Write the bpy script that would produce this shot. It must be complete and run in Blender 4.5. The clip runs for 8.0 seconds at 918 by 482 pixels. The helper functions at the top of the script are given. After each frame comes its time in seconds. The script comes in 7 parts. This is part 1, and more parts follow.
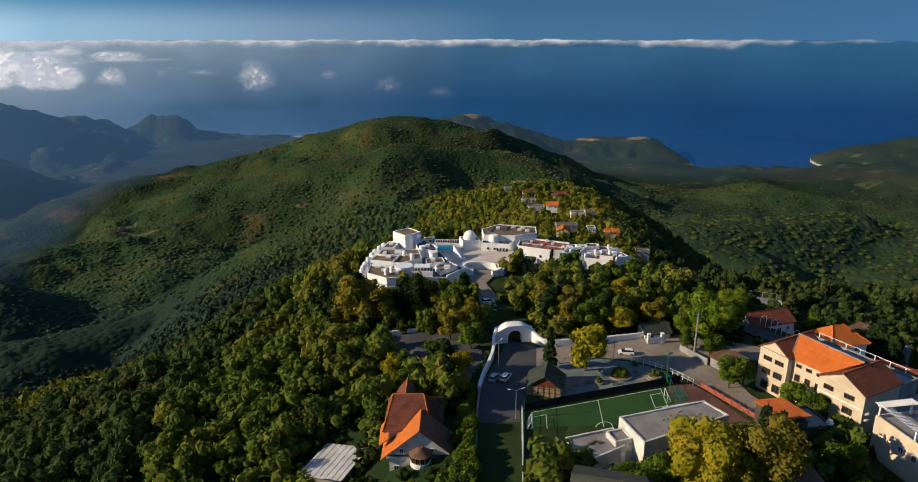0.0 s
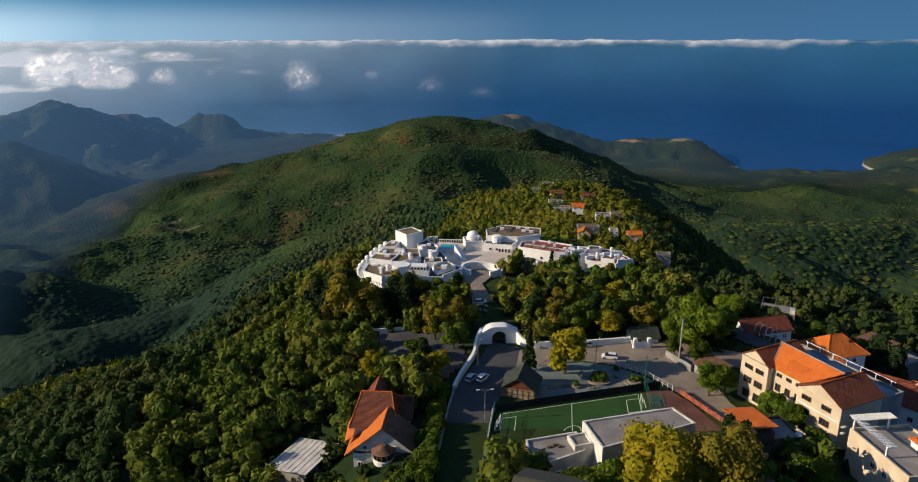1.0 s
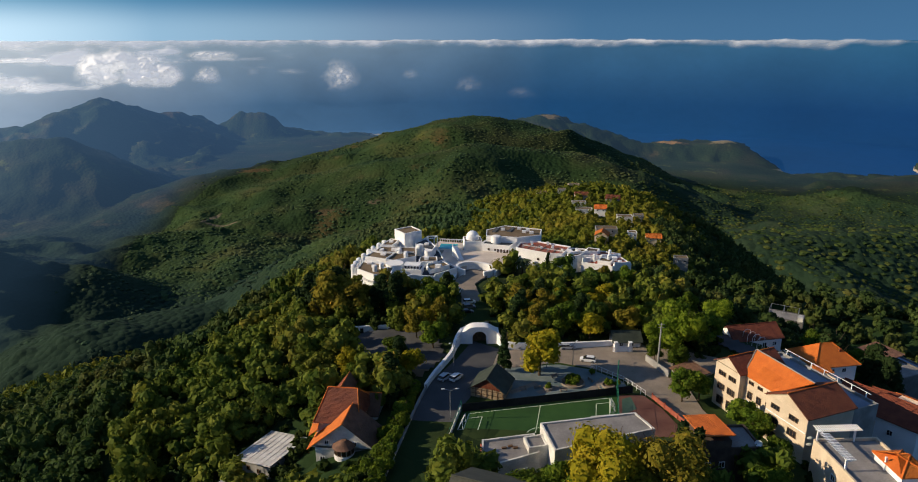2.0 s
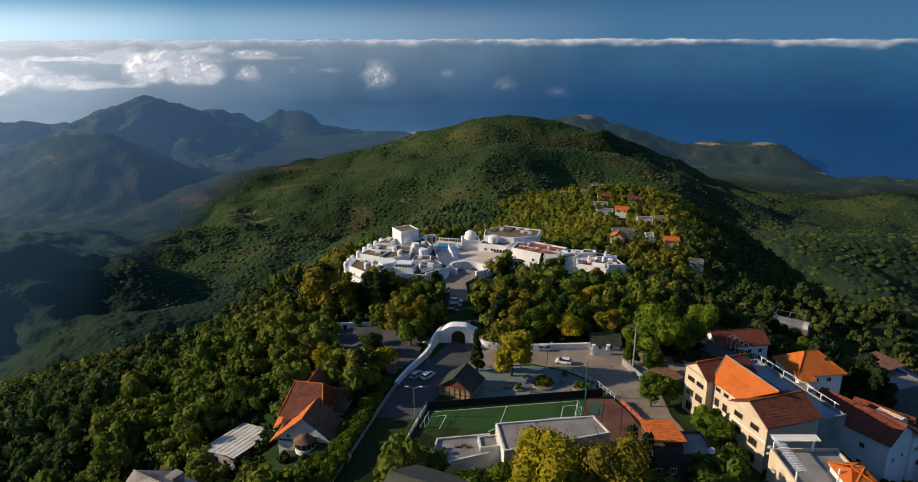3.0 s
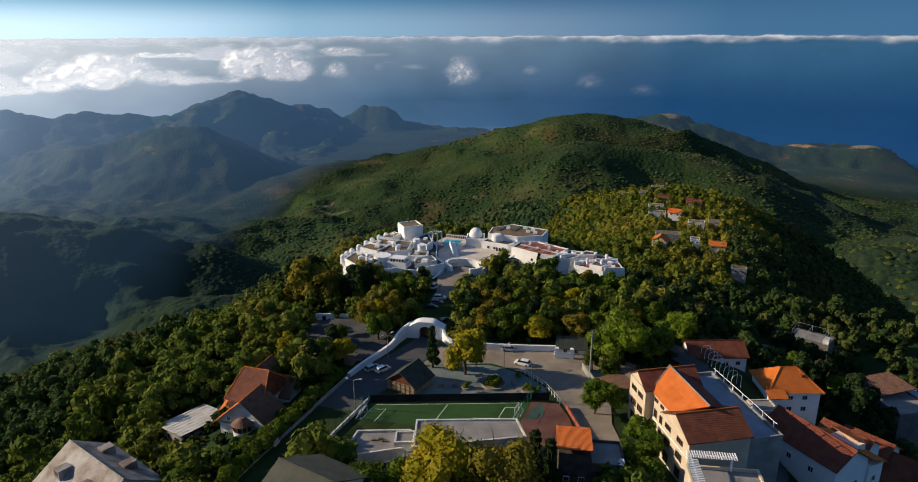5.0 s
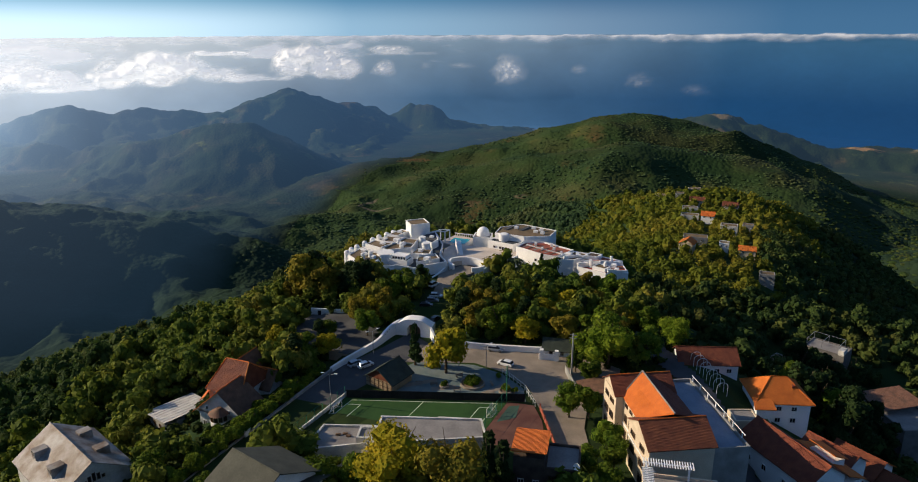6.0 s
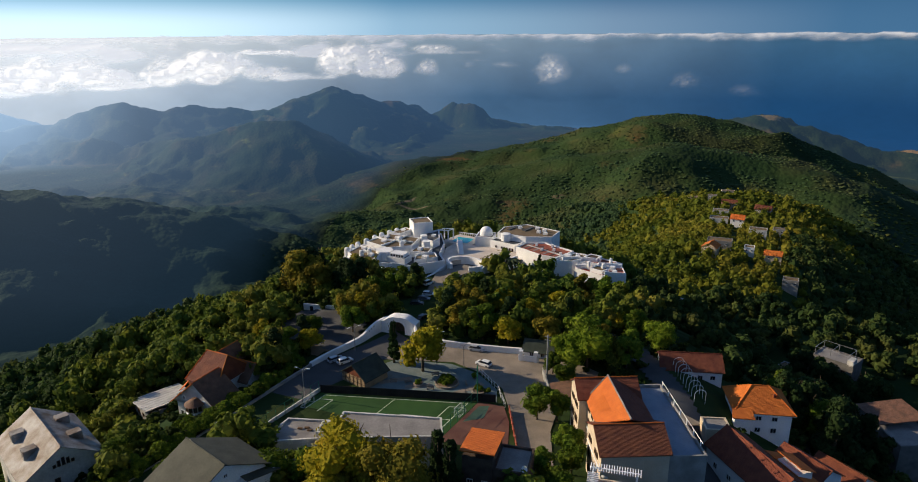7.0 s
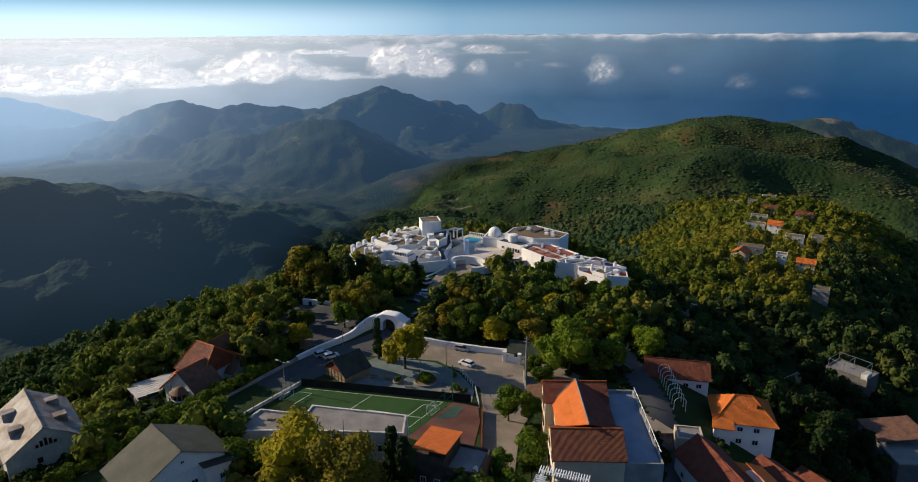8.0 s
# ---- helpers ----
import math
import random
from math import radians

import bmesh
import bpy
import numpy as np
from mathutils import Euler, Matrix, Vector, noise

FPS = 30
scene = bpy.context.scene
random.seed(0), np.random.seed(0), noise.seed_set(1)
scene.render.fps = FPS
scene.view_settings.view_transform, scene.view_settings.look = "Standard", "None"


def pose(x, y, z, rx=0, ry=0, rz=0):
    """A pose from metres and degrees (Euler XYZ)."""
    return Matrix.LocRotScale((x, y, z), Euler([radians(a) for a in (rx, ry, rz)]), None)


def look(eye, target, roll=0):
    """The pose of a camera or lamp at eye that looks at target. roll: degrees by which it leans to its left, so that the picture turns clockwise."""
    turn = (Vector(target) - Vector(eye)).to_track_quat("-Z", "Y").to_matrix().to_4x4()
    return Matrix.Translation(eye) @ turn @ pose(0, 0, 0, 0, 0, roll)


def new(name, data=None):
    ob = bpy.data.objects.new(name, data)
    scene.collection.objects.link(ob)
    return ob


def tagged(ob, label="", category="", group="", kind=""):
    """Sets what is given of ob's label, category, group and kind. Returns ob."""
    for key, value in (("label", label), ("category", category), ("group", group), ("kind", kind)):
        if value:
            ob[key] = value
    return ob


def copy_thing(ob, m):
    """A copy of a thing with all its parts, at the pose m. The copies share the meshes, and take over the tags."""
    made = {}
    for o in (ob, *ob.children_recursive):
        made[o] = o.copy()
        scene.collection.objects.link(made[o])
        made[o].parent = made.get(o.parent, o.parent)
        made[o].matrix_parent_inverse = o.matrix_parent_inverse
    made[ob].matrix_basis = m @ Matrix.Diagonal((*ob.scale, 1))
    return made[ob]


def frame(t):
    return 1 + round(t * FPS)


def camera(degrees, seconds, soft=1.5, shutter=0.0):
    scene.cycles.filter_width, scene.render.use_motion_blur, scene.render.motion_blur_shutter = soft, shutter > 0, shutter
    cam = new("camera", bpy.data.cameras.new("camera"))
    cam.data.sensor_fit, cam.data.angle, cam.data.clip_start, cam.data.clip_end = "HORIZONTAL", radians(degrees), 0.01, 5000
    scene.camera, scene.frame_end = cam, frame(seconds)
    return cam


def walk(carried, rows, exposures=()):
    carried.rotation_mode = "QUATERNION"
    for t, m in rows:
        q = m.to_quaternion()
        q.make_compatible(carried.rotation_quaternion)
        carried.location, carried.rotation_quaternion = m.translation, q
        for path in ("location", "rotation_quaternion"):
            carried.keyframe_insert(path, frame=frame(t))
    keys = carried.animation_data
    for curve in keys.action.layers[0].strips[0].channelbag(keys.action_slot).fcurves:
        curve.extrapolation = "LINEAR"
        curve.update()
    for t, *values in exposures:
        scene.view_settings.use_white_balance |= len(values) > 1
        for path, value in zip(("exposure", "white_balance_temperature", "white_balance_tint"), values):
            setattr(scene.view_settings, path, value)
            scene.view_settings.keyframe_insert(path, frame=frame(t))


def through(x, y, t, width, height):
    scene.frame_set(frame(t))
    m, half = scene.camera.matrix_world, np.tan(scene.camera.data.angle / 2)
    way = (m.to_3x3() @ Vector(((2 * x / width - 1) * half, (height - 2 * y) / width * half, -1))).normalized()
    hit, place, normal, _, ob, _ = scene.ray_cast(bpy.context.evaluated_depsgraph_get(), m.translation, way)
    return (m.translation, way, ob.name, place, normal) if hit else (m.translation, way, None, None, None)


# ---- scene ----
cam = camera(68.7, 8.0, 1.0)
# seconds, eye, aim, lean
PATH = [
    (0.0, (-0.026, -0.363, 77.475), (-0.027, 1.548, 76.887), -0.0),
    (0.5, (7.439, -0.316, 77.514), (7.375, 1.595, 76.926), -0.1),
    (1.0, (14.968, -0.226, 77.544), (14.844, 1.682, 76.956), -0.1),
    (1.5, (22.44, 0.053, 77.601), (22.258, 1.956, 77.013), -0.1),
    (3.0, (45.087, 2.116, 77.913), (44.744, 3.996, 77.323), -0.1),
    (3.5, (52.492, 3.394, 77.98), (52.091, 5.262, 77.388), -0.1),
    (4.0, (59.903, 4.996, 77.956), (59.447, 6.851, 77.363), -0.1),
    (4.5, (67.201, 6.901, 77.929), (66.686, 8.74, 77.334), -0.2),
    (6.0, (88.673, 14.285, 77.722), (87.967, 16.057, 77.122), -0.3),
    (6.5, (95.769, 17.216, 77.696), (95.003, 18.963, 77.096), -0.3),
    (7.0, (102.84, 20.336, 77.676), (102.019, 22.058, 77.074), -0.4),
    (7.5, (109.936, 23.591, 77.654), (109.051, 25.282, 77.054), -0.4),
    (8.0, (116.879, 26.953, 77.656), (115.932, 28.609, 77.055), -0.4),
]
walk(cam, [(t, look(eye, aim, lean)) for t, eye, aim, lean in PATH])

# ---------------------------------------------------------------- light
SUN_LEFT, SUN_UP = 99.0, 22.0   # degrees left of +y, degrees over the horizon
world = bpy.data.worlds.new("world")
scene.world = world
world.use_nodes = True
wn = world.node_tree
sky = wn.nodes.new("ShaderNodeTexSky")
sky.sky_type, sky.sun_disc = "NISHITA", False
sky.sun_elevation, sky.sun_rotation = radians(SUN_UP), radians(-SUN_LEFT)
sky.altitude, sky.air_density, sky.dust_density, sky.ozone_density = 800, 1.0, 0.2, 3.5
wn.nodes["Background"].inputs["Strength"].default_value = 0.13
# the low band of the sky is seen from a mountain top, over the haze: the pale rim lies below the skyline
wtc, lift, norm = wn.nodes.new("ShaderNodeTexCoord"), wn.nodes.new("ShaderNodeVectorMath"), wn.nodes.new("ShaderNodeVectorMath")
lift.operation, norm.operation = "ADD", "NORMALIZE"
lift.inputs[1].default_value = (0, 0, 0.45)
wn.links.new(wtc.outputs["Generated"], lift.inputs[0])
wn.links.new(lift.outputs["Vector"], norm.inputs[0])
wn.links.new(norm.outputs["Vector"], sky.inputs["Vector"])
# deeper and greener towards the skyline
wsep, wmr, wmix, wmul = (wn.nodes.new("ShaderNode" + k) for k in ("SeparateXYZ", "MapRange", "Mix", "Mix"))
wmix.data_type = wmul.data_type = "RGBA"
wmul.blend_type = "MULTIPLY"
wmul.inputs["Factor"].default_value = 1.0
wmr.inputs["From Min"].default_value, wmr.inputs["From Max"].default_value = 0.04, 0.30
wmix.inputs["A"].default_value, wmix.inputs["B"].default_value = (0.37, 0.58, 0.60, 1), (1, 1, 1, 1)
wn.links.new(wtc.outputs["Generated"], wsep.inputs[0])
wn.links.new(wsep.outputs["Z"], wmr.inputs["Value"])
wn.links.new(wmr.outputs["Result"], wmix.inputs["Factor"])
wn.links.new(sky.outputs["Color"], wmul.inputs["A"])
wn.links.new(wmix.outputs["Result"], wmul.inputs["B"])
# bright haze over the skyline, strongest under the sun
wdot, wramp, wlow, wglow, wadd = (wn.nodes.new("ShaderNode" + k) for k in ("VectorMath", "ValToRGB", "MapRange", "Mix", "Mix"))
wdot.operation = "DOT_PRODUCT"
wdot.inputs[1].default_value = (-0.866, 0.5, 0)
wn.links.new(wtc.outputs["Generated"], wdot.inputs[0])
wn.links.new(wdot.outputs["Value"], wramp.inputs["Fac"])
for k, (at_, c_) in enumerate(((0.0, (0.0, 0.0, 0.0)), (0.45, (0.02, 0.03, 0.034)), (0.87, (0.30, 0.33, 0.32)), (1.0, (0.80, 0.78, 0.73)))):
    e_ = wramp.color_ramp.elements[k] if k < 2 else wramp.color_ramp.elements.new(at_)
    e_.position, e_.color = at_, (*c_, 1)
wlow.inputs["From Min"].default_value, wlow.inputs["From Max"].default_value, wlow.inputs["To Min"].default_value, wlow.inputs["To Max"].default_value = 0.0, 0.060, 1, 0
wn.links.new(wsep.outputs["Z"], wlow.inputs["Value"])
wlow.interpolation_type = "SMOOTHERSTEP"
wglow.data_type = wadd.data_type = "RGBA"
wglow.inputs["A"].default_value = (0, 0, 0, 1)
wn.links.new(wlow.outputs["Result"], wglow.inputs["Factor"])
wn.links.new(wramp.outputs["Color"], wglow.inputs["B"])
wadd.blend_type = "ADD"
wadd.inputs["Factor"].default_value = 1.0
wgain = wn.nodes.new("ShaderNodeVectorMath")
wgain.operation = "SCALE"
wgain.inputs["Scale"].default_value = 5.0
# clear blue air above it, brightest on the sun's side
wramp2, wlow2, wblue, wsum = (wn.nodes.new("ShaderNode" + k) for k in ("ValToRGB", "MapRange", "Mix", "VectorMath"))
for k, (at_, c_) in enumerate(((0.0, (0.0, 0.0, 0.0)), (0.68, (0.0, 0.005, 0.01)), (0.87, (0.01, 0.09, 0.12)), (1.0, (0.15, 0.33, 0.34)))):
    e_ = wramp2.color_ramp.elements[k] if k < 2 else wramp2.color_ramp.elements.new(at_)
    e_.position, e_.color = at_, (*c_, 1)
wn.links.new(wdot.outputs["Value"], wramp2.inputs["Fac"])
wlow2.inputs["From Min"].default_value, wlow2.inputs["From Max"].default_value, wlow2.inputs["To Min"].default_value, wlow2.inputs["To Max"].default_value = 0.0, 0.30, 1, 0
wn.links.new(wsep.outputs["Z"], wlow2.inputs["Value"])
wblue.data_type, wsum.operation = "RGBA", "ADD"
wblue.inputs["A"].default_value = (0, 0, 0, 1)
wn.links.new(wlow2.outputs["Result"], wblue.inputs["Factor"])
wn.links.new(wramp2.outputs["Color"], wblue.inputs["B"])
wn.links.new(wglow.outputs["Result"], wsum.inputs[0])
wn.links.new(wblue.outputs["Result"], wsum.inputs[1])
wn.links.new(wsum.outputs["Vector"], wgain.inputs[0])
wn.links.new(wmul.outputs["Result"], wadd.inputs["A"])
wn.links.new(wgain.outputs["Vector"], wadd.inputs["B"])
wn.links.new(wadd.outputs["Result"], wn.nodes["Background"].inputs["Color"])
lamp = bpy.data.lights.new("sun", "SUN")
lamp.energy, lamp.angle, lamp.color = 4.5, radians(0.6), (1.0, 0.83, 0.60)
sun = new("sun", lamp)
sa, se = radians(SUN_LEFT), radians(SUN_UP)
SUN_DIR = Vector((-math.sin(sa) * math.cos(se), math.cos(sa) * math.cos(se), math.sin(se)))
sun.matrix_world = look(SUN_DIR * 300, (0, 0, 0))
scene.view_settings.exposure = 0.3

# ---------------------------------------------------------------- numbers from a lattice
def lattice(ix, iy, seed):
    n = (ix.astype(np.int64) * 374761393 + iy.astype(np.int64) * 668265263 + seed * 974711) & 0x7FFFFFFF
    n = ((n ^ (n >> 13)) * 1274126177) & 0x7FFFFFFF
    return ((n ^ (n >> 16)) & 0xFFFF) / 65535.0


def value_noise(x, y, seed=0):
    ix, iy = np.floor(x), np.floor(y)
    fx, fy = x - ix, y - iy
    fx, fy = fx * fx * (3 - 2 * fx), fy * fy * (3 - 2 * fy)
    a, b = lattice(ix, iy, seed), lattice(ix + 1, iy, seed)
    c, d = lattice(ix, iy + 1, seed), lattice(ix + 1, iy + 1, seed)
    return (a + (b - a) * fx) * (1 - fy) + (c + (d - c) * fx) * fy


def fbm(x, y, seed=0, octaves=4):
    s, amp, tot = 0, 1.0, 0
    for k in range(octaves):
        s = s + amp * (value_noise(x * 2 ** k, y * 2 ** k, seed + k) - 0.5)
        tot += amp
        amp *= 0.5
    return 2 * s / tot


# ---------------------------------------------------------------- materials
def material(name, colours, rough=0.8, scale=1.0, grain=12.0, bump=0.3, metal=0.0, vary=0.0, island=0.0, coords="Object", dist=0.05, sheen=0.0, spec=0.3):
    """Noise-blended paint: two colours over large stains, fine grain over both, relief from the grain."""
    m = bpy.data.materials.new(name)
    m.use_nodes = True
    n, l = m.node_tree.nodes, m.node_tree.links
    b = n["Principled BSDF"]
    b.inputs["Roughness"].default_value, b.inputs["Metallic"].default_value = rough, metal
    b.inputs["Specular IOR Level"].default_value = spec
    if sheen:
        b.inputs["Sheen Weight"].default_value = sheen
    tc = n.new("ShaderNodeTexCoord")
    big, fine = n.new("ShaderNodeTexNoise"), n.new("ShaderNodeTexNoise")
    big.inputs["Scale"].default_value, big.inputs["Detail"].default_value = scale, 6
    fine.inputs["Scale"].default_value, fine.inputs["Detail"].default_value = grain, 4
    for t in (big, fine):
        l.new(tc.outputs[coords], t.inputs["Vector"])
    ramp = n.new("ShaderNodeValToRGB")
    ramp.color_ramp.elements[0].position, ramp.color_ramp.elements[1].position = 0.32, 0.68
    ramp.color_ramp.elements[0].color, ramp.color_ramp.elements[1].color = (*colours[0], 1), (*colours[-1], 1)
    if len(colours) == 3:
        e = ramp.color_ramp.elements.new(0.5)
        e.color = (*colours[1], 1)
    l.new(big.outputs["Fac"], ramp.inputs["Fac"])
    hsv = n.new("ShaderNodeHueSaturation")
    l.new(ramp.outputs["Color"], hsv.inputs["Color"])
    val = n.new("ShaderNodeMapRange")
    val.inputs["To Min"].default_value, val.inputs["To Max"].default_value = 0.72, 1.28
    l.new(fine.outputs["Fac"], val.inputs["Value"])
    out = val.outputs["Result"]
    for amount, node, sock in ((vary, "ShaderNodeObjectInfo", "Random"), (island, "ShaderNodeNewGeometry", "Random Per Island")):
        if amount:
            info, mr, mul = n.new(node), n.new("ShaderNodeMapRange"), n.new("ShaderNodeMath")
            mr.inputs["To Min"].default_value, mr.inputs["To Max"].default_value = 1 - amount, 1 + amount
            mul.operation = "MULTIPLY"
            l.new(info.outputs[sock], mr.inputs["Value"])
            l.new(mr.outputs["Result"], mul.inputs[0])
            l.new(out, mul.inputs[1])
            out = mul.outputs["Value"]
            hue = n.new("ShaderNodeMapRange")
            hue.inputs["To Min"].default_value, hue.inputs["To Max"].default_value = 0.5 + 0.05 * amount, 0.5 - 0.06 * amount
            l.new(info.outputs[sock], hue.inputs["Value"])
            l.new(hue.outputs["Result"], hsv.inputs["Hue"])
    l.new(out, hsv.inputs["Value"])
    l.new(hsv.outputs["Color"], b.inputs["Base Color"])
    if bump:
        bp = n.new("ShaderNodeBump")
        bp.inputs["Strength"].default_value, bp.inputs["Distance"].default_value = bump, dist
        l.new(fine.outputs["Fac"], bp.inputs["Height"])
        l.new(bp.outputs["Normal"], b.inputs["Normal"])
    return m


def leaf_material(name, colours, scale=0.25, vary=0.3, island=0.3, grain=3.0, through=0.35, bump=0.0, dist=0.3):
    m = material(name, colours, 0.8, scale, grain, bump, vary=vary, island=island, dist=dist, spec=0.08)
    n, l = m.node_tree.nodes, m.node_tree.links
    tra, mix = n.new("ShaderNodeBsdfTranslucent"), n.new("ShaderNodeMixShader")
    hsv = next(q for q in n if q.bl_idname == "ShaderNodeHueSaturation")
    l.new(hsv.outputs["Color"], tra.inputs["Color"])
    mix.inputs[0].default_value = through
    l.new(n["Principled BSDF"].outputs[0], mix.inputs[1])
    l.new(tra.outputs[0], mix.inputs[2])
    l.new(mix.outputs[0], n["Material Output"].inputs["Surface"])
    return m


def tile_material(name, colours):
    """Clay pantiles: rolls down the slope and courses across it, in the roof's own metres (UV)."""
    m = material(name, colours, rough=0.75, scale=0.7, grain=9.0, bump=0.0, vary=0.08)
    n, l = m.node_tree.nodes, m.node_tree.links
    uv = n.new("ShaderNodeUVMap")
    rolls, rows = n.new("ShaderNodeTexWave"), n.new("ShaderNodeTexWave")
    rolls.bands_direction, rows.bands_direction, rows.wave_profile = "X", "Y", "SAW"
    rolls.inputs["Scale"].default_value, rows.inputs["Scale"].default_value = 1.6, 1.1
    for w in (rolls, rows):
        w.inputs["Distortion"].default_value = 0.4
        l.new(uv.outputs["UV"], w.inputs["Vector"])
    add = n.new("ShaderNodeMath")
    add.operation = "ADD"
    l.new(rolls.outputs["Fac"], add.inputs[0])
    l.new(rows.outputs["Fac"], add.inputs[1])
    bp = n.new("ShaderNodeBump")
    bp.inputs["Strength"].default_value, bp.inputs["Distance"].default_value = 0.75, 0.07
    l.new(add.outputs["Value"], bp.inputs["Height"])
    l.new(bp.outputs["Normal"], n["Principled BSDF"].inputs["Normal"])
    return m


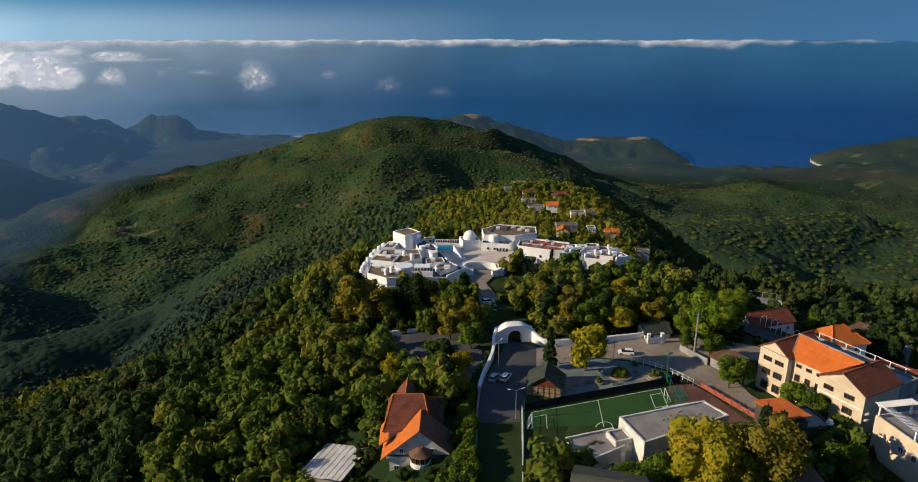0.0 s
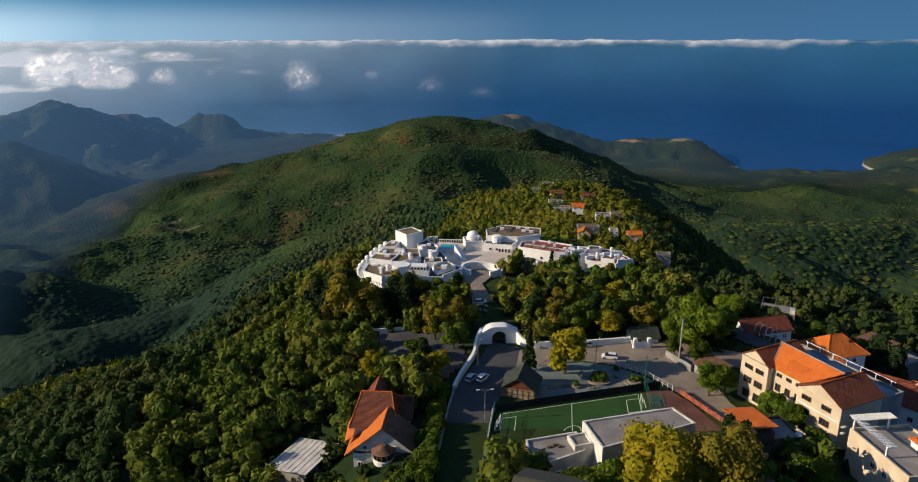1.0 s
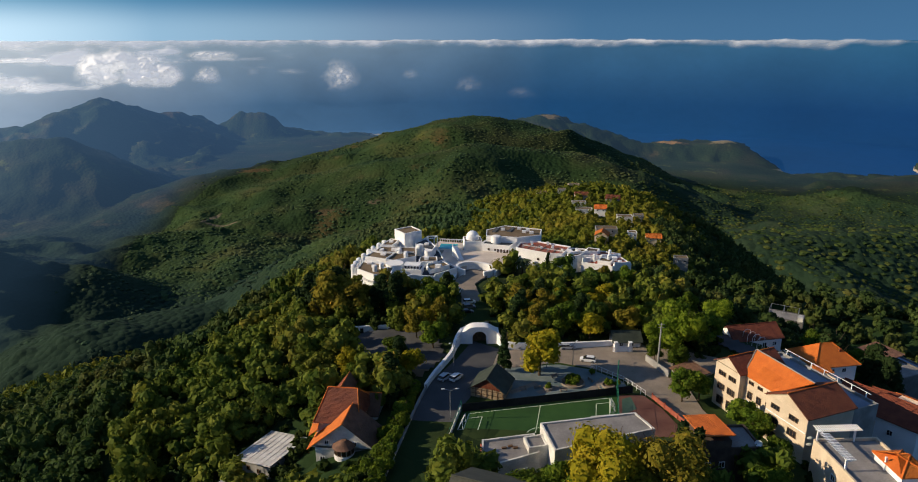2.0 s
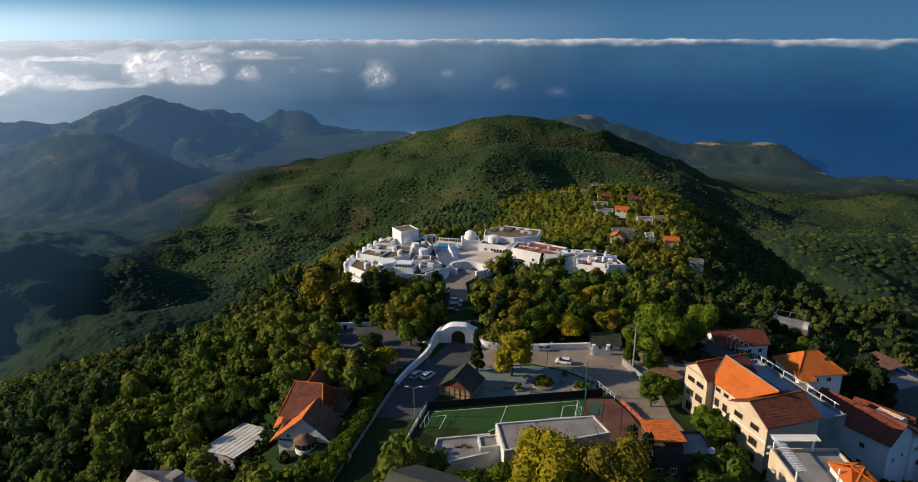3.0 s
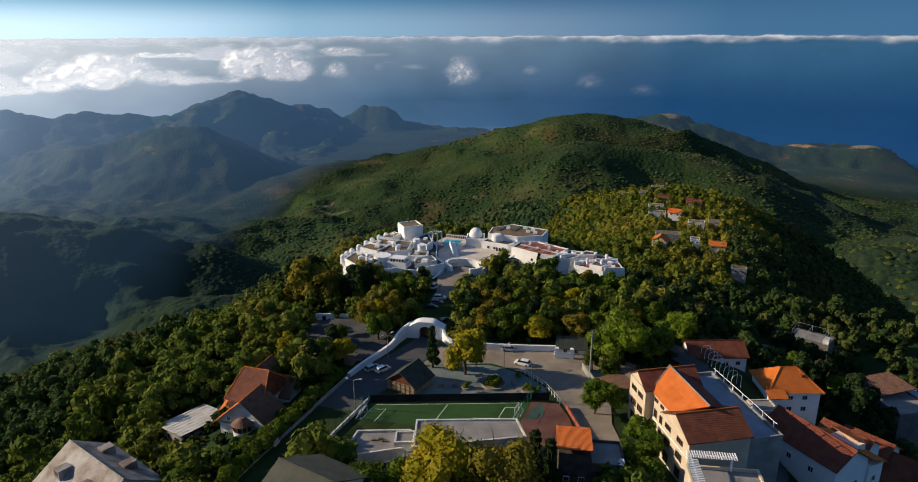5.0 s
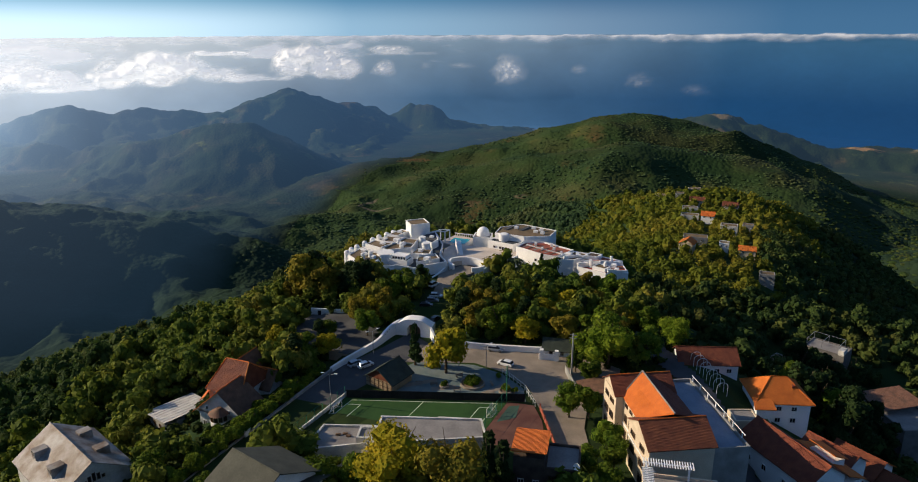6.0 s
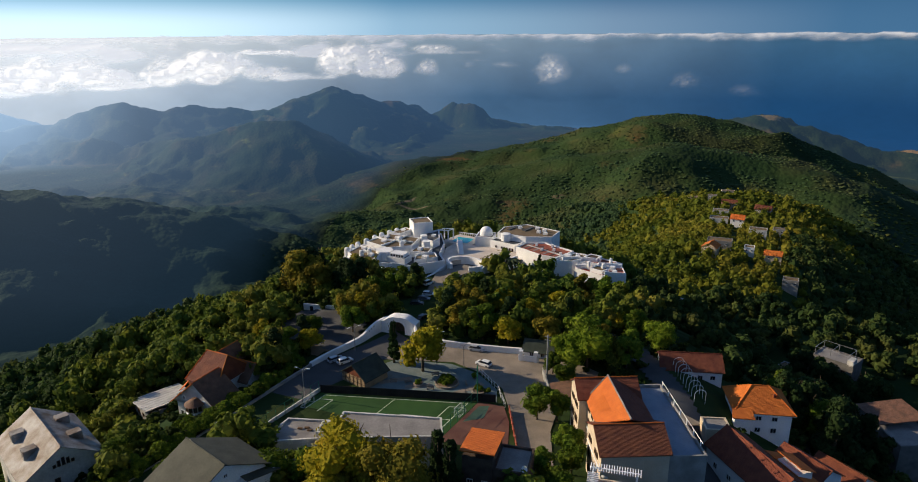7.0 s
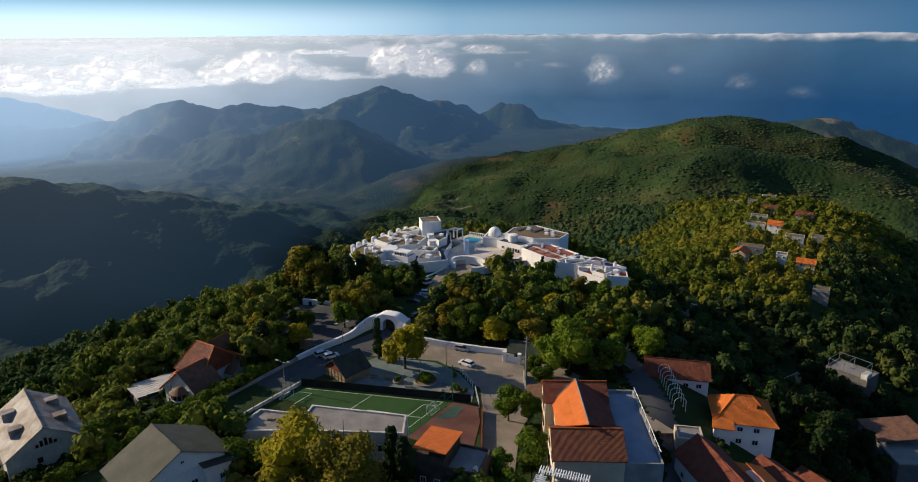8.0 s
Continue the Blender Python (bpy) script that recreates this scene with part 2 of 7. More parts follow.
MAT = {
    "ground": material("forest_floor", ((0.035, 0.05, 0.014), (0.06, 0.07, 0.02), (0.10, 0.085, 0.035)), 0.95, 0.02, 0.6, 0.6, dist=0.4),
    "white": material("white_render", ((0.76, 0.74, 0.71), (0.84, 0.83, 0.81)), 0.85, 0.25, 6.0, 0.15),
    "cream": material("cream_render", ((0.50, 0.40, 0.28), (0.63, 0.52, 0.38)), 0.85, 0.3, 5.0, 0.2),
    "greywall": material("grey_render", ((0.20, 0.195, 0.18), (0.32, 0.31, 0.29)), 0.9, 0.35, 5.0, 0.25),
    "darkbrown": material("dark_brown_surface", ((0.05, 0.032, 0.024), (0.10, 0.07, 0.05)), 0.9, 0.5, 6.0, 0.3),
    # dark grey wall colour, made to stand in for shade
    "darkwall": material("shade_dark_wall", ((0.09, 0.086, 0.08), (0.16, 0.15, 0.14)), 0.95, 0.4, 5.0, 0.3),
    "oldwhite": material("stained_white_render", ((0.42, 0.40, 0.36), (0.70, 0.68, 0.63)), 0.9, 0.3, 3.0, 0.25),
    "brownroof": material("brown_roof_felt", ((0.125, 0.085, 0.045), (0.20, 0.145, 0.085)), 0.95, 0.2, 3.0, 0.3),
    "darkroof": material("dark_roof_felt", ((0.05, 0.055, 0.06), (0.10, 0.10, 0.10)), 0.95, 0.3, 3.0, 0.3),
    "redroof": material("red_roof_paint", ((0.26, 0.045, 0.026), (0.30, 0.12, 0.075)), 0.9, 0.25, 3.0, 0.3),
    "flatroof": material("grey_flat_roof", ((0.18, 0.165, 0.155), (0.28, 0.26, 0.24)), 0.9, 0.25, 3.0, 0.3),
    "blueroof": material("pale_blue_flat_roof", ((0.16, 0.20, 0.26), (0.24, 0.28, 0.34)), 0.8, 0.3, 3.0, 0.2),
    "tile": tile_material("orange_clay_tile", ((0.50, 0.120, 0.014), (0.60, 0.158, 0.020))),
    # weathered dark tile; on some slopes its darkness stands in for shade
    "darkoldtile": tile_material("weathered_shaded_red_tile", ((0.12, 0.030, 0.014), (0.20, 0.056, 0.024))),
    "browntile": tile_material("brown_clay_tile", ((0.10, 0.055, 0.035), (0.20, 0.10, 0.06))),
    "sheet": material("weathered_metal_sheet", ((0.15, 0.10, 0.065), (0.36, 0.34, 0.32)), 0.7, 0.35, 3.0, 0.2, metal=0.1),
    "paleroof": material("pale_weathered_sheet", ((0.42, 0.40, 0.37), (0.58, 0.56, 0.52)), 0.75, 0.4, 3.0, 0.2),
    "greensheet": material("grey_green_roof", ((0.048, 0.048, 0.034), (0.085, 0.085, 0.06)), 0.8, 0.3, 3.0, 0.2),
    "asphalt": material("asphalt", ((0.045, 0.046, 0.050), (0.078, 0.077, 0.075)), 0.9, 0.15, 8.0, 0.2),
    "paving": material("pale_paving", ((0.19, 0.155, 0.12), (0.28, 0.23, 0.18)), 0.9, 0.25, 4.0, 0.2),
    "terrace": material("pinkish_terrace_paving", ((0.50, 0.42, 0.35), (0.62, 0.54, 0.46)), 0.9, 0.25, 4.0, 0.2),
    "parkfloor": material("bluish_green_paving", ((0.10, 0.14, 0.14), (0.17, 0.20, 0.19)), 0.85, 0.3, 4.0, 0.2),
    "court": material("worn_red_court", ((0.10, 0.040, 0.03), (0.15, 0.07, 0.05)), 0.9, 0.3, 4.0, 0.1),
    "greencourt": material("worn_green_court", ((0.03, 0.07, 0.05), (0.06, 0.11, 0.08)), 0.9, 0.3, 4.0, 0.1),
    "hutroof": material("dark_green_roof_felt", ((0.025, 0.035, 0.026), (0.05, 0.06, 0.045)), 0.9, 0.5, 5.0, 0.3),
    "dirt": material("dry_earth", ((0.13, 0.085, 0.045), (0.22, 0.155, 0.09)), 0.95, 0.2, 3.0, 0.4),
    "turf": material("artificial_turf", ((0.016, 0.055, 0.010), (0.026, 0.078, 0.014)), 0.95, 0.2, 12.0, 0.3),
    "linepaint": material("line_paint", ((0.55, 0.65, 0.40), (0.7, 0.75, 0.6)), 0.8, 2.0, 8.0, 0.1),
    "glass": material("dark_window_glass", ((0.01, 0.012, 0.015), (0.03, 0.03, 0.035)), 0.12, 0.5, 2.0, 0.0, spec=0.5),
    "wood": material("brown_wood", ((0.07, 0.04, 0.02), (0.16, 0.09, 0.045)), 0.7, 1.0, 14.0, 0.2),
    "plank": material("pale_plank_wall", ((0.24, 0.17, 0.10), (0.36, 0.27, 0.16)), 0.85, 0.6, 9.0, 0.3),
    "metal": material("grey_painted_metal", ((0.25, 0.26, 0.26), (0.38, 0.38, 0.38)), 0.45, 1.0, 10.0, 0.05, metal=0.6),
    "greenmetal": material("green_painted_metal", ((0.01, 0.10, 0.06), (0.02, 0.17, 0.10)), 0.5, 1.0, 10.0, 0.05),
    "whitemetal": material("white_painted_metal", ((0.65, 0.65, 0.62), (0.8, 0.8, 0.78)), 0.45, 1.0, 10.0, 0.05),
    "blacknet": material("black_screen_cloth", ((0.008, 0.009, 0.009), (0.02, 0.02, 0.02)), 0.9, 0.5, 6.0, 0.2),
    "redfence": material("red_brown_fence_paint", ((0.22, 0.05, 0.03), (0.34, 0.10, 0.06)), 0.8, 0.8, 6.0, 0.1),
    "rubber": material("black_rubber", ((0.01, 0.01, 0.01), (0.02, 0.02, 0.02)), 0.8, 2.0, 20.0, 0.1),
    "pool": material("pool_water", ((0.03, 0.33, 0.40), (0.05, 0.42, 0.48)), 0.08, 0.4, 2.0, 0.1, spec=0.5),
    "bark": material("bark", ((0.05, 0.035, 0.022), (0.11, 0.08, 0.05)), 0.95, 1.0, 9.0, 0.6),
    "leaf": leaf_material("broad_leaves", ((0.062, 0.115, 0.010), (0.135, 0.170, 0.016))),
    "brightleaf": leaf_material("bright_green_leaves", ((0.11, 0.18, 0.012), (0.19, 0.25, 0.02)), vary=0.15),
    "yellowleaf": leaf_material("yellowing_leaves", ((0.22, 0.205, 0.010), (0.36, 0.29, 0.018)), vary=0.2),
    "brownleaf": leaf_material("browning_leaves", ((0.14, 0.130, 0.014), (0.27, 0.205, 0.022)), vary=0.25),
    "darkleaf": leaf_material("dark_needles", ((0.016, 0.034, 0.009), (0.03, 0.052, 0.014)), vary=0.25, through=0.15),
    "forest": leaf_material("forest_crowns", ((0.064, 0.110, 0.016), (0.120, 0.152, 0.020), (0.205, 0.178, 0.026)), 0.035, 0.0, 0.35, 0.9),
    "farforest": leaf_material("far_forest_crowns", ((0.064, 0.092, 0.010), (0.118, 0.132, 0.013), (0.185, 0.158, 0.018)), 0.012, 0.0, 0.3, 0.9, 0.25),
    # bluish green: distance haze put into the crown colour
    "hillwood": leaf_material("hill_crowns", ((0.036, 0.072, 0.030), (0.054, 0.090, 0.033), (0.092, 0.106, 0.038)), 0.006, 0.0, 0.15, 0.5, 0.25),
    # western valley crowns: shade and haze put into a dark bluish green
    "darkforest": leaf_material("valley_shade_crowns", ((0.020, 0.044, 0.026), (0.030, 0.058, 0.030), (0.058, 0.080, 0.034)), 0.008, 0.0, 0.4, 0.9, 0.15),
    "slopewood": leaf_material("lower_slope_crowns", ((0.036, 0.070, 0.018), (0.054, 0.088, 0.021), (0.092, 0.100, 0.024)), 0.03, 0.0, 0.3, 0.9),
    # eastern crowns, darkened to paint the slope's shade
    "eastwood": leaf_material("shade_toned_crowns", ((0.026, 0.050, 0.014), (0.042, 0.068, 0.016), (0.080, 0.086, 0.020)), 0.03, 0.0, 0.35, 0.9, 0.2),
    "scrub": leaf_material("dark_undergrowth", ((0.022, 0.044, 0.008), (0.045, 0.062, 0.012)), 0.1, 0.0, 0.3, 0.9),
    "palm": material("palm_fronds", ((0.03, 0.045, 0.012), (0.06, 0.075, 0.02)), 0.6, 0.5, 5.0, 0.0),
}


# ---------------------------------------------------------------- makers
def mesh(name, verts, faces, mat, smooth=False):
    me = bpy.data.meshes.new(name)
    me.from_pydata([tuple(v) for v in verts], [], [tuple(f) for f in faces])
    me.materials.append(MAT[mat] if isinstance(mat, str) else mat)
    me.update()
    if smooth:
        me.shade_smooth()
    return me


def bulk(name, verts, faces, mat, smooth=False):
    """A mesh from arrays: verts (n, 3), faces (m, k)."""
    me = bpy.data.meshes.new(name)
    m, k = faces.shape
    me.vertices.add(len(verts))
    me.vertices.foreach_set("co", np.ascontiguousarray(verts, dtype=np.float32).ravel())
    me.loops.add(m * k)
    me.loops.foreach_set("vertex_index", np.ascontiguousarray(faces, dtype=np.int32).ravel())
    me.polygons.add(m)
    me.polygons.foreach_set("loop_start", np.arange(0, m * k, k, dtype=np.int32))
    me.materials.append(MAT[mat] if isinstance(mat, str) else mat)
    me.update(calc_edges=True)
    me.polygons.foreach_set("use_smooth", np.full(m, smooth))
    return me


def thing(name, at, label, category, group="", turn=0.0, kind=""):
    ob = new(name)
    ob.matrix_world = pose(*at, 0, 0, turn)
    ob.empty_display_size = 0.5
    return tagged(ob, label, category, group, kind)


def part(name, data, parent, label="", m=None):
    """Links mesh data (or a bmesh with a material's name) as one mesh object under a thing or a part."""
    if isinstance(data, tuple):
        bm, mat = data
        data = bpy.data.meshes.new(name)
        bm.to_mesh(data)
        bm.free()
        data.materials.append(MAT[mat])
    ob = new(name, data)
    ob.parent = parent
    if m is not None:
        ob.matrix_basis = m
    return tagged(ob, label)


def box(x0, x1, y0, y1, z0, z1, mat, bevel=0.0):
    bm = bmesh.new()
    bmesh.ops.create_cube(bm, size=1, matrix=Matrix.LocRotScale(((x0 + x1) / 2, (y0 + y1) / 2, (z0 + z1) / 2), None, (x1 - x0, y1 - y0, z1 - z0)))
    if bevel:
        bmesh.ops.bevel(bm, geom=bm.edges[:], offset=bevel, segments=2, affect="EDGES")
    return bm, mat


def prism(poly, z0, z1, mat, name="block", top=True):
    n = len(poly)
    v = [(x, y, z0) for x, y in poly] + [(x, y, z1) for x, y in poly]
    f = [(i, (i + 1) % n, n + (i + 1) % n, n + i) for i in range(n)] + [tuple(range(n - 1, -1, -1))]
    if top:
        f.append(tuple(range(n, 2 * n)))
    return mesh(name, v, f, mat)


def inset(poly, d):
    """The polygon (counter-clockwise) shrunk by d."""
    out, n = [], len(poly)
    for i in range(n):
        a, b, c = Vector(poly[i - 1]), Vector(poly[i]), Vector(poly[(i + 1) % n])
        u, v = (b - a).normalized(), (c - b).normalized()
        nu, nv = Vector((-u.y, u.x)), Vector((-v.y, v.x))
        k = nu + nv
        k = k / max(0.35, k.dot(nu))
        out.append((b.x + k.x * d, b.y + k.y * d))
    return out


def parapet_ring(poly, width, z0, z1, mat):
    q, n = inset(poly, width), len(poly)
    v = [(x, y, z) for z in (z0, z1) for p in (poly, q) for x, y in p]
    f = []
    for i in range(n):
        j = (i + 1) % n
        f += [(i, j, 2 * n + j, 2 * n + i), (n + j, n + i, 3 * n + i, 3 * n + j), (2 * n + i, 2 * n + j, 3 * n + j, 3 * n + i)]
    return mesh("parapet", v, f, mat)


def flat_block(parent, poly, z0, z1, wall="white", roof="brownroof", rim=0.5, wide=0.35, name="wing"):
    """A block of a house: walls, a flat roof and a parapet round it."""
    body = part(name, prism(poly, z0, z1, wall), parent)
    part("flat_roof", prism(inset(poly, wide + 0.003), z1 + 0.004, z1 + 0.06, roof), body)
    part("parapet", parapet_ring(poly, wide, z1 + 0.002, z1 + rim, wall), body)
    return body


def rect(x0, x1, y0, y1, turn=0.0, at=(0, 0)):
    c, s = math.cos(radians(turn)), math.sin(radians(turn))
    return [(at[0] + x * c - y * s, at[1] + x * s + y * c) for x, y in ((x0, y0), (x1, y0), (x1, y1), (x0, y1))]


def slope(points, mat, thick=0.18, name="roof_slope"):
    """A roof plane: points counter-clockwise from above, the first two along the eave. UV in metres along eave and slope."""
    p = [Vector(q) for q in points]
    n = len(p)
    me = mesh(name, p + [q - Vector((0, 0, thick)) for q in p],
              [tuple(range(n)), tuple(range(2 * n - 1, n - 1, -1))] + [((i + 1) % n, i, n + i, n + (i + 1) % n) for i in range(n)], mat)
    u = (p[1] - p[0]).normalized()
    nor = (p[1] - p[0]).cross(p[2] - p[0]).normalized()
    w = nor.cross(u)
    uv = me.uv_layers.new(name="UVMap")
    for lp in me.loops:
        q = me.vertices[lp.vertex_index].co
        uv.data[lp.index].uv = ((q - p[0]).dot(u), (q - p[0]).dot(w))
    return me


def bar(a, b, r, mat, name="bar", sides=6):
    """A round bar from a to b."""
    a, b = Vector(a), Vector(b)
    bm = bmesh.new()
    bmesh.ops.create_cone(bm, cap_ends=True, segments=sides, radius1=r, radius2=r, depth=(b - a).length,
                          matrix=Matrix.Translation((a + b) / 2) @ (b - a).to_track_quat("Z", "Y").to_matrix().to_4x4())
    return bm, mat


def beam(a, b, w, h, mat):
    """A squared beam from a to b, its top along the line."""
    a, b = Vector(a), Vector(b)
    d = (b - a).normalized()
    side = Vector((-d.y, d.x, 0)).normalized() * w / 2
    dn = Vector((0, 0, -h))
    v = [a - side, a + side, b + side, b - side]
    v = v + [q + dn for q in v]
    return mesh("beam", v, [(0, 3, 2, 1), (4, 5, 6, 7), (0, 1, 5, 4), (1, 2, 6, 5), (2, 3, 7, 6), (3, 0, 4, 7)], mat)


def window(parent, x, y, z, w, h, facing, frame_mat="whitemetal", bars=1, name="window"):
    """A window with frame, pane and glazing bars on a wall whose outward way is facing (degrees from -y, counter-clockwise)."""
    m = pose(x, y, z, 0, 0, facing)
    t = 0.09
    ring = [(-w / 2, 0), (w / 2, 0), (w / 2, h), (-w / 2, h), (-w / 2 + t, t), (w / 2 - t, t), (w / 2 - t, h - t), (-w / 2 + t, h - t)]
    v = [(a, y_, b) for y_ in (-0.13, 0.03) for a, b in ring]
    f = []
    for k in range(4):
        n = (k + 1) % 4
        f += [(k, n, 4 + n, 4 + k), (8 + n, 8 + k, 12 + k, 12 + n), (n, k, 8 + k, 8 + n), (4 + k, 4 + n, 12 + n, 12 + k)]
    fr = part(name, mesh("window", v, f, frame_mat), parent, m=m)
    for k in range(bars):
        bx = -w / 2 + w * (k + 1) / (bars + 1)
        part("glazing_bar", box(bx - 0.03, bx + 0.03, -0.07, -0.021, t, h - t, frame_mat), fr)
    part("pane", box(-w / 2 + t, w / 2 - t, -0.02, 0.01, t, h - t, "glass"), fr)
    return fr


def gable_roof(parent, x0, x1, y0, y1, ze, zr, mat, over=0.5, gable_mat="white", cap="tile", m=None):
    """Ridge along x at the middle of y."""
    ym, k = (y0 + y1) / 2, (zr - ze) / ((y1 - y0) / 2)
    a, b, zo = x0 - over, x1 + over, ze - over * k
    part("roof_slope", slope([(a, y0 - over, zo), (b, y0 - over, zo), (b, ym, zr), (a, ym, zr)], mat if isinstance(mat, str) else mat[0]), parent, m=m)
    part("roof_slope", slope([(b, y1 + over, zo), (a, y1 + over, zo), (a, ym, zr), (b, ym, zr)], mat if isinstance(mat, str) else mat[1]), parent, m=m)
    part("ridge_cap", bar((a, ym, zr + 0.02), (b, ym, zr + 0.02), 0.14, cap), parent, m=m)
    for x, d in ((x0, -1), (x1, 1)):
        v = [(x, y0, ze - 0.2), (x, y1, ze - 0.2), (x, ym, zr - 0.2)]
        v += [(p[0] - d * 0.25, p[1], p[2]) for p in v]
        f = [(0, 1, 2), (5, 4, 3), (0, 3, 4, 1), (1, 4, 5, 2), (2, 5, 3, 0)]
        if d < 0:
            f = [tuple(reversed(q)) for q in f]
        part("gable", mesh("gable", v, f, gable_mat), parent, m=m)


def hip_roof(parent, x0, x1, y0, y1, ze, zr, mat, over=0.5, cap="tile", run=None):
    """Ridge along x; run: how far the hips go in from the ends."""
    ym = (y0 + y1) / 2
    run = (y1 - y0) / 2 if run is None else run
    a, b, c, d = x0 - over, x1 + over, y0 - over, y1 + over
    r0, r1 = (x0 + run, ym, zr), (x1 - run, ym, zr)
    part("roof_slope", slope([(a, c, ze), (b, c, ze), r1, r0], mat), parent)
    part("roof_slope", slope([(b, d, ze), (a, d, ze), r0, r1], mat), parent)
    part("roof_slope", slope([(b, c, ze), (b, d, ze), r1], mat), parent)
    part("roof_slope", slope([(a, d, ze), (a, c, ze), r0], mat), parent)
    for p, q in ((r0, r1), (r0, (a, c, ze)), (r0, (a, d, ze)), (r1, (b, c, ze)), (r1, (b, d, ze))):
        if (Vector(p) - Vector(q)).length > 0.3:
            part("ridge_cap", bar(Vector(p) + Vector((0, 0, 0.02)), Vector(q) + Vector((0, 0, 0.02)), 0.13, cap), parent)
    part("soffit", box(a + 0.05, b - 0.05, c + 0.05, d - 0.05, ze - 0.3, ze - 0.19, "white"), parent)

# ---------------------------------------------------------------- the land
CENTRE = (60.0, 8.0)
SEA = -480.0
# crest lines: points along the top, half width of the flat top, slope near the top, slope further down, over how many metres it steepens
CRESTS = []


def crest(points, wide, near_slope, far_slope, ease=90.0):
    CRESTS.append((np.array(points, dtype=float), wide, near_slope, far_slope, ease))


# the village and hotel ridge, its western brow, the terrace east of it
crest([(40, -400, 10), (36, 40, 1), (36, 85, -1.5), (36, 100, -2.35), (34, 130, -2.35), (30, 166, -2.35), (16, 185, -3.2), (6, 215, -4.2), (8, 230, -4.6)], 32, 0.42, 0.85, 60.0)
crest([(8, 230, -6), (12, 264, -26), (24, 295, -40), (44, 335, -51), (80, 430, -60), (94, 560, -73), (86, 690, -86)], 30, 0.42, 0.78)
crest([(36, 20, 1), (36, 85, -1.5), (34, 130, -2.35), (30, 166, -2.35), (16, 185, -3.2), (4, 225, -5)], 32, 0.38, 0.95, 105.0)
crest([(66, 40, 0.5), (68, 100, -2.35), (66, 165, -2.6), (60, 190, -6)], 22, 0.52, 0.8)
crest([(-14, 165, -4.0), (-4, 150, -4.0)], 12, 0.4, 0.5)
# the hamlet's hill: broad shoulder to the east, long spur to the west
crest([(86, 690, -86), (52, 745, -95), (2, 800, -113), (-118, 900, -158), (-186, 950, -210), (-262, 1000, -226), (-335, 1000, -264), (-425, 960, -322), (-520, 860, -330)], 16, 0.42, 0.62)
crest([(-520, 860, -328), (-560, 770, -312), (-600, 640, -345), (-620, 480, -385)], 30, 0.35, 0.6)
crest([(88, 700, -88), (130, 730, -96), (175, 722, -112)], 12, 0.6, 0.85)
# the eastern brow past the hotel
crest([(96, 300, -40), (150, 292, -42), (195, 262, -40), (260, 225, -48)], 14, 0.4, 0.62)
# the middle hill: skyline, shoulder above the steep front, eastern edge
crest([(-1250, 1700, -462), (-1216, 1850, -438), (-1180, 2020, -410), (-1085, 2130, -384), (-895, 2260, -370), (-725, 2310, -330), (-585, 2350, -300), (-457, 2380, -268), (-381, 2390, -244), (-281, 2420, -218), (-180, 2450, -210), (-94, 2450, -222), (-40, 2400, -240)], 40, 0.2, 0.4)
crest([(-930, 2080, -402), (-698, 2030, -352), (-420, 2010, -292), (-165, 2015, -243), (-20, 2060, -262), (110, 2080, -275), (200, 2000, -292)], 40, 0.36, 0.46)
crest([(200, 2000, -292), (255, 1900, -318), (300, 1780, -356), (320, 1650, -405)], 30, 0.5, 0.62)
# the coast: humps, capes, the eastern point
crest([(-107, 3170, -318), (42, 3200, -288), (181, 3200, -316), (320, 3200, -363), (489, 3200, -402), (628, 3200, -396), (713, 3190, -410), (850, 3180, -390), (930, 3140, -420), (1040, 3060, -478)], 30, 0.32, 0.4)
crest([(2300, 2850, -330), (2015, 2927, -358), (1837, 2911, -386), (1706, 2925, -466), (1600, 2930, -490)], 50, 0.35, 0.4)
crest([(2100, 1700, -300), (1531, 2191, -353), (1289, 2339, -399), (1141, 2412, -440)], 60, 0.16, 0.2)
crest([(1250, 500, -150), (900, 950, -225), (640, 1250, -290), (560, 1500, -372)], 60, 0.25, 0.3)
crest([(690, 1150, -230), (395, 1060, -228), (440, 950, -246), (490, 850, -270)], 20, 0.5, 0.6)
# the western range by the sea, the stack at its end, the low green cape
crest([(-3650, 1400, -395), (-3232, 1645, -364), (-2990, 2066, -338), (-2867, 2148, -278), (-2769, 2278, -243), (-2650, 2421, -303), (-2552, 2528, -279), (-2409, 2671, -307),
       (-2276, 2790, -322), (-2179, 2870, -255), (-2075, 3018, -214), (-2022, 3189, -260), (-1942, 3305, -315), (-1927, 3443, -310), (-1877, 3598, -363)], 15, 0.58, 0.46)
crest([(-1770, 3560, -408), (-1724, 3560, -384), (-1670, 3560, -362), (-1640, 3560, -340), (-1618, 3560, -322), (-1596, 3560, -336), (-1560, 3560, -322), (-1520, 3560, -318), (-1485, 3560, -330), (-1450, 3560, -352), (-1415, 3560, -406)], 5, 0.9, 1.2, 30.0)
crest([(-1480, 3620, -424), (-1397, 3640, -430), (-1272, 3640, -437), (-1133, 3640, -443), (-999, 3640, -455), (-880, 3640, -474)], 30, 0.3, 0.4)
crest([(-3560, 1600, -190), (-3464, 1809, -224), (-3411, 1913, -257), (-3365, 1996, -288), (-3316, 2080, -330), (-3260, 2171, -373), (-3190, 2290, -450)], 20, 0.35, 0.5)
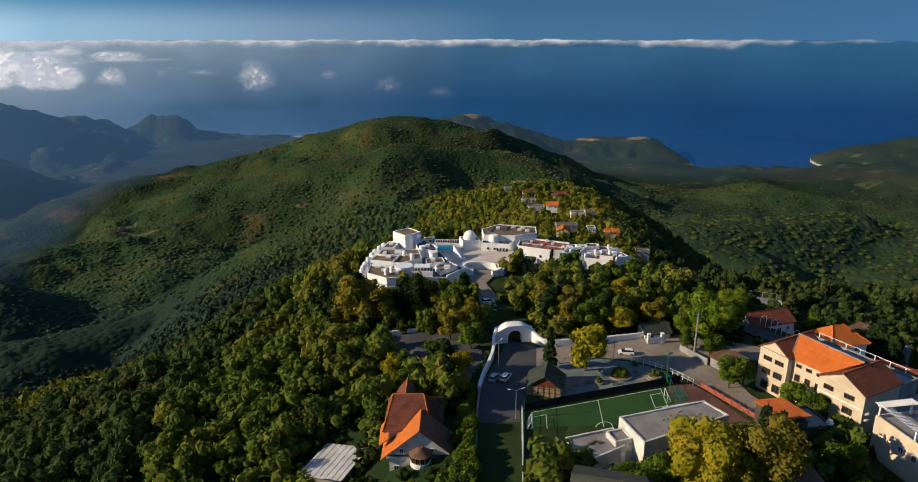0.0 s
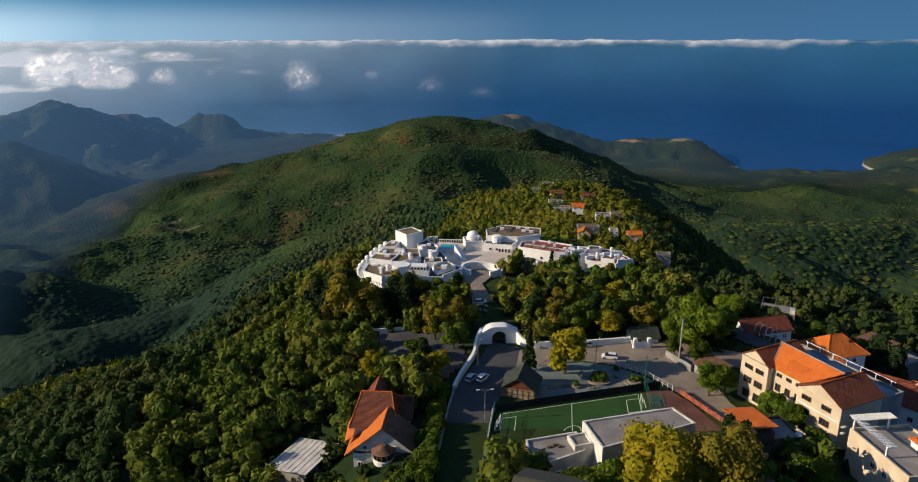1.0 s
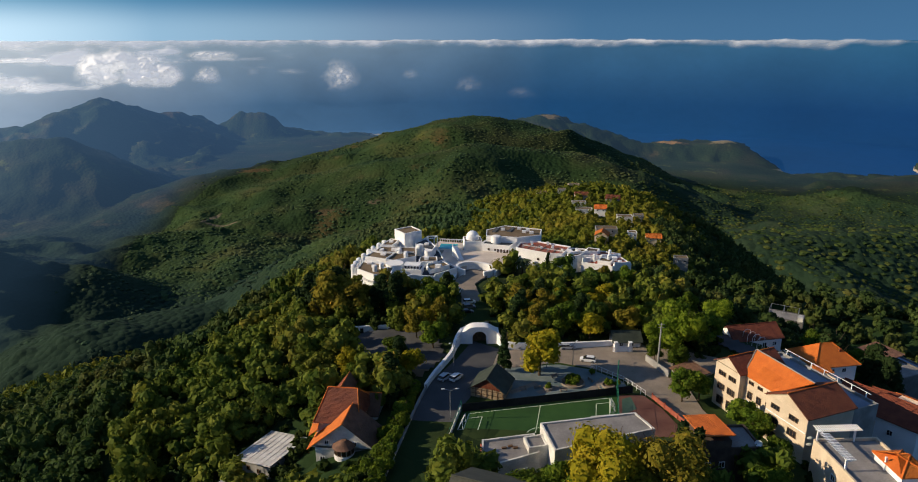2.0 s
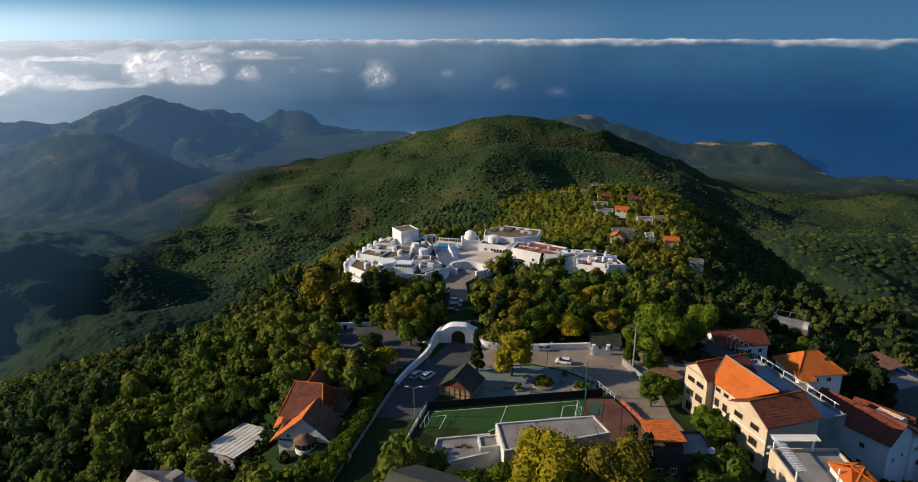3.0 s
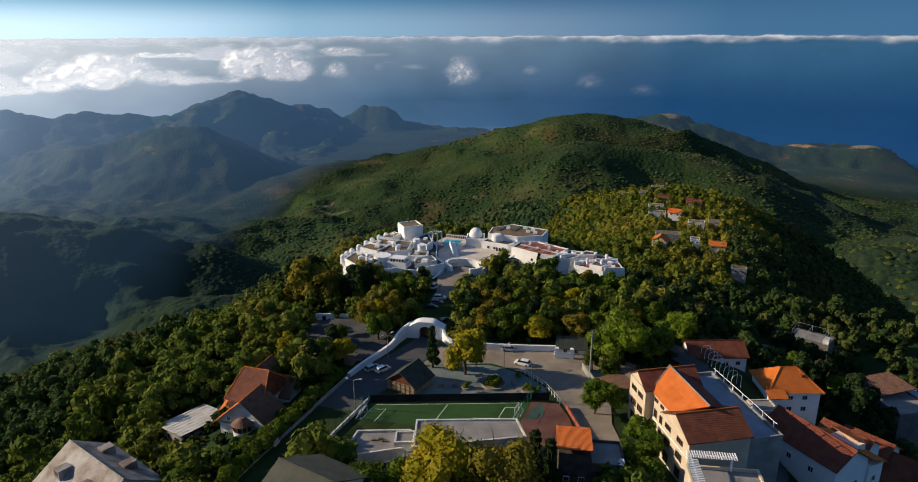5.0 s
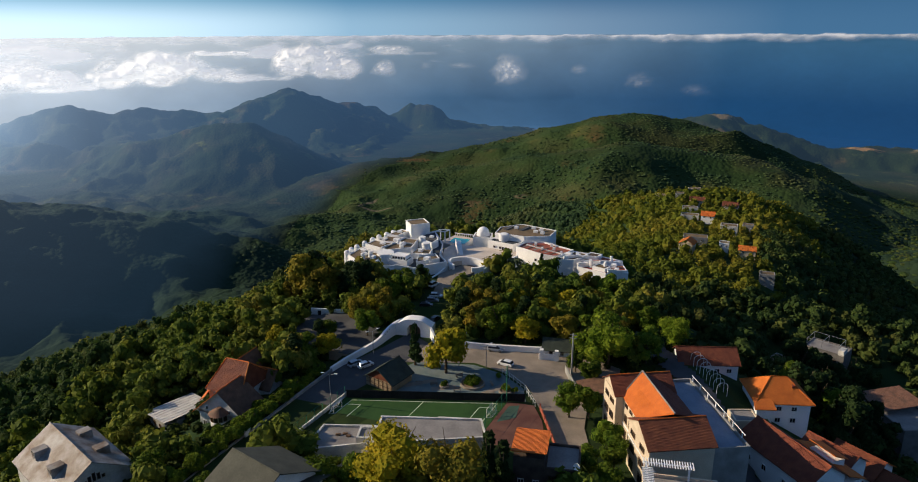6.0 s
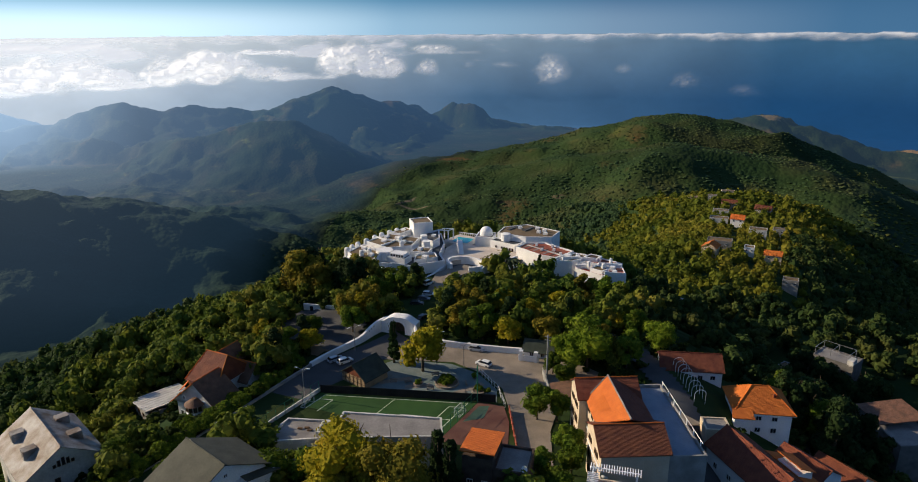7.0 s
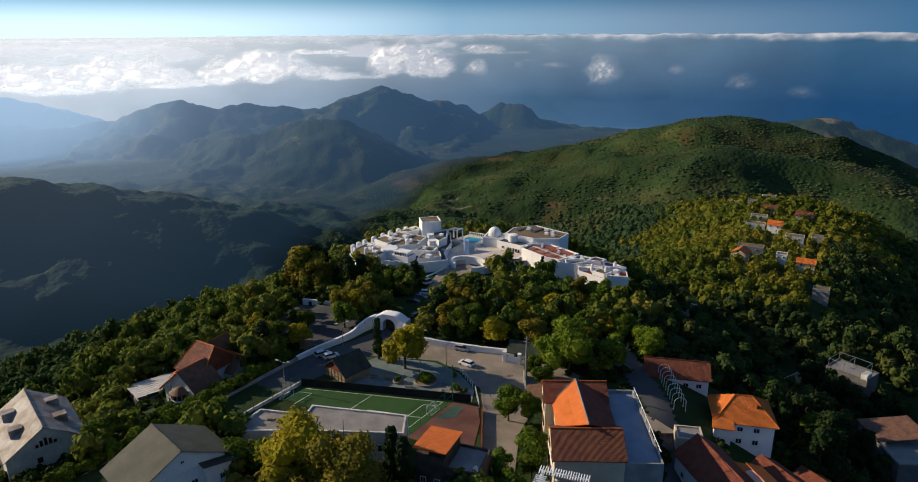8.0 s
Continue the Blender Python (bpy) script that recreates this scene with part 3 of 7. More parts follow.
# the dark hill before the range and its saddle
crest([(-2015, 1975, -337), (-1843, 2070, -279), (-1737, 2093, -257), (-1614, 2125, -260), (-1526, 2193, -333), (-1443, 2318, -410)], 12, 0.60, 0.55)
crest([(-2650, 2421, -303), (-2350, 2180, -380), (-2015, 1975, -337)], 20, 0.5, 0.45)
# the dark spur across the western valley
crest([(-1700, 500, -150), (-1355, 726, -222), (-1317, 854, -256), (-1221, 951, -284), (-1065, 1058, -322), (-900, 1150, -380)], 50, 0.5, 0.55)


def height(x, y):
    """The land's height over the plan, by its crests, valleys and folds."""
    r = np.hypot(x - CENTRE[0], y - CENTRE[1])
    z = np.interp(r, [0, 500, 900, 1500, 2600, 2950, 5000], [-330, -350, -410, -440, -466, -520, -560])
    west = np.clip((CENTRE[0] - x) / np.maximum(r, 1) * 3.2 - 0.5, 0, 1)   # the western land runs further out
    z = z + west * np.interp(r, [2200, 2700, 3900, 4150], [0, 30, 70, 0])
    fold = fbm(x / 260, y / 260, 3, 4)
    small = fbm(x / 70, y / 70, 9, 3)
    near = np.full_like(z, 1e9)
    for p, wide, s0, s1, k in CRESTS:
        best = np.full_like(z, -1e9)
        for a, b in zip(p[:-1], p[1:]):
            d = b[:2] - a[:2]
            t = np.clip(((x - a[0]) * d[0] + (y - a[1]) * d[1]) / (d @ d), 0, 1)
            q = np.maximum(0, np.hypot(x - a[0] - t * d[0], y - a[1] - t * d[1]) - wide)
            near = np.minimum(near, q)
            fall = s1 * q + (s0 - s1) * k * (1 - np.exp(-q / k)) - s0 * 6 * (1 - np.exp(-q / 6))
            best = np.maximum(best, a[2] + (b[2] - a[2]) * t - fall)
        soft = 10.0
        z = np.maximum(z, best) + soft * np.exp(-np.abs(z - best) / soft) * 0.5 * (r > 500)
    ramp = np.clip(near / np.interp(r, [1200, 1700], [220, 110]), 0, 1)
    gully = 0.5 - np.abs(fbm(x / 420, y / 420, 41, 4)) * 1.9
    z = z + ramp * (fold * np.interp(r, [0, 600, 2000], [14, 30, 36]) + small * 7 + gully * np.interp(r, [500, 1100, 2600], [0, 40, 40]))
    far = np.interp(r, [2450, 2800], [0, 1]) * np.interp(x, [500, 900], [1, 0.25])
    z = z - far * np.clip(near / 120, 0, 1) * (np.abs(fbm(x / 230, y / 230, 17, 5)) * 75 - 12) + far * (fbm(x / 90, y / 90, 23, 4) * 16 + fbm(x / 28, y / 28, 24, 3) * 7)
    coast = np.interp(x, [-4500, -3300, -1900, -1400, -900, -300, 900, 1040, 1150, 1480, 1700, 2400], [1500, 2200, 3650, 3720, 3700, 3300, 3250, 2990, 2828, 2742, 2960, 3060])
    inland = np.clip((coast - y) / np.interp(x, [800, 1000], [70, 220]), 0, 1)
    z = np.where(inland > 0, np.maximum(z, SEA - 12 + inland * (34 + 8 * fold)), z)
    z = np.where((inland <= 0) & (z < np.interp(x, [850, 1000, 1450, 1600], [-462, -405, -405, -462])) & (x > 850), np.minimum(z, SEA - 8), z)   # open water off the beach
    return z


def height_at(x, y):
    return float(height(np.array([float(x)]), np.array([float(y)]))[0])


az = np.concatenate([np.linspace(-82, 58, 780), np.linspace(62, 276, 90)[1:-1]])
rad = np.concatenate([[0.01], np.arange(2, 330, 4.0), np.arange(330, 900, 8.0), 900 * 1.0052 ** np.arange(0, 234), np.linspace(3045, 4700, 100)])
A, R = np.meshgrid(np.radians(az), rad)
GX, GY = CENTRE[0] + R * np.sin(A), CENTRE[1] + R * np.cos(A)
GZ = height(GX, GY)
# crowns of the far woods as lumps in the sheet
lump = np.interp(R, [700, 950, 2000, 2700], [0, 1, 0.8, 0.15])
crown = value_noise(GX / 9, GY / 9, 21) * 0.65 + value_noise(GX / 17, GY / 17, 22) * 0.35
thin = np.clip(fbm(GX / 130, GY / 130, 31, 3) * 2.2 + 0.75, 0, 1)
GZ = GZ + np.interp(np.degrees(A), [-44, -34], [1, 0]) * np.interp(R, [850, 1000, 2400, 2900], [0, 1, 1, 0]) * (value_noise(GX / 27, GY / 27, 61) ** 2 * 8 + value_noise(GX / 60, GY / 60, 62) * 7)
GZ = GZ + lump * thin * crown ** 1.5 * 6 * (GZ > SEA + 12)
na, nr = len(az), len(rad)
gi = np.arange(nr * na).reshape(nr, na)
quads = np.stack([gi[:-1], np.roll(gi, -1, 1)[:-1], np.roll(gi, -1, 1)[1:], gi[1:]], -1).reshape(-1, 4)[:, ::-1]
verts = np.stack([GX, GY, GZ], -1).reshape(-1, 3)


def land_material(name="wooded_land", cover=((0.027, 0.054, 0.018), (0.044, 0.070, 0.021), (0.074, 0.078, 0.028))):
    """Woods with crowns about 10 m wide, heath and bare earth between."""
    m = material(name, cover, 0.95, 0.006, 0.12, 0.0, spec=0.05)
    n, l = m.node_tree.nodes, m.node_tree.links
    tc = n.new("ShaderNodeTexCoord")

    def noise(scale, detail, low, high):
        no, mr = n.new("ShaderNodeTexNoise"), n.new("ShaderNodeMapRange")
        no.inputs["Scale"].default_value, no.inputs["Detail"].default_value, no.inputs["Roughness"].default_value = scale, detail, 0.6
        mr.inputs["From Min"].default_value, mr.inputs["From Max"].default_value = low, high
        l.new(tc.outputs["Object"], no.inputs["Vector"])
        l.new(no.outputs["Fac"], mr.inputs["Value"])
        return mr.outputs["Result"]

    def blend(fac, a, b):
        mix = n.new("ShaderNodeMix")
        mix.data_type = "RGBA"
        l.new(fac, mix.inputs["Factor"])
        l.new(a, mix.inputs["A"])
        if isinstance(b, tuple):
            mix.inputs["B"].default_value = (*b, 1)
        else:
            l.new(b, mix.inputs["B"])
        return mix.outputs["Result"]
    hsv = next(q for q in n if q.bl_idname == "ShaderNodeHueSaturation")
    col = blend(noise(0.0045, 9, 0.59, 0.72), hsv.outputs["Color"], (0.125, 0.078, 0.030))
    col = blend(noise(0.012, 6, 0.62, 0.72), col, (0.09, 0.10, 0.025))
    # fields, clearings and tracks on the far slopes: middle, half sizes, colour
    for px, py, pw, pd, c in ((0, 2195, 62, 24, (0.20, 0.10, 0.045)), (-425, 1776, 26, 12, (0.20, 0.15, 0.08)), (-900, 1745, 9, 60, (0.20, 0.16, 0.10)), (-845, 1700, 50, 8, (0.18, 0.14, 0.09)), (-1010, 1640, 34, 18, (0.20, 0.17, 0.03)),
                              (-570, 1765, 40, 16, (0.15, 0.10, 0.045)), (-950, 2200, 70, 30, (0.15, 0.09, 0.035)), (-720, 2080, 40, 18, (0.15, 0.10, 0.04)), (-330, 2090, 60, 14, (0.12, 0.10, 0.04)), (628, 3200, 70, 40, (0.30, 0.17, 0.07)), (850, 3180, 60, 40, (0.30, 0.22, 0.11)), (60, 3195, 60, 40, (0.20, 0.14, 0.07))):
        su, ml, le, ad, mp = (n.new("ShaderNode" + k) for k in ("VectorMath", "VectorMath", "VectorMath", "Math", "MapRange"))
        su.operation, ml.operation, le.operation, ad.operation = "SUBTRACT", "MULTIPLY", "LENGTH", "ADD"
        su.inputs[1].default_value, ml.inputs[1].default_value = (px, py, 0), (1 / pw, 1 / pd, 0)
        l.new(tc.outputs["Object"], su.inputs[0])
        l.new(su.outputs["Vector"], ml.inputs[0])
        l.new(ml.outputs["Vector"], le.inputs[0])
        l.new(le.outputs["Value"], ad.inputs[0])
        l.new(noise(0.03, 4, 0.2, 0.8), ad.inputs[1])
        mp.inputs["From Min"].default_value, mp.inputs["From Max"].default_value, mp.inputs["To Min"].default_value, mp.inputs["To Max"].default_value = 1.2, 1.6, 1, 0
        l.new(ad.outputs["Value"], mp.inputs["Value"])
        col = blend(mp.outputs["Result"], col, c)
    tone = n.new("ShaderNodeMix")
    tone.data_type, tone.blend_type = "RGBA", "MULTIPLY"
    tone.inputs["Factor"].default_value = 1.0
    l.new(col, tone.inputs["A"])
    l.new(blend(noise(0.0024, 5, 0.36, 0.64), hsv.outputs["Color"], (1, 1, 1)), tone.inputs["B"])
    patch = next(q for q in n if q.bl_idname == "ShaderNodeMix" and q.outputs["Result"].links and q.outputs["Result"].links[0].to_node == tone and q != tone and not q.inputs["B"].links and tuple(q.inputs["B"].default_value)[:3] == (1, 1, 1))
    l.remove(patch.inputs["A"].links[0])
    patch.inputs["A"].default_value = (0.42, 0.50, 0.55, 1)
    # a very dark green mixed in to paint the valleys' shade
    shade_mask = n.new("ShaderNodeAttribute")
    shade_mask.attribute_name = "deepgreen"
    l.new(blend(shade_mask.outputs["Fac"], tone.outputs["Result"], (0.016, 0.033, 0.020)), n["Principled BSDF"].inputs["Base Color"])
    vo, bp, mr2 = n.new("ShaderNodeTexVoronoi"), n.new("ShaderNodeBump"), n.new("ShaderNodeMapRange")
    vo.inputs["Scale"].default_value, vo.inputs["Randomness"].default_value = 0.095, 1.0
    l.new(tc.outputs["Object"], vo.inputs["Vector"])
    mr2.inputs["To Min"].default_value, mr2.inputs["To Max"].default_value = 1.0, 0.0
    l.new(vo.outputs["Distance"], mr2.inputs["Value"])
    bp.inputs["Strength"].default_value, bp.inputs["Distance"].default_value = 0.6, 4.0
    l.new(mr2.outputs["Result"], bp.inputs["Height"])
    l.new(bp.outputs["Normal"], n["Principled BSDF"].inputs["Normal"])
    return m


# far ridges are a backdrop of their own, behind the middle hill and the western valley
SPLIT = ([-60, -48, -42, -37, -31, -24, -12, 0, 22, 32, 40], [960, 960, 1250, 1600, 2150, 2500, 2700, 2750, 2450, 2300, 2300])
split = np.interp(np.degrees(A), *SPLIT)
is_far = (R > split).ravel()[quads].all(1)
# emission strength of the painted haze, growing with distance
HAZE_GLOW = np.interp(R, [960, 1900, 2150, 2700, 3400, 4200], [0.19, 0.24, 0.40, 0.72, 0.95, 1.15]).ravel() * np.clip((R - split) / 300, 0, 1).ravel()
HAZE_GLOW = HAZE_GLOW * (1 + np.interp(np.degrees(A), [-66, -58, -50], [1.5, 1.2, 0]) * np.interp(R, [3100, 3700], [0, 1])).ravel()
VALLEY_SHADE = np.maximum(np.clip((-34 - np.degrees(A) + 9 * fbm(GX / 160, GY / 160, 55, 3)) / 8, 0, 1) * np.clip((R - 1100) / 150, 0, 1) * np.clip((2300 - R) / 300, 0, 1) + 0.8 * np.clip((np.degrees(A) - 4 + 8 * fbm(GX / 160, GY / 160, 58, 3)) / 8, 0, 1) * np.clip((2500 - R) / 300, 0, 1) * np.clip((R - 500) / 150, 0, 1),
                  np.clip((np.interp(R, [800, 1200], [-17, -24]) - np.degrees(A)) / 6, 0, 1) * np.clip((R - 620) / 120, 0, 1) * np.clip((1600 - R + 160 * fbm(GX / 160, GY / 160, 56, 3)) / 120, 0, 1)).ravel()   # shade of the western and eastern valleys, painted as darker woods


def piece(name, mask, mat):
    used, inv = np.unique(quads[mask], return_inverse=True)
    me = bulk(name, verts[used], inv.reshape(-1, 4), mat, True)
    me.attributes.new("air", "FLOAT", "POINT").data.foreach_set("value", HAZE_GLOW[used].astype(np.float32))
    me.attributes.new("deepgreen", "FLOAT", "POINT").data.foreach_set("value", VALLEY_SHADE[used].astype(np.float32))
    return me


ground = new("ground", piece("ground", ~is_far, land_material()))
tagged(ground, "wooded hills, ridges and valleys below the village", "hillside", kind="structure")


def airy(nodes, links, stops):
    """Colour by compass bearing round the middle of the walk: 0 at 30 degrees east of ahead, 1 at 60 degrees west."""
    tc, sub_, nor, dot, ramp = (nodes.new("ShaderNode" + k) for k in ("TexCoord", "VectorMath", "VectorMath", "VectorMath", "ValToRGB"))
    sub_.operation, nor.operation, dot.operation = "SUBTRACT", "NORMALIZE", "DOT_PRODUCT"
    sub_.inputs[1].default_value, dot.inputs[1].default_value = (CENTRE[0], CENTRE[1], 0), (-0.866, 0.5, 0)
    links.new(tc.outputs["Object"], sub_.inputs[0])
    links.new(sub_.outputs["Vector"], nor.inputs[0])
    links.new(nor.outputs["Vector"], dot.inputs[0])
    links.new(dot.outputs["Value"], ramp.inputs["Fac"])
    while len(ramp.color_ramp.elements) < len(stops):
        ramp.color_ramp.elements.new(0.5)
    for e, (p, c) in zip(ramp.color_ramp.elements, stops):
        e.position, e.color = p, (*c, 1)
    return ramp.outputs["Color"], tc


def backdrop_material():
    """The same woods on ridges far off, with the haze before them painted as emission."""
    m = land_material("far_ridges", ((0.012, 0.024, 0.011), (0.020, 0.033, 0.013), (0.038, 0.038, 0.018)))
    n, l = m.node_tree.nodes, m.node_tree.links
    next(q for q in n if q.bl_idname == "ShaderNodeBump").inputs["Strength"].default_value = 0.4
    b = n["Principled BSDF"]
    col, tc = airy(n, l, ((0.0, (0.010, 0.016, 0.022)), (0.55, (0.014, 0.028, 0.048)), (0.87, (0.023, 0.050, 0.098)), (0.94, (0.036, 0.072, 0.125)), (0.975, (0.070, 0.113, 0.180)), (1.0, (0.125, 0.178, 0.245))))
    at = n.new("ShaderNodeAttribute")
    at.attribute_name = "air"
    # sand along the shore
    sep, shore, mix = n.new("ShaderNodeSeparateXYZ"), n.new("ShaderNodeMapRange"), n.new("ShaderNodeMix")
    l.new(tc.outputs["Object"], sep.inputs[0])
    l.new(sep.outputs["Z"], shore.inputs["Value"])
    shore.inputs["From Min"].default_value, shore.inputs["From Max"].default_value, shore.inputs["To Min"].default_value, shore.inputs["To Max"].default_value = SEA + 5, SEA + 10, 1, 0
    mix.data_type = "RGBA"
    l.new(shore.outputs["Result"], mix.inputs["Factor"])
    l.new(b.inputs["Base Color"].links[0].from_socket, mix.inputs["A"])
    mix.inputs["B"].default_value = (0.34, 0.29, 0.22, 1)
    l.new(mix.outputs["Result"], b.inputs["Base Color"])
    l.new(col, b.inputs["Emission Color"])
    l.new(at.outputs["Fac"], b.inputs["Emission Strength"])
    return m


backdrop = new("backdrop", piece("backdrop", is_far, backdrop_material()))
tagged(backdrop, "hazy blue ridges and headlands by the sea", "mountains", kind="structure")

# the sea, which climbs gently to the skyline at the edge of the world
TURN_UP = 4120.0
sea_r = np.concatenate([[1500.0], np.linspace(2400, TURN_UP, 40), np.linspace(TURN_UP, 4860, 60)[1:]])
drop = SEA - 77.7
el_turn, EDGE = math.degrees(math.atan2(drop, TURN_UP)), -0.42
el = np.where(sea_r <= TURN_UP, np.degrees(np.arctan2(drop, sea_r)), el_turn + (EDGE - el_turn) * np.clip((sea_r - TURN_UP) / (4860 - TURN_UP), 0, 1) ** 1.15)
sa_ = np.radians(np.linspace(-120, 100, 221))
SR, SAz = np.meshgrid(sea_r, sa_, indexing="ij")
SZ = 77.7 + SR * np.tan(np.radians(el))[:, None]
si = np.arange(SR.size).reshape(SR.shape)
sq = np.stack([si[:-1, :-1], si[:-1, 1:], si[1:, 1:], si[1:, :-1]], -1).reshape(-1, 4)[:, ::-1]


def sea_material():
    """Open water far below; haze painted as emission makes it paler towards the sun and the skyline."""
    m = material("sea_water", ((0.004, 0.018, 0.05), (0.006, 0.024, 0.06)), 0.5, 0.0012, 0.02, 0.1, dist=3.0, spec=0.2)
    n, l = m.node_tree.nodes, m.node_tree.links
    b = n["Principled BSDF"]
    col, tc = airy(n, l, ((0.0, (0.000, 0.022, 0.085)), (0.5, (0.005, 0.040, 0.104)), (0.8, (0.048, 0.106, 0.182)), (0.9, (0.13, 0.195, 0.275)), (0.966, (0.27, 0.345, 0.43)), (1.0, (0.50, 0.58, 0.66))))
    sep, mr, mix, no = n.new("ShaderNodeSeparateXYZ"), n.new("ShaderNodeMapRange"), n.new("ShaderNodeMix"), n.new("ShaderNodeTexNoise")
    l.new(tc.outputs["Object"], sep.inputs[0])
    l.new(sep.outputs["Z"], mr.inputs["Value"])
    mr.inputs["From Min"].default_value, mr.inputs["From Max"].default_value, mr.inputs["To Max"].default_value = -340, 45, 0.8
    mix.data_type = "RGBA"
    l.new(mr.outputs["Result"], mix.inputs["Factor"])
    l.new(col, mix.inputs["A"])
    # emitted haze colours for the band below the skyline
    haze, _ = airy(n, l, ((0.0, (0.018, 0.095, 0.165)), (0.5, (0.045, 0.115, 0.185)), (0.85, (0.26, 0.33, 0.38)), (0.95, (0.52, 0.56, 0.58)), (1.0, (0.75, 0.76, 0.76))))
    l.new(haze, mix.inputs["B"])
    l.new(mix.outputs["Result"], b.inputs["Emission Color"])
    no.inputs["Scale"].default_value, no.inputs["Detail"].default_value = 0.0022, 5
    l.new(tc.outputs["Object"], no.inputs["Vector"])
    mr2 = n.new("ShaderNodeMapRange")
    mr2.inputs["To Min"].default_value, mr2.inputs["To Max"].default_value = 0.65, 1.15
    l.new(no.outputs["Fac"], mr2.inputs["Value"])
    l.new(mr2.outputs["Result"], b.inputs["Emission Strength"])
    return m


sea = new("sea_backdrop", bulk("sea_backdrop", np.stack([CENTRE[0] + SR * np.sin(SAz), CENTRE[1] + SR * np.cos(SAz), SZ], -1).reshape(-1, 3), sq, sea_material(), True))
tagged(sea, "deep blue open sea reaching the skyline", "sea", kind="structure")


# long pale beach below the eastern hills
bx_ = np.linspace(985, 1480, 46)
by_ = np.interp(bx_, [985, 1113, 1190, 1321, 1480], [2882, 2864, 2840, 2806, 2774])
bw_ = 9 + 16 * np.clip((bx_ - 985) / 150, 0, 1) + 5 * fbm(bx_ / 60, bx_ * 0, 5, 3)
bv_ = np.concatenate([np.stack([bx_, by_ + bw_, np.full(46, SEA + 1.0)], -1), np.stack([bx_, by_ - bw_, np.full(46, SEA + 5.0)], -1)])
bi_ = np.arange(45)
beach = new("beach", bulk("beach", bv_, np.stack([bi_ + 46, bi_ + 47, bi_ + 1, bi_], -1), material("beach_sand", ((0.42, 0.36, 0.28), (0.55, 0.49, 0.40)), 0.9, 0.02, 0.3, 0.2)))
tagged(beach, "long pale sand beach at the foot of the hills", "beach", kind="structure")


# ---------------------------------------------------------------- clouds
def cloud_material():
    """Vapour over the far sea: lit through and through, with the bright air's glow added as emission."""
    m = bpy.data.materials.new("cloud")
    m.use_nodes = True
    n, l = m.node_tree.nodes, m.node_tree.links
    n.remove(n["Principled BSDF"])
    att, dif, tra, mix, tr2, mx2, em, add = (n.new("ShaderNode" + k) for k in ("Attribute", "BsdfDiffuse", "BsdfTransparent", "MixShader", "BsdfTranslucent", "MixShader", "Emission", "AddShader"))
    att.attribute_name = "vapour"
    dif.inputs["Color"].default_value = tr2.inputs["Color"].default_value = (0.66, 0.655, 0.65, 1)
    em.inputs["Strength"].default_value = 1.0
    # added glow, stronger towards the sun to stand in for scattered light
    glow, _ = airy(n, l, ((0.0, (0.13, 0.13, 0.14)), (0.5, (0.19, 0.19, 0.20)), (0.85, (0.27, 0.265, 0.27)), (1.0, (0.50, 0.49, 0.48))))
    l.new(glow, em.inputs["Color"])
    mx2.inputs[0].default_value = 0.25
    l.new(dif.outputs[0], mx2.inputs[1])
    l.new(tr2.outputs[0], mx2.inputs[2])
    l.new(mx2.outputs[0], add.inputs[0])
    l.new(em.outputs[0], add.inputs[1])
    l.new(att.outputs["Fac"], mix.inputs[0])
    l.new(tra.outputs[0], mix.inputs[1])
    l.new(add.outputs[0], mix.inputs[2])
    l.new(mix.outputs[0], n["Material Output"].inputs["Surface"])
    return m


CLOUD = cloud_material()


def cloud(name, az0, az1, el0, el1, far, depth, seed, cell, shape, nu, nv, label, kind="", soft=1.6, full=0.97, fray=0.5):
    """A bank or puff of cloud: lumps of vapour swelling towards the land, thinning to nothing at the rim. Degrees from the middle of the walk."""
    U, V = np.meshgrid(np.linspace(0, 1, nu), np.linspace(0, 1, nv))
    az_, el_ = az0 + (az1 - az0) * U, el0 + (el1 - el0) * V
    n1 = fbm(az_ / cell, el_ / cell * 1.8, seed, 5)
    n2 = fbm(az_ / cell * 1.6, el_ / cell * 2.6, seed + 7, 3)
    body = shape(U, V, az_, el_) + fray * n1
    dens = np.clip(body * soft, 0, 1) ** 1.5 * full
    edge_ = np.minimum(np.minimum(U, 1 - U) * 14, np.minimum(V, 1 - V) * 10)
    dens = dens * np.clip(edge_, 0, 1)
    near_sea = np.interp(el_, el[::1], sea_r) - 25 - (4780 - far) * 0.2
    rr = near_sea - depth * (0.7 * np.sqrt(np.clip(body, 0, 1.2)) + (0.55 * n2 + 0.9 * V) * np.clip(body * 2, 0, 1))
    a, e = np.radians(az_), np.radians(el_)
    co = np.stack([CENTRE[0] + rr * np.sin(a), CENTRE[1] + rr * np.cos(a), 77.7 + rr * np.tan(e)], -1).reshape(-1, 3)
    ii = np.arange(U.size).reshape(U.shape)
    q = np.stack([ii[:-1, :-1], ii[:-1, 1:], ii[1:, 1:], ii[1:, :-1]], -1).reshape(-1, 4)
    me = bulk(name, co, q, CLOUD, True)
    at = me.attributes.new("vapour", "FLOAT", "POINT")
    at.data.foreach_set("value", dens.ravel().astype(np.float32))
    return tagged(new(name, me), label, "cloud", "clouds over the sea", kind)


def wisp(u, v, a, e):
    return 0.95 - 2.0 * np.hypot(u - 0.5, (v - 0.45) * np.where(v < 0.45, 1.25, 1.0))


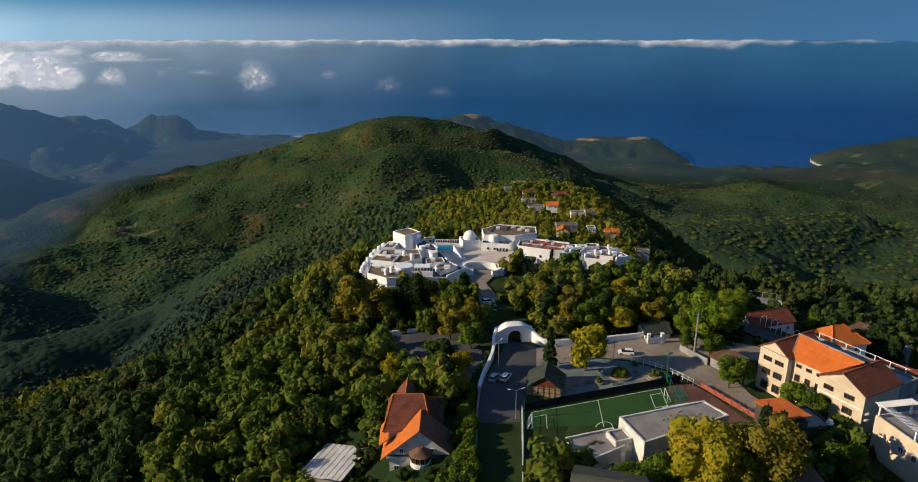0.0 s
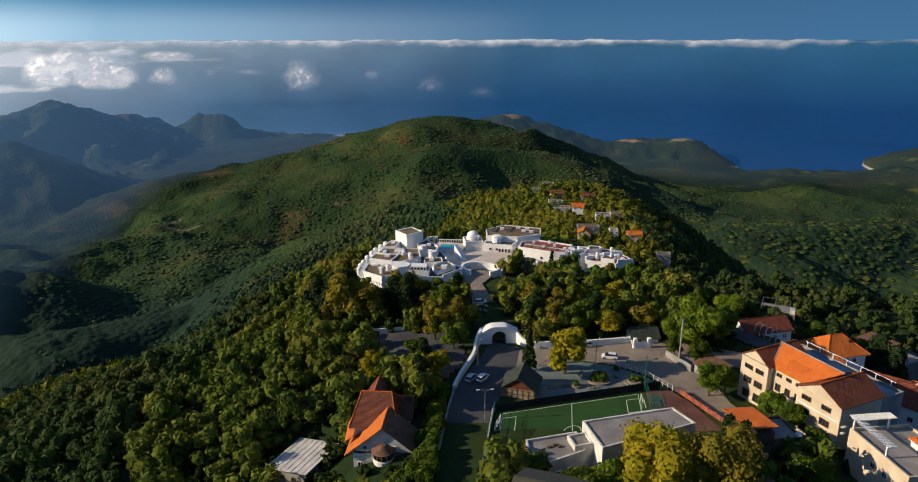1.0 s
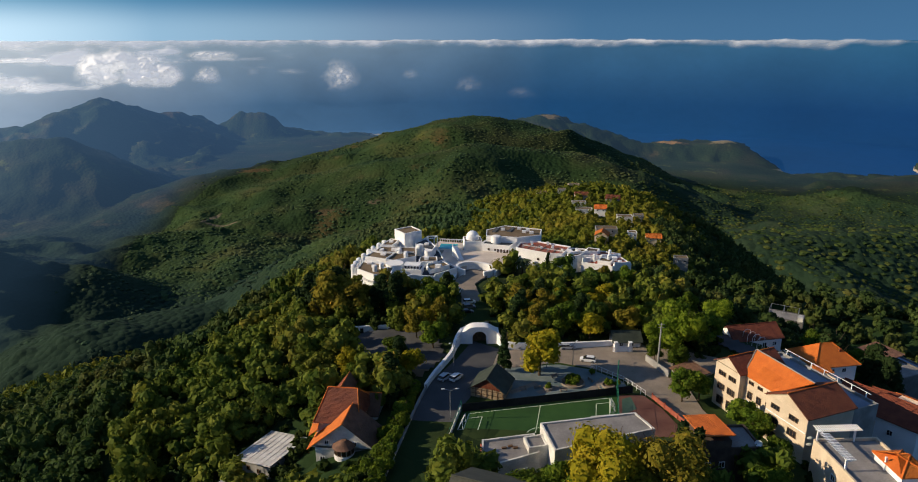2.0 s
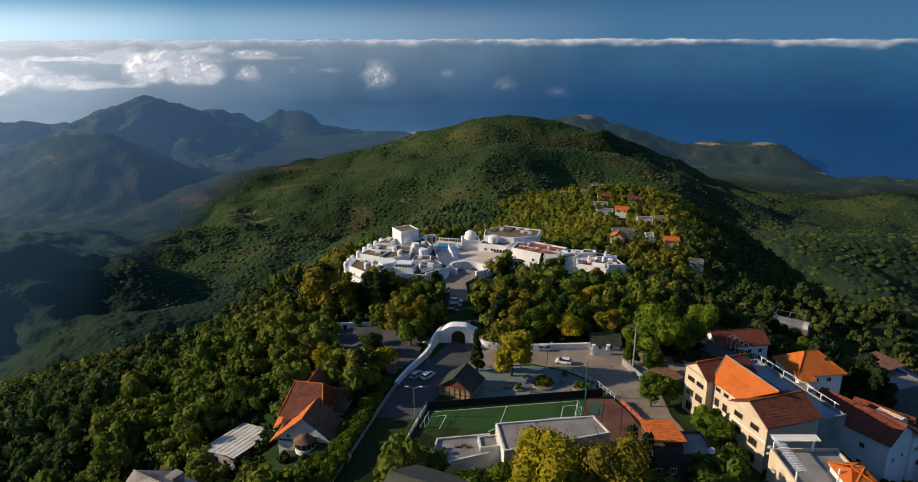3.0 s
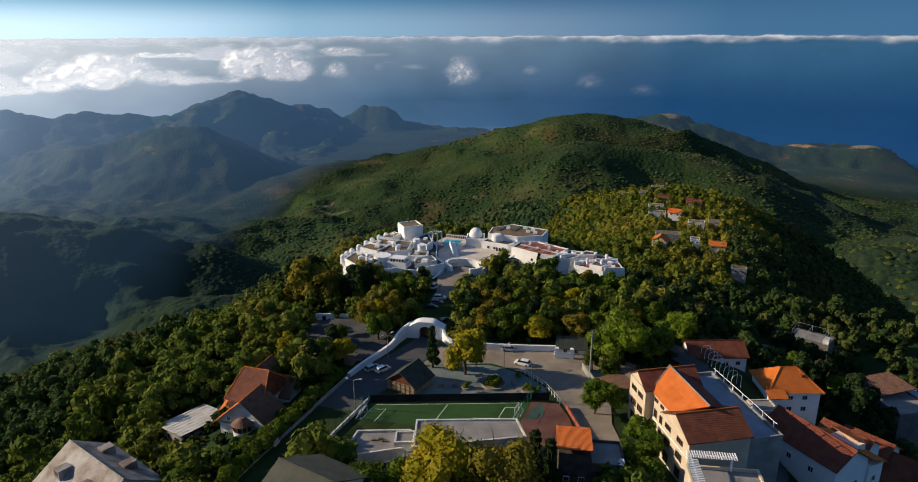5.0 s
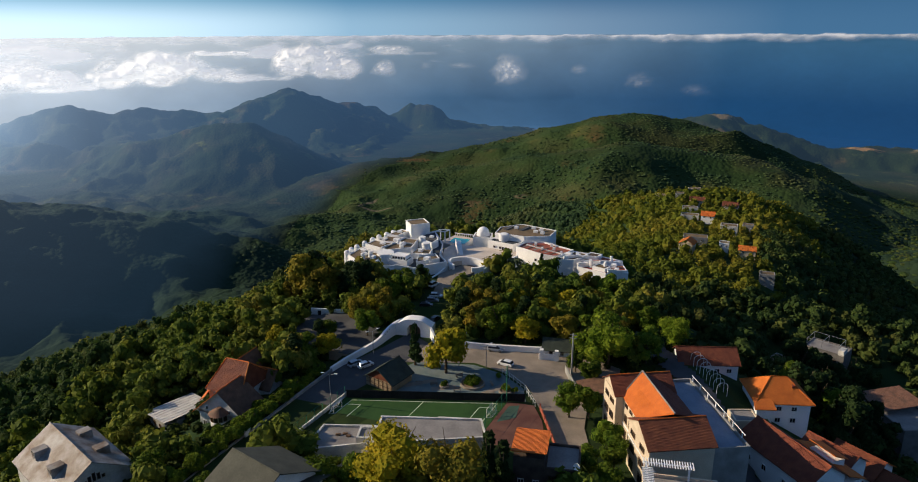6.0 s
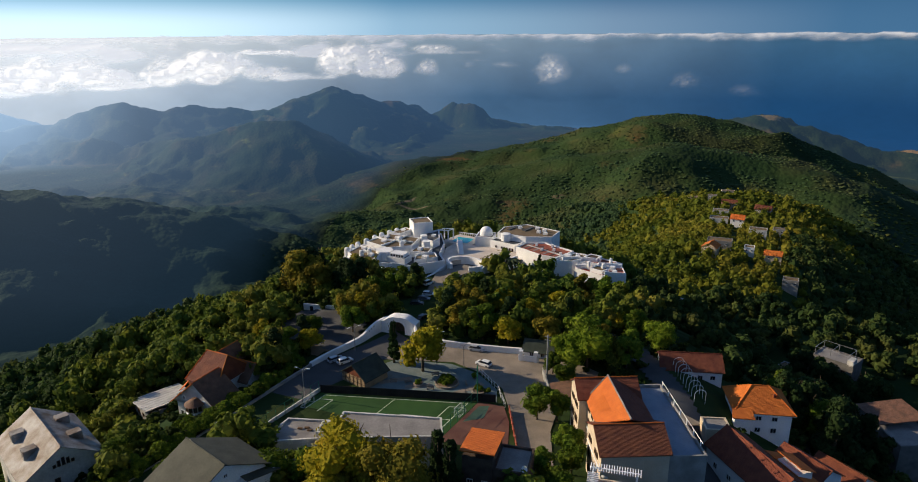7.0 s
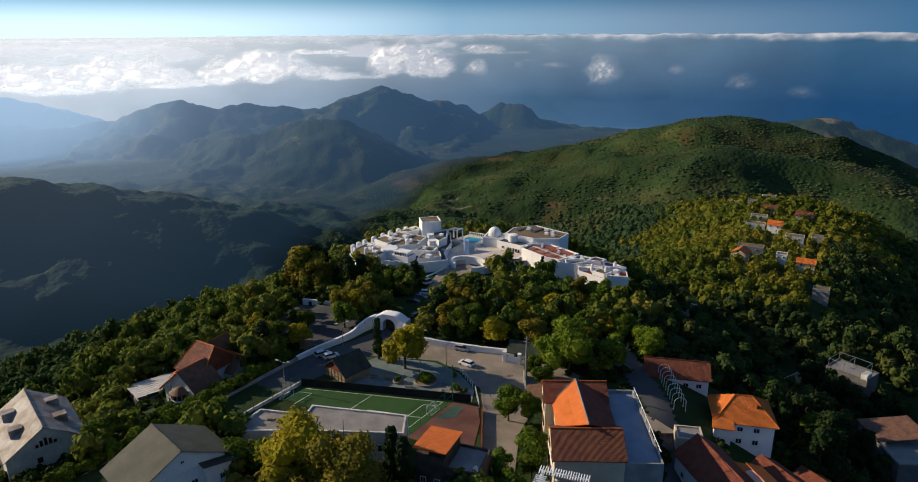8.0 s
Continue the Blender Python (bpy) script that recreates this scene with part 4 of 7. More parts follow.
def heap(seed, lumps):
    """A cumulus: round heads piled over a flattish base."""
    rng_ = np.random.default_rng(seed)
    cu = rng_.uniform(0.2, 0.8, lumps)
    cr = rng_.uniform(0.18, 0.30, lumps)
    cv = 0.36 + rng_.uniform(0.0, 0.30, lumps) * (1 - np.abs(2 * cu - 1))

    def shape(u, v, a, e):
        body = np.log(sum(np.exp(5.0 * (1.0 - np.hypot((u - p) * 0.9, v - q) / r_)) for p, q, r_ in zip(cu, cv, cr))) / 5.0 - 0.12
        return np.where(v < 0.28, body - (0.28 - v) * 3.5, body) * 0.8
    return shape


def bank(u, v, a, e):
    """A bright fluffy line on the skyline; towards the sun a field of cumulus spreads below it."""
    top = -0.46 + 0.10 * fbm(a / 0.9, a * 0 + 3.0, 71, 4)
    line = np.where(e > top, 0.80 - (e - top) * 12, 0.80 - (top - e) / np.interp(a, [-70, -20, 20, 40], [0.80, 0.65, 0.60, 0.55]))
    field = np.interp(a, [-70, -50, -38, -26, -12], [0.62, 0.48, 0.16, -0.30, -1.0]) + 1.3 * fbm(a / 3.0, e / 0.62, 77, 5) - 0.45 * np.clip((-3.3 - e) / 0.8, 0, 3)
    field = np.where(e > -0.75, -1, field)
    return np.maximum(line * np.interp(a, [-70, -20, 14, 30, 42], [1, 0.85, 0.62, 0.30, 0.2]), field)


cloud("cloud_bank", -72, 42, -4.6, 0.15, 4780, 22, 11, 1.6, bank, 680, 84, "long bank of white cloud along the skyline over the sea", "stuff", 1.5, 0.95, 0.45)
# bearing, height, width, depth in degrees; how thick the vapour is
for i, (a, e, w, h, full) in enumerate(((-17.2, -3.0, 3.6, 3.6, 0.55), (-33.2, -2.4, 8.6, 4.4, 0.93), (-27.5, -3.0, 2.6, 1.6, 0.7), (-44.5, -2.9, 13.0, 4.2, 0.95), (-57, -3.1, 13, 4.0, 0.95), (-6.6, -3.9, 2.8, 1.8, 0.13),
                                        (-2.2, -4.6, 3.2, 1.4, 0.10), (-11.5, -3.1, 1.8, 1.2, 0.2), (-27.2, -1.5, 5.2, 0.9, 0.7), (-21.0, -2.8, 3.0, 0.9, 0.22), (-40.0, -1.6, 5.0, 1.0, 0.8))):
    cloud("cloud", a - w / 2, a + w / 2, e - h / 2, e + h / 2, 4620 - 12 * i, 22 + 18 * min(w, 9), 40 + i, max(1.1, min(w, 3.2) * 0.5), wisp if full < 0.75 else heap(60 + i, 9 if w < 9 else 13), 96, 64,
          "thin wisp of white cloud over the sea" if full < 0.5 else "drifting white cumulus cloud with frayed edges over the sea", "", 1.4 if full < 0.75 else 2.4, full, 0.55)


# ---------------------------------------------------------------- roads, pitch and squares
G = -2.35


def sheet(name, poly, z, mat, label, category, kind="structure", thick=0.25):
    ob = new(name, prism(poly, z - thick, z, mat))
    return tagged(ob, label, category, kind=kind)


sheet("road", [(1.5, 40), (6, 40), (10.6, 100), (13.4, 131), (16.5, 140), (19, 150), (20.5, 163), (13, 167), (10, 156), (4.6, 141), (3.6, 130), (2.9, 100), (1.6, 60)], G + 0.05, "asphalt",
      "grey asphalt village street running up to the white gate", "road")
sheet("pavement", [(20.5, 162.2), (19.2, 151), (36, 157), (44, 155), (52, 150), (58, 140), (64, 128), (72, 112), (77, 113), (67.5, 138), (66, 150), (74, 156), (90, 150), (96, 154), (78, 164), (60, 171)], G + 0.06, "paving",
      "sunlit pale square and lane beside the park", "square")
sheet("driveway", [(12.2, 167.4), (17.5, 167.2), (13.5, 182), (13.0, 197), (9, 212), (14, 224), (6, 226), (1.5, 214), (6, 200), (7.5, 184)], -2.7, "paving", "pale driveway climbing from the gate to the hotel", "driveway", thick=1.2)
def inside(poly, x, y):
    k = False
    for i in range(len(poly)):
        (x0, y0), (x1, y1) = poly[i - 1], poly[i]
        if (y0 > y) != (y1 > y) and x < (x1 - x0) * (y - y0) / (y1 - y0) + x0:
            k = not k
    return k


def drape(name, poly, mat, label, category, over=0.14, step=1.0):
    """A sheet laid over the slope of the land."""
    xs = np.arange(min(p[0] for p in poly), max(p[0] for p in poly) + step, step)
    ys = np.arange(min(p[1] for p in poly), max(p[1] for p in poly) + step, step)
    gx, gy = np.meshgrid(xs, ys)
    gz = height(gx, gy) + over + 0.5 * (gx * 0)
    v = np.stack([gx, gy, gz], -1).reshape(-1, 3)
    w, f = len(xs), []
    for j in range(len(ys) - 1):
        for i in range(w - 1):
            if inside(poly, xs[i] + step / 2, ys[j] + step / 2):
                f.append((j * w + i, j * w + i + 1, (j + 1) * w + i + 1, (j + 1) * w + i))
    f = np.array(f)
    used, inv = np.unique(f, return_inverse=True)
    ob = new(name, bulk(name, v[used], inv.reshape(-1, 4), mat, True))
    return tagged(ob, label, category, kind="structure")


drape("parking_lot", [(-23, 157), (-9, 151), (4, 149), (7, 157), (2, 171), (-8, 175), (-22, 170)], "asphalt", "dark asphalt parking lot beside the gate wall", "parking lot", 0.3)
drape("bare_ground", [(-24, 153), (-9, 146), (2.5, 145), (4, 149), (-9, 151), (-23, 157)], "dirt", "strip of bare brown earth beside the lot", "ground", 0.3)
drape("lane", [(66, 190), (72, 193), (83, 178), (91.5, 166), (99, 151), (103, 132), (98, 118), (95, 118), (99, 134), (94.5, 149), (86.5, 162.5), (77.5, 175)], "asphalt", "narrow shaded asphalt lane between the houses", "lane", 0.5)
drape("lane", [(112, 190), (117, 192), (122, 170), (130, 150), (134, 130), (129, 128), (125, 148), (117, 168)], "asphalt", "narrow shaded asphalt lane below the houses", "lane", 0.5)

PU, PW = Vector((0.949, 0.316, 0)), Vector((0.083, 0.9965, 0))


def pitch(u, w, z=0.0):
    """A place on the pitch: metres along its far line from the street corner, metres back towards the viewer."""
    p = Vector((14.6, 130.6, G + 0.09)) + PU * u - PW * w
    return (p.x, p.y, p.z + z)


turf = sheet("pitch", [pitch(0, 0)[:2], pitch(0, 31)[:2], pitch(18, 31)[:2], pitch(36.5, 17)[:2], pitch(36.5, 0)[:2]], G + 0.09, "turf", "green artificial turf football pitch", "pitch")
sheet("court", [pitch(36.6, 0)[:2], pitch(36.6, 17)[:2], (62.5, 126.5), (58.5, 137.5), (55.2, 142.8)], G + 0.10, "court", "worn red and green ball court beside the pitch", "court")
sheet("park", [pitch(9.5, -0.5)[:2], pitch(40.5, -0.4)[:2], (51, 149), (44, 154), (36, 155.8), (22, 152), (17, 141)], G + 0.12, "parkfloor", "bluish paved little park with round beds", "park")


def mark(a, b, name="pitch_line", w=0.14):
    a, b = Vector(a), Vector(b)
    d = (b - a).normalized()
    s = Vector((-d.y, d.x, 0)) * w / 2
    v = [a - s, a + s, b + s, b - s]
    up = Vector((0, 0, 0.012))
    me = mesh(name, [q + up * 0.4 for q in v] + [q + up for q in v], [(4, 7, 6, 5), (0, 1, 5, 4), (1, 2, 6, 5), (2, 3, 7, 6), (3, 0, 4, 7)], "linepaint")
    return part(name, me, turf)


for a, b in (((1.6, 0.9), (34.6, 0.9)), ((1.6, 0.9), (1.6, 18)), ((34.6, 0.9), (34.6, 14)), ((18, 0.9), (18, 17)), ((4.9, 2.9), (4.9, 8.5)), ((1.6, 2.9), (4.9, 2.9)), ((1.6, 8.5), (4.9, 8.5)),
             ((31.4, 2.9), (31.4, 8.5)), ((31.4, 2.9), (34.6, 2.9)), ((31.4, 8.5), (34.6, 8.5)), ((1.6, 18), (18, 18))):
    mark(pitch(*a), pitch(*b))
for k in range(20):
    a, b = (radians(18 * j) for j in (k, k + 1))
    mark(pitch(18 + 2.0 * math.cos(a), 12 + 2.0 * math.sin(a)), pitch(18 + 2.0 * math.cos(b), 12 + 2.0 * math.sin(b)))


def goal(u, w, out):
    g = thing("football_goal", pitch(u, w), "white tubular football goal with a net on the pitch", "goal", "goals on the pitch")
    px = PW * 1.5
    o = PU * out
    up = Vector((0, 0, 2.0))
    for s in (-1, 1):
        part("post", bar(px * s, px * s + up, 0.06, "whitemetal"), g)
        part("stay", bar(px * s + up, px * s + o * 1.1, 0.045, "whitemetal"), g)
        part("base_bar", bar(px * s, px * s + o * 1.1, 0.045, "whitemetal"), g)
    part("crossbar", bar(px * -1 + up, px + up, 0.06, "whitemetal"), g)
    part("back_bar", bar(px * -1 + o * 1.1, px + o * 1.1, 0.045, "whitemetal"), g)
    bm = bmesh.new()
    for k in range(9):
        q = px * (-1 + k / 4)
        m = bar(q + up, q + o * 1.1, 0.014, "whitemetal", sides=3)[0]
        tmp = bpy.data.meshes.new("net")
        m.to_mesh(tmp)
        m.free()
        bm.from_mesh(tmp)
        bpy.data.meshes.remove(tmp)
    for k in range(1, 6):
        q = up * (1 - k / 6) + o * 1.1 * k / 6
        m = bar(q - px, q + px, 0.014, "whitemetal", sides=3)[0]
        tmp = bpy.data.meshes.new("net")
        m.to_mesh(tmp)
        m.free()
        bm.from_mesh(tmp)
        bpy.data.meshes.remove(tmp)
    part("net", (bm, "whitemetal"), g)


goal(1.4, 5.7, -1)
goal(34.8, 5.7, 1)


def wall_run(points, thick, z0, mat):
    """A free-standing wall along (x, y, top) points."""
    n = len(points)
    v = []
    for i, (x, y, t) in enumerate(points):
        a, b = Vector(points[max(0, i - 1)][:2]), Vector(points[min(n - 1, i + 1)][:2])
        d = (b - a).normalized()
        s = Vector((-d.y, d.x)) * thick / 2
        v += [(x - s.x, y - s.y, z0), (x + s.x, y + s.y, z0), (x + s.x, y + s.y, t), (x - s.x, y - s.y, t)]
    f = [(3, 2, 1, 0), (4 * n - 4, 4 * n - 3, 4 * n - 2, 4 * n - 1)]
    for i in range(n - 1):
        for k in range(4):
            f.append((4 * i + k, 4 * i + (k + 1) % 4, 4 * i + 4 + (k + 1) % 4, 4 * i + 4 + k))
    return mesh("wall_run", v, f, mat)


def curve(points, steps=6):
    """Catmull-Rom through the points."""
    out, p = [], [Vector(q) for q in points]
    for i in range(len(p) - 1):
        a, b, c, d = p[max(0, i - 1)], p[i], p[i + 1], p[min(len(p) - 1, i + 2)]
        for k in range(steps):
            t = k / steps
            out.append(0.5 * (2 * b + (c - a) * t + (2 * a - 5 * b + 4 * c - d) * t * t + (3 * b - a - 3 * c + d) * t ** 3))
    return out + [p[-1]]


# gate: a swelling white wall with an arched doorway, wings sweeping out to both sides
gate = thing("gateway", (14.8, 167.0, G), "white rendered arched gateway with sweeping curved side walls", "gate")
GM = pose(0, 0, 0, 0, 0, 8)


def gate_face(thick, mat):
    n, v, f = 24, [], []
    out, inn = [], []
    for k in range(n + 1):
        t = k / n
        x = -5.2 + 10.4 * t
        out.append((x, 3.3 + 1.6 * math.exp(-(x / 3.8) ** 4)))
        a = math.pi * (1 - t)
        inn.append((1.9 * math.cos(a), 1.7 + 1.9 * math.sin(a)))
    for y in (-thick / 2, thick / 2):
        v += [(x, y, z) for x, z in out] + [(x, y, z) for x, z in inn] + [(-5.2, y, -0.6), (-1.9, y, -0.6), (1.9, y, -0.6), (5.2, y, -0.6)]
    m = 2 * (n + 1)
    h = m + 4
    for s, rev in ((0, False), (h, True)):
        q = [tuple(s + i for i in (k + n + 1, k + n + 2, k + 1, k)) for k in range(n)]
        q += [(s + m, s + m + 1, s + n + 1, s), (s + m + 2, s + m + 3, s + n, s + 2 * n + 1)]
        f += [tuple(reversed(p)) for p in q] if rev else q
    ring = [m] + list(range(n + 1)) + [m + 3, m + 2] + list(range(2 * n + 1, n, -1)) + [m + 1]
    for i in range(len(ring)):
        a, b = ring[i], ring[(i + 1) % len(ring)]
        f.append((a, b, h + b, h + a))
    return mesh("arch", v, f, mat)


part("arch", gate_face(3.2, "white"), gate, m=GM)
for sx in (-1, 1):
    leaf = part("gate_leaf", box(0.02 if sx > 0 else -1.86, 1.86 if sx > 0 else -0.02, 0.35, 0.45, 0.05, 2.6, "wood"), gate, "dark wooden gate leaf", m=GM)
    for k in range(5):
        part("gate_bar", box(sx * (0.2 + 0.36 * k) - 0.05, sx * (0.2 + 0.36 * k) + 0.05, 0.33, 0.47, 2.6, 3.2 - 0.15 * k, "wood"), leaf)
for k in range(5):
    part("wall_slot", box(-0.38, 0.38, -0.45, 0.45, 1.2 + 0.32 * k, 1.62 + 0.32 * k, "glass"), gate, "dark stepped slot", m=pose(-6.25 + 0.12 * k, -8.6 + 0.95 * k, 0, 0, 0, 8))
part("name_sign", box(6.6, 9.4, -1.2, -1.1, 1.6, 2.0, "wood"), gate, "dark lettering bar on the wall", m=pose(0, 0, 0, 0, 0, 4))
part("wing_wall", wall_run(curve([(-4.8, -0.4, 3.7), (-5.5, -3.5, 3.5), (-5.9, -6.5, 2.9), (-6.4, -11, 1.9), (-9.0, -21, 1.5), (-10.2, -27, 1.2)]), 0.7, -1.5, "white"), gate)
part("wing_wall", wall_run(curve([(4.8, -0.4, 3.4), (7.0, -3.0, 2.3), (10, -3.6, 1.9), (20, -2.2, 1.7), (32, 0.6, 1.6), (43, 4, 1.5)]), 0.6, -1.0, "white"), gate)

side = thing("garden_wall", (-8, 176.5, -5.0), "long low white rendered wall with a small door", "wall")
part("wall", wall_run([(-14, -5, 3.0), (0.5, -1.3, 3.0), (3.3, 4, 4.6), (11, 5, 4.6)], 0.5, -4, "white"), side)
part("door", box(-0.5, 0.5, -0.32, 0.32, 0.4, 2.4, "glass"), side, "dark metal door", m=pose(-11.5, -4.36, 0, 0, 0, 14.3))

street_wall = thing("street_wall", (3.2, 110, G), "rough grey stone wall edging the village street", "wall")
part("wall", wall_run(curve([(-1.2, -45, 0.8), (-0.6, -10, 0.8), (0.2, 8, 0.8), (0.7, 20, 0.8), (1.6, 30, 1.0)]), 0.4, -3.0, "greywall"), street_wall)
part("gate_pier", box(-0.35, 0.35, -0.9, 0.9, -1.0, 1.7, "oldwhite", 0.05), street_wall)


# fences
def fence(points, h, step, post, screen=None, label="", group=""):
    f = thing("fence", (points[0][0], points[0][1], points[0][2]), label, "fence", group)
    o = Vector(points[0])
    for a, b in zip(points[:-1], points[1:]):
        a, b = Vector(a) - o, Vector(b) - o
        n = max(1, round((b - a).length / step))
        for k in range(n + 1):
            q = a.lerp(b, k / n)
            part("post", bar(q, q + Vector((0, 0, h)), 0.06, post), f)
        for z in (h, h * 0.5):
            part("rail", bar(a + Vector((0, 0, z)), b + Vector((0, 0, z)), 0.035, post), f)
        if screen:
            d = (b - a).normalized()
            s = Vector((-d.y, d.x, 0)) * 0.03
            up = Vector((0, 0, h - 0.05))
            v = [a - s, a + s, b + s, b - s]
            part("screen", mesh("screen", v + [q + up for q in v], [(3, 2, 1, 0), (4, 5, 6, 7), (0, 1, 5, 4), (1, 2, 6, 5), (2, 3, 7, 6), (3, 0, 4, 7)], screen), f)
    return f


fence([pitch(-0.2, -0.3), pitch(40.3, -0.3)], 1.9, 3.4, "rubber", "blacknet", "fence hung with black screen cloth behind the pitch")
fence([pitch(-0.35, 0), pitch(-0.6, 16), pitch(-0.9, 31)], 3.0, 2.5, "greenmetal", None, "tall green metal fence between street and pitch")
kerb = thing("low_wall", pitch(-0.9, 0), "low stone kerb wall along the pitch", "wall")
part("wall", wall_run([(0.2, 1.4, 0.9), (-1.2, -16, 0.9), (-3.0, -36, 0.9)], 0.3, -0.6, "oldwhite"), kerb)
fence([pitch(36.5, 0.3), pitch(36.5, 15)], 3.4, 3.0, "greenmetal", None, "tall green ball-stop fence at the pitch end")
part("pole", bar((0, 0, 0), (0, 0, 9.0), 0.12, "greenmetal"), thing("floodlight_mast", pitch(36.3, -0.1), "tall green steel mast at the pitch corner", "mast"))
fence([(55.6, 142.5, G), (51.4, 148.6, G), (44, 154.6, G)], 1.5, 1.6, "whitemetal", None, "white railing round the little park")
redf = thing("fence", (57, 141.5, G), "red-brown painted fence with arches along the lane", "fence")
for k in range(7):
    a = Vector((1.05 * k, -2.05 * k, 0))
    part("panel", beam(a + Vector((0, 0, 1.3)), a + Vector((0.98, -1.92, 1.3)), 0.14, 1.15, "redfence"), redf)
    part("post", box(a.x - 0.14, a.x + 0.14, a.y - 0.14, a.y + 0.14, 0, 1.6, "redfence"), redf)


# round beds of the park
for bx, by, br in ((39.2, 146.6, 2.9), (47.5, 146.2, 1.6), (33.4, 143.2, 1.2)):
    bed = thing("planter", (bx, by, G + 0.12), "round raised bed with a pale kerb and clipped dark shrubs", "planter", "planters in the park")
    n = 28
    ringp = [(br * math.cos(2 * math.pi * k / n), br * math.sin(2 * math.pi * k / n)) for k in range(n)]
    part("kerb", parapet_ring(ringp, 0.3, 0.0, 0.5, "paving"), bed)
    part("soil", prism(inset(ringp, 0.3), 0.0, 0.3, "dirt"), bed)
for ax, ay, bx, by in ((24.5, 140.2, 30.5, 145.5), (31, 141.0, 36, 144.2), (43, 143.2, 47, 150.0)):
    a, b = Vector((ax, ay, G + 0.128)), Vector((bx, by, G + 0.128))
    pathm = part("path_strip", beam(a + Vector((0, 0, 0.012)), b + Vector((0, 0, 0.012)), 1.6, 0.011, "paving"), bpy.data.objects["park"])


def bench(x, y, turn):
    b = thing("bench", (x, y, G + 0.12), "pale concrete park bench", "bench", "benches in the park", turn)
    part("seat", box(-0.9, 0.9, -0.25, 0.25, 0.40, 0.50, "paving", 0.03), b)
    for sx in (-0.7, 0.7):
        part("leg", box(sx - 0.08, sx + 0.08, -0.2, 0.2, 0.0, 0.4, "paving"), b)
    part("backrest", box(-0.9, 0.9, 0.2, 0.27, 0.55, 0.9, "paving"), b)


for x, y, t in ((27.5, 141.8, 20), (30.8, 143.0, 200), (35.0, 148.8, 40), (43.5, 148.2, 120), (37, 142.4, 20), (45.5, 143.8, 110)):
    bench(x, y, t)
part("court_lines", prism([pitch(37.6, 2)[:2], pitch(37.6, 9)[:2], pitch(41, 7)[:2], pitch(39.8, 1.5)[:2]], G + 0.104, G + 0.112, "greencourt"), bpy.data.objects["court"], "faded green court area")


def street_lamp(at, turn, arms=2, h=7.0):
    s = thing("street_lamp", at, "slim grey steel street lamp with curved arms" if arms == 2 else "tall steel lamp post with several lamp heads", "lamp", "street lamps", turn)
    part("pole", bar((0, 0, 0), (0, 0, h), 0.09, "metal", sides=8), s)
    for k in range(arms):
        a = 2 * math.pi * k / arms
        d = Vector((math.cos(a), math.sin(a), 0))
        part("arm", bar((0, 0, h - 0.1), d * 1.2 + Vector((0, 0, h + 0.35)), 0.05, "metal"), s)
        m = Matrix.Translation(d * 1.55 + Vector((0, 0, h + 0.36))) @ Matrix.Rotation(a, 4, "Z")
        part("lamp_head", box(-0.4, 0.4, -0.14, 0.14, -0.08, 0.08, "whitemetal", 0.05), s, m=m)


street_lamp((12.2, 127.7, G), 10)
street_lamp((33.0, 153.6, G), 20, 4, 9.0)
street_lamp((39.5, 155.5, G), 60, 2, 6.0)
street_lamp((9.8, 152, G), 60, 2, 6.5)

conc = thing("utility_pole", (60.5, 156.6, G), "tall tapered pale concrete utility pole", "pole")
bm = bmesh.new()
bmesh.ops.create_cone(bm, cap_ends=True, segments=10, radius1=0.28, radius2=0.16, depth=12.5, matrix=Matrix.Translation((0, 0, 6.25)))
part("shaft", (bm, "greywall"), conc)
for z in (11.2, 12.0):
    part("crossarm", box(-0.8, 0.8, -0.05, 0.05, z, z + 0.12, "metal"), conc)


# ---------------------------------------------------------------- cars
def car_colour(c):
    m = bpy.data.materials.new("car_paint")
    m.use_nodes = True
    b = m.node_tree.nodes["Principled BSDF"]
    b.inputs["Base Color"].default_value, b.inputs["Roughness"].default_value, b.inputs["Coat Weight"].default_value = (*c, 1), 0.35, 0.6
    return m


PAINT = {"white": car_colour((0.75, 0.75, 0.74)), "silver": car_colour((0.4, 0.42, 0.44)), "black": car_colour((0.015, 0.015, 0.018)), "grey": car_colour((0.12, 0.13, 0.14))}


def loft(sections, mat, smooth=False):
    """Rings of equal size joined into a closed skin."""
    k = len(sections[0])
    v = [p for s in sections for p in s]
    f = [tuple(reversed(range(k))), tuple(range(len(v) - k, len(v)))]
    for i in range(len(sections) - 1):
        for j in range(k):
            f.append((i * k + j, i * k + (j + 1) % k, (i + 1) * k + (j + 1) % k, (i + 1) * k + j))
    return mesh("loft", v, f, mat, smooth)


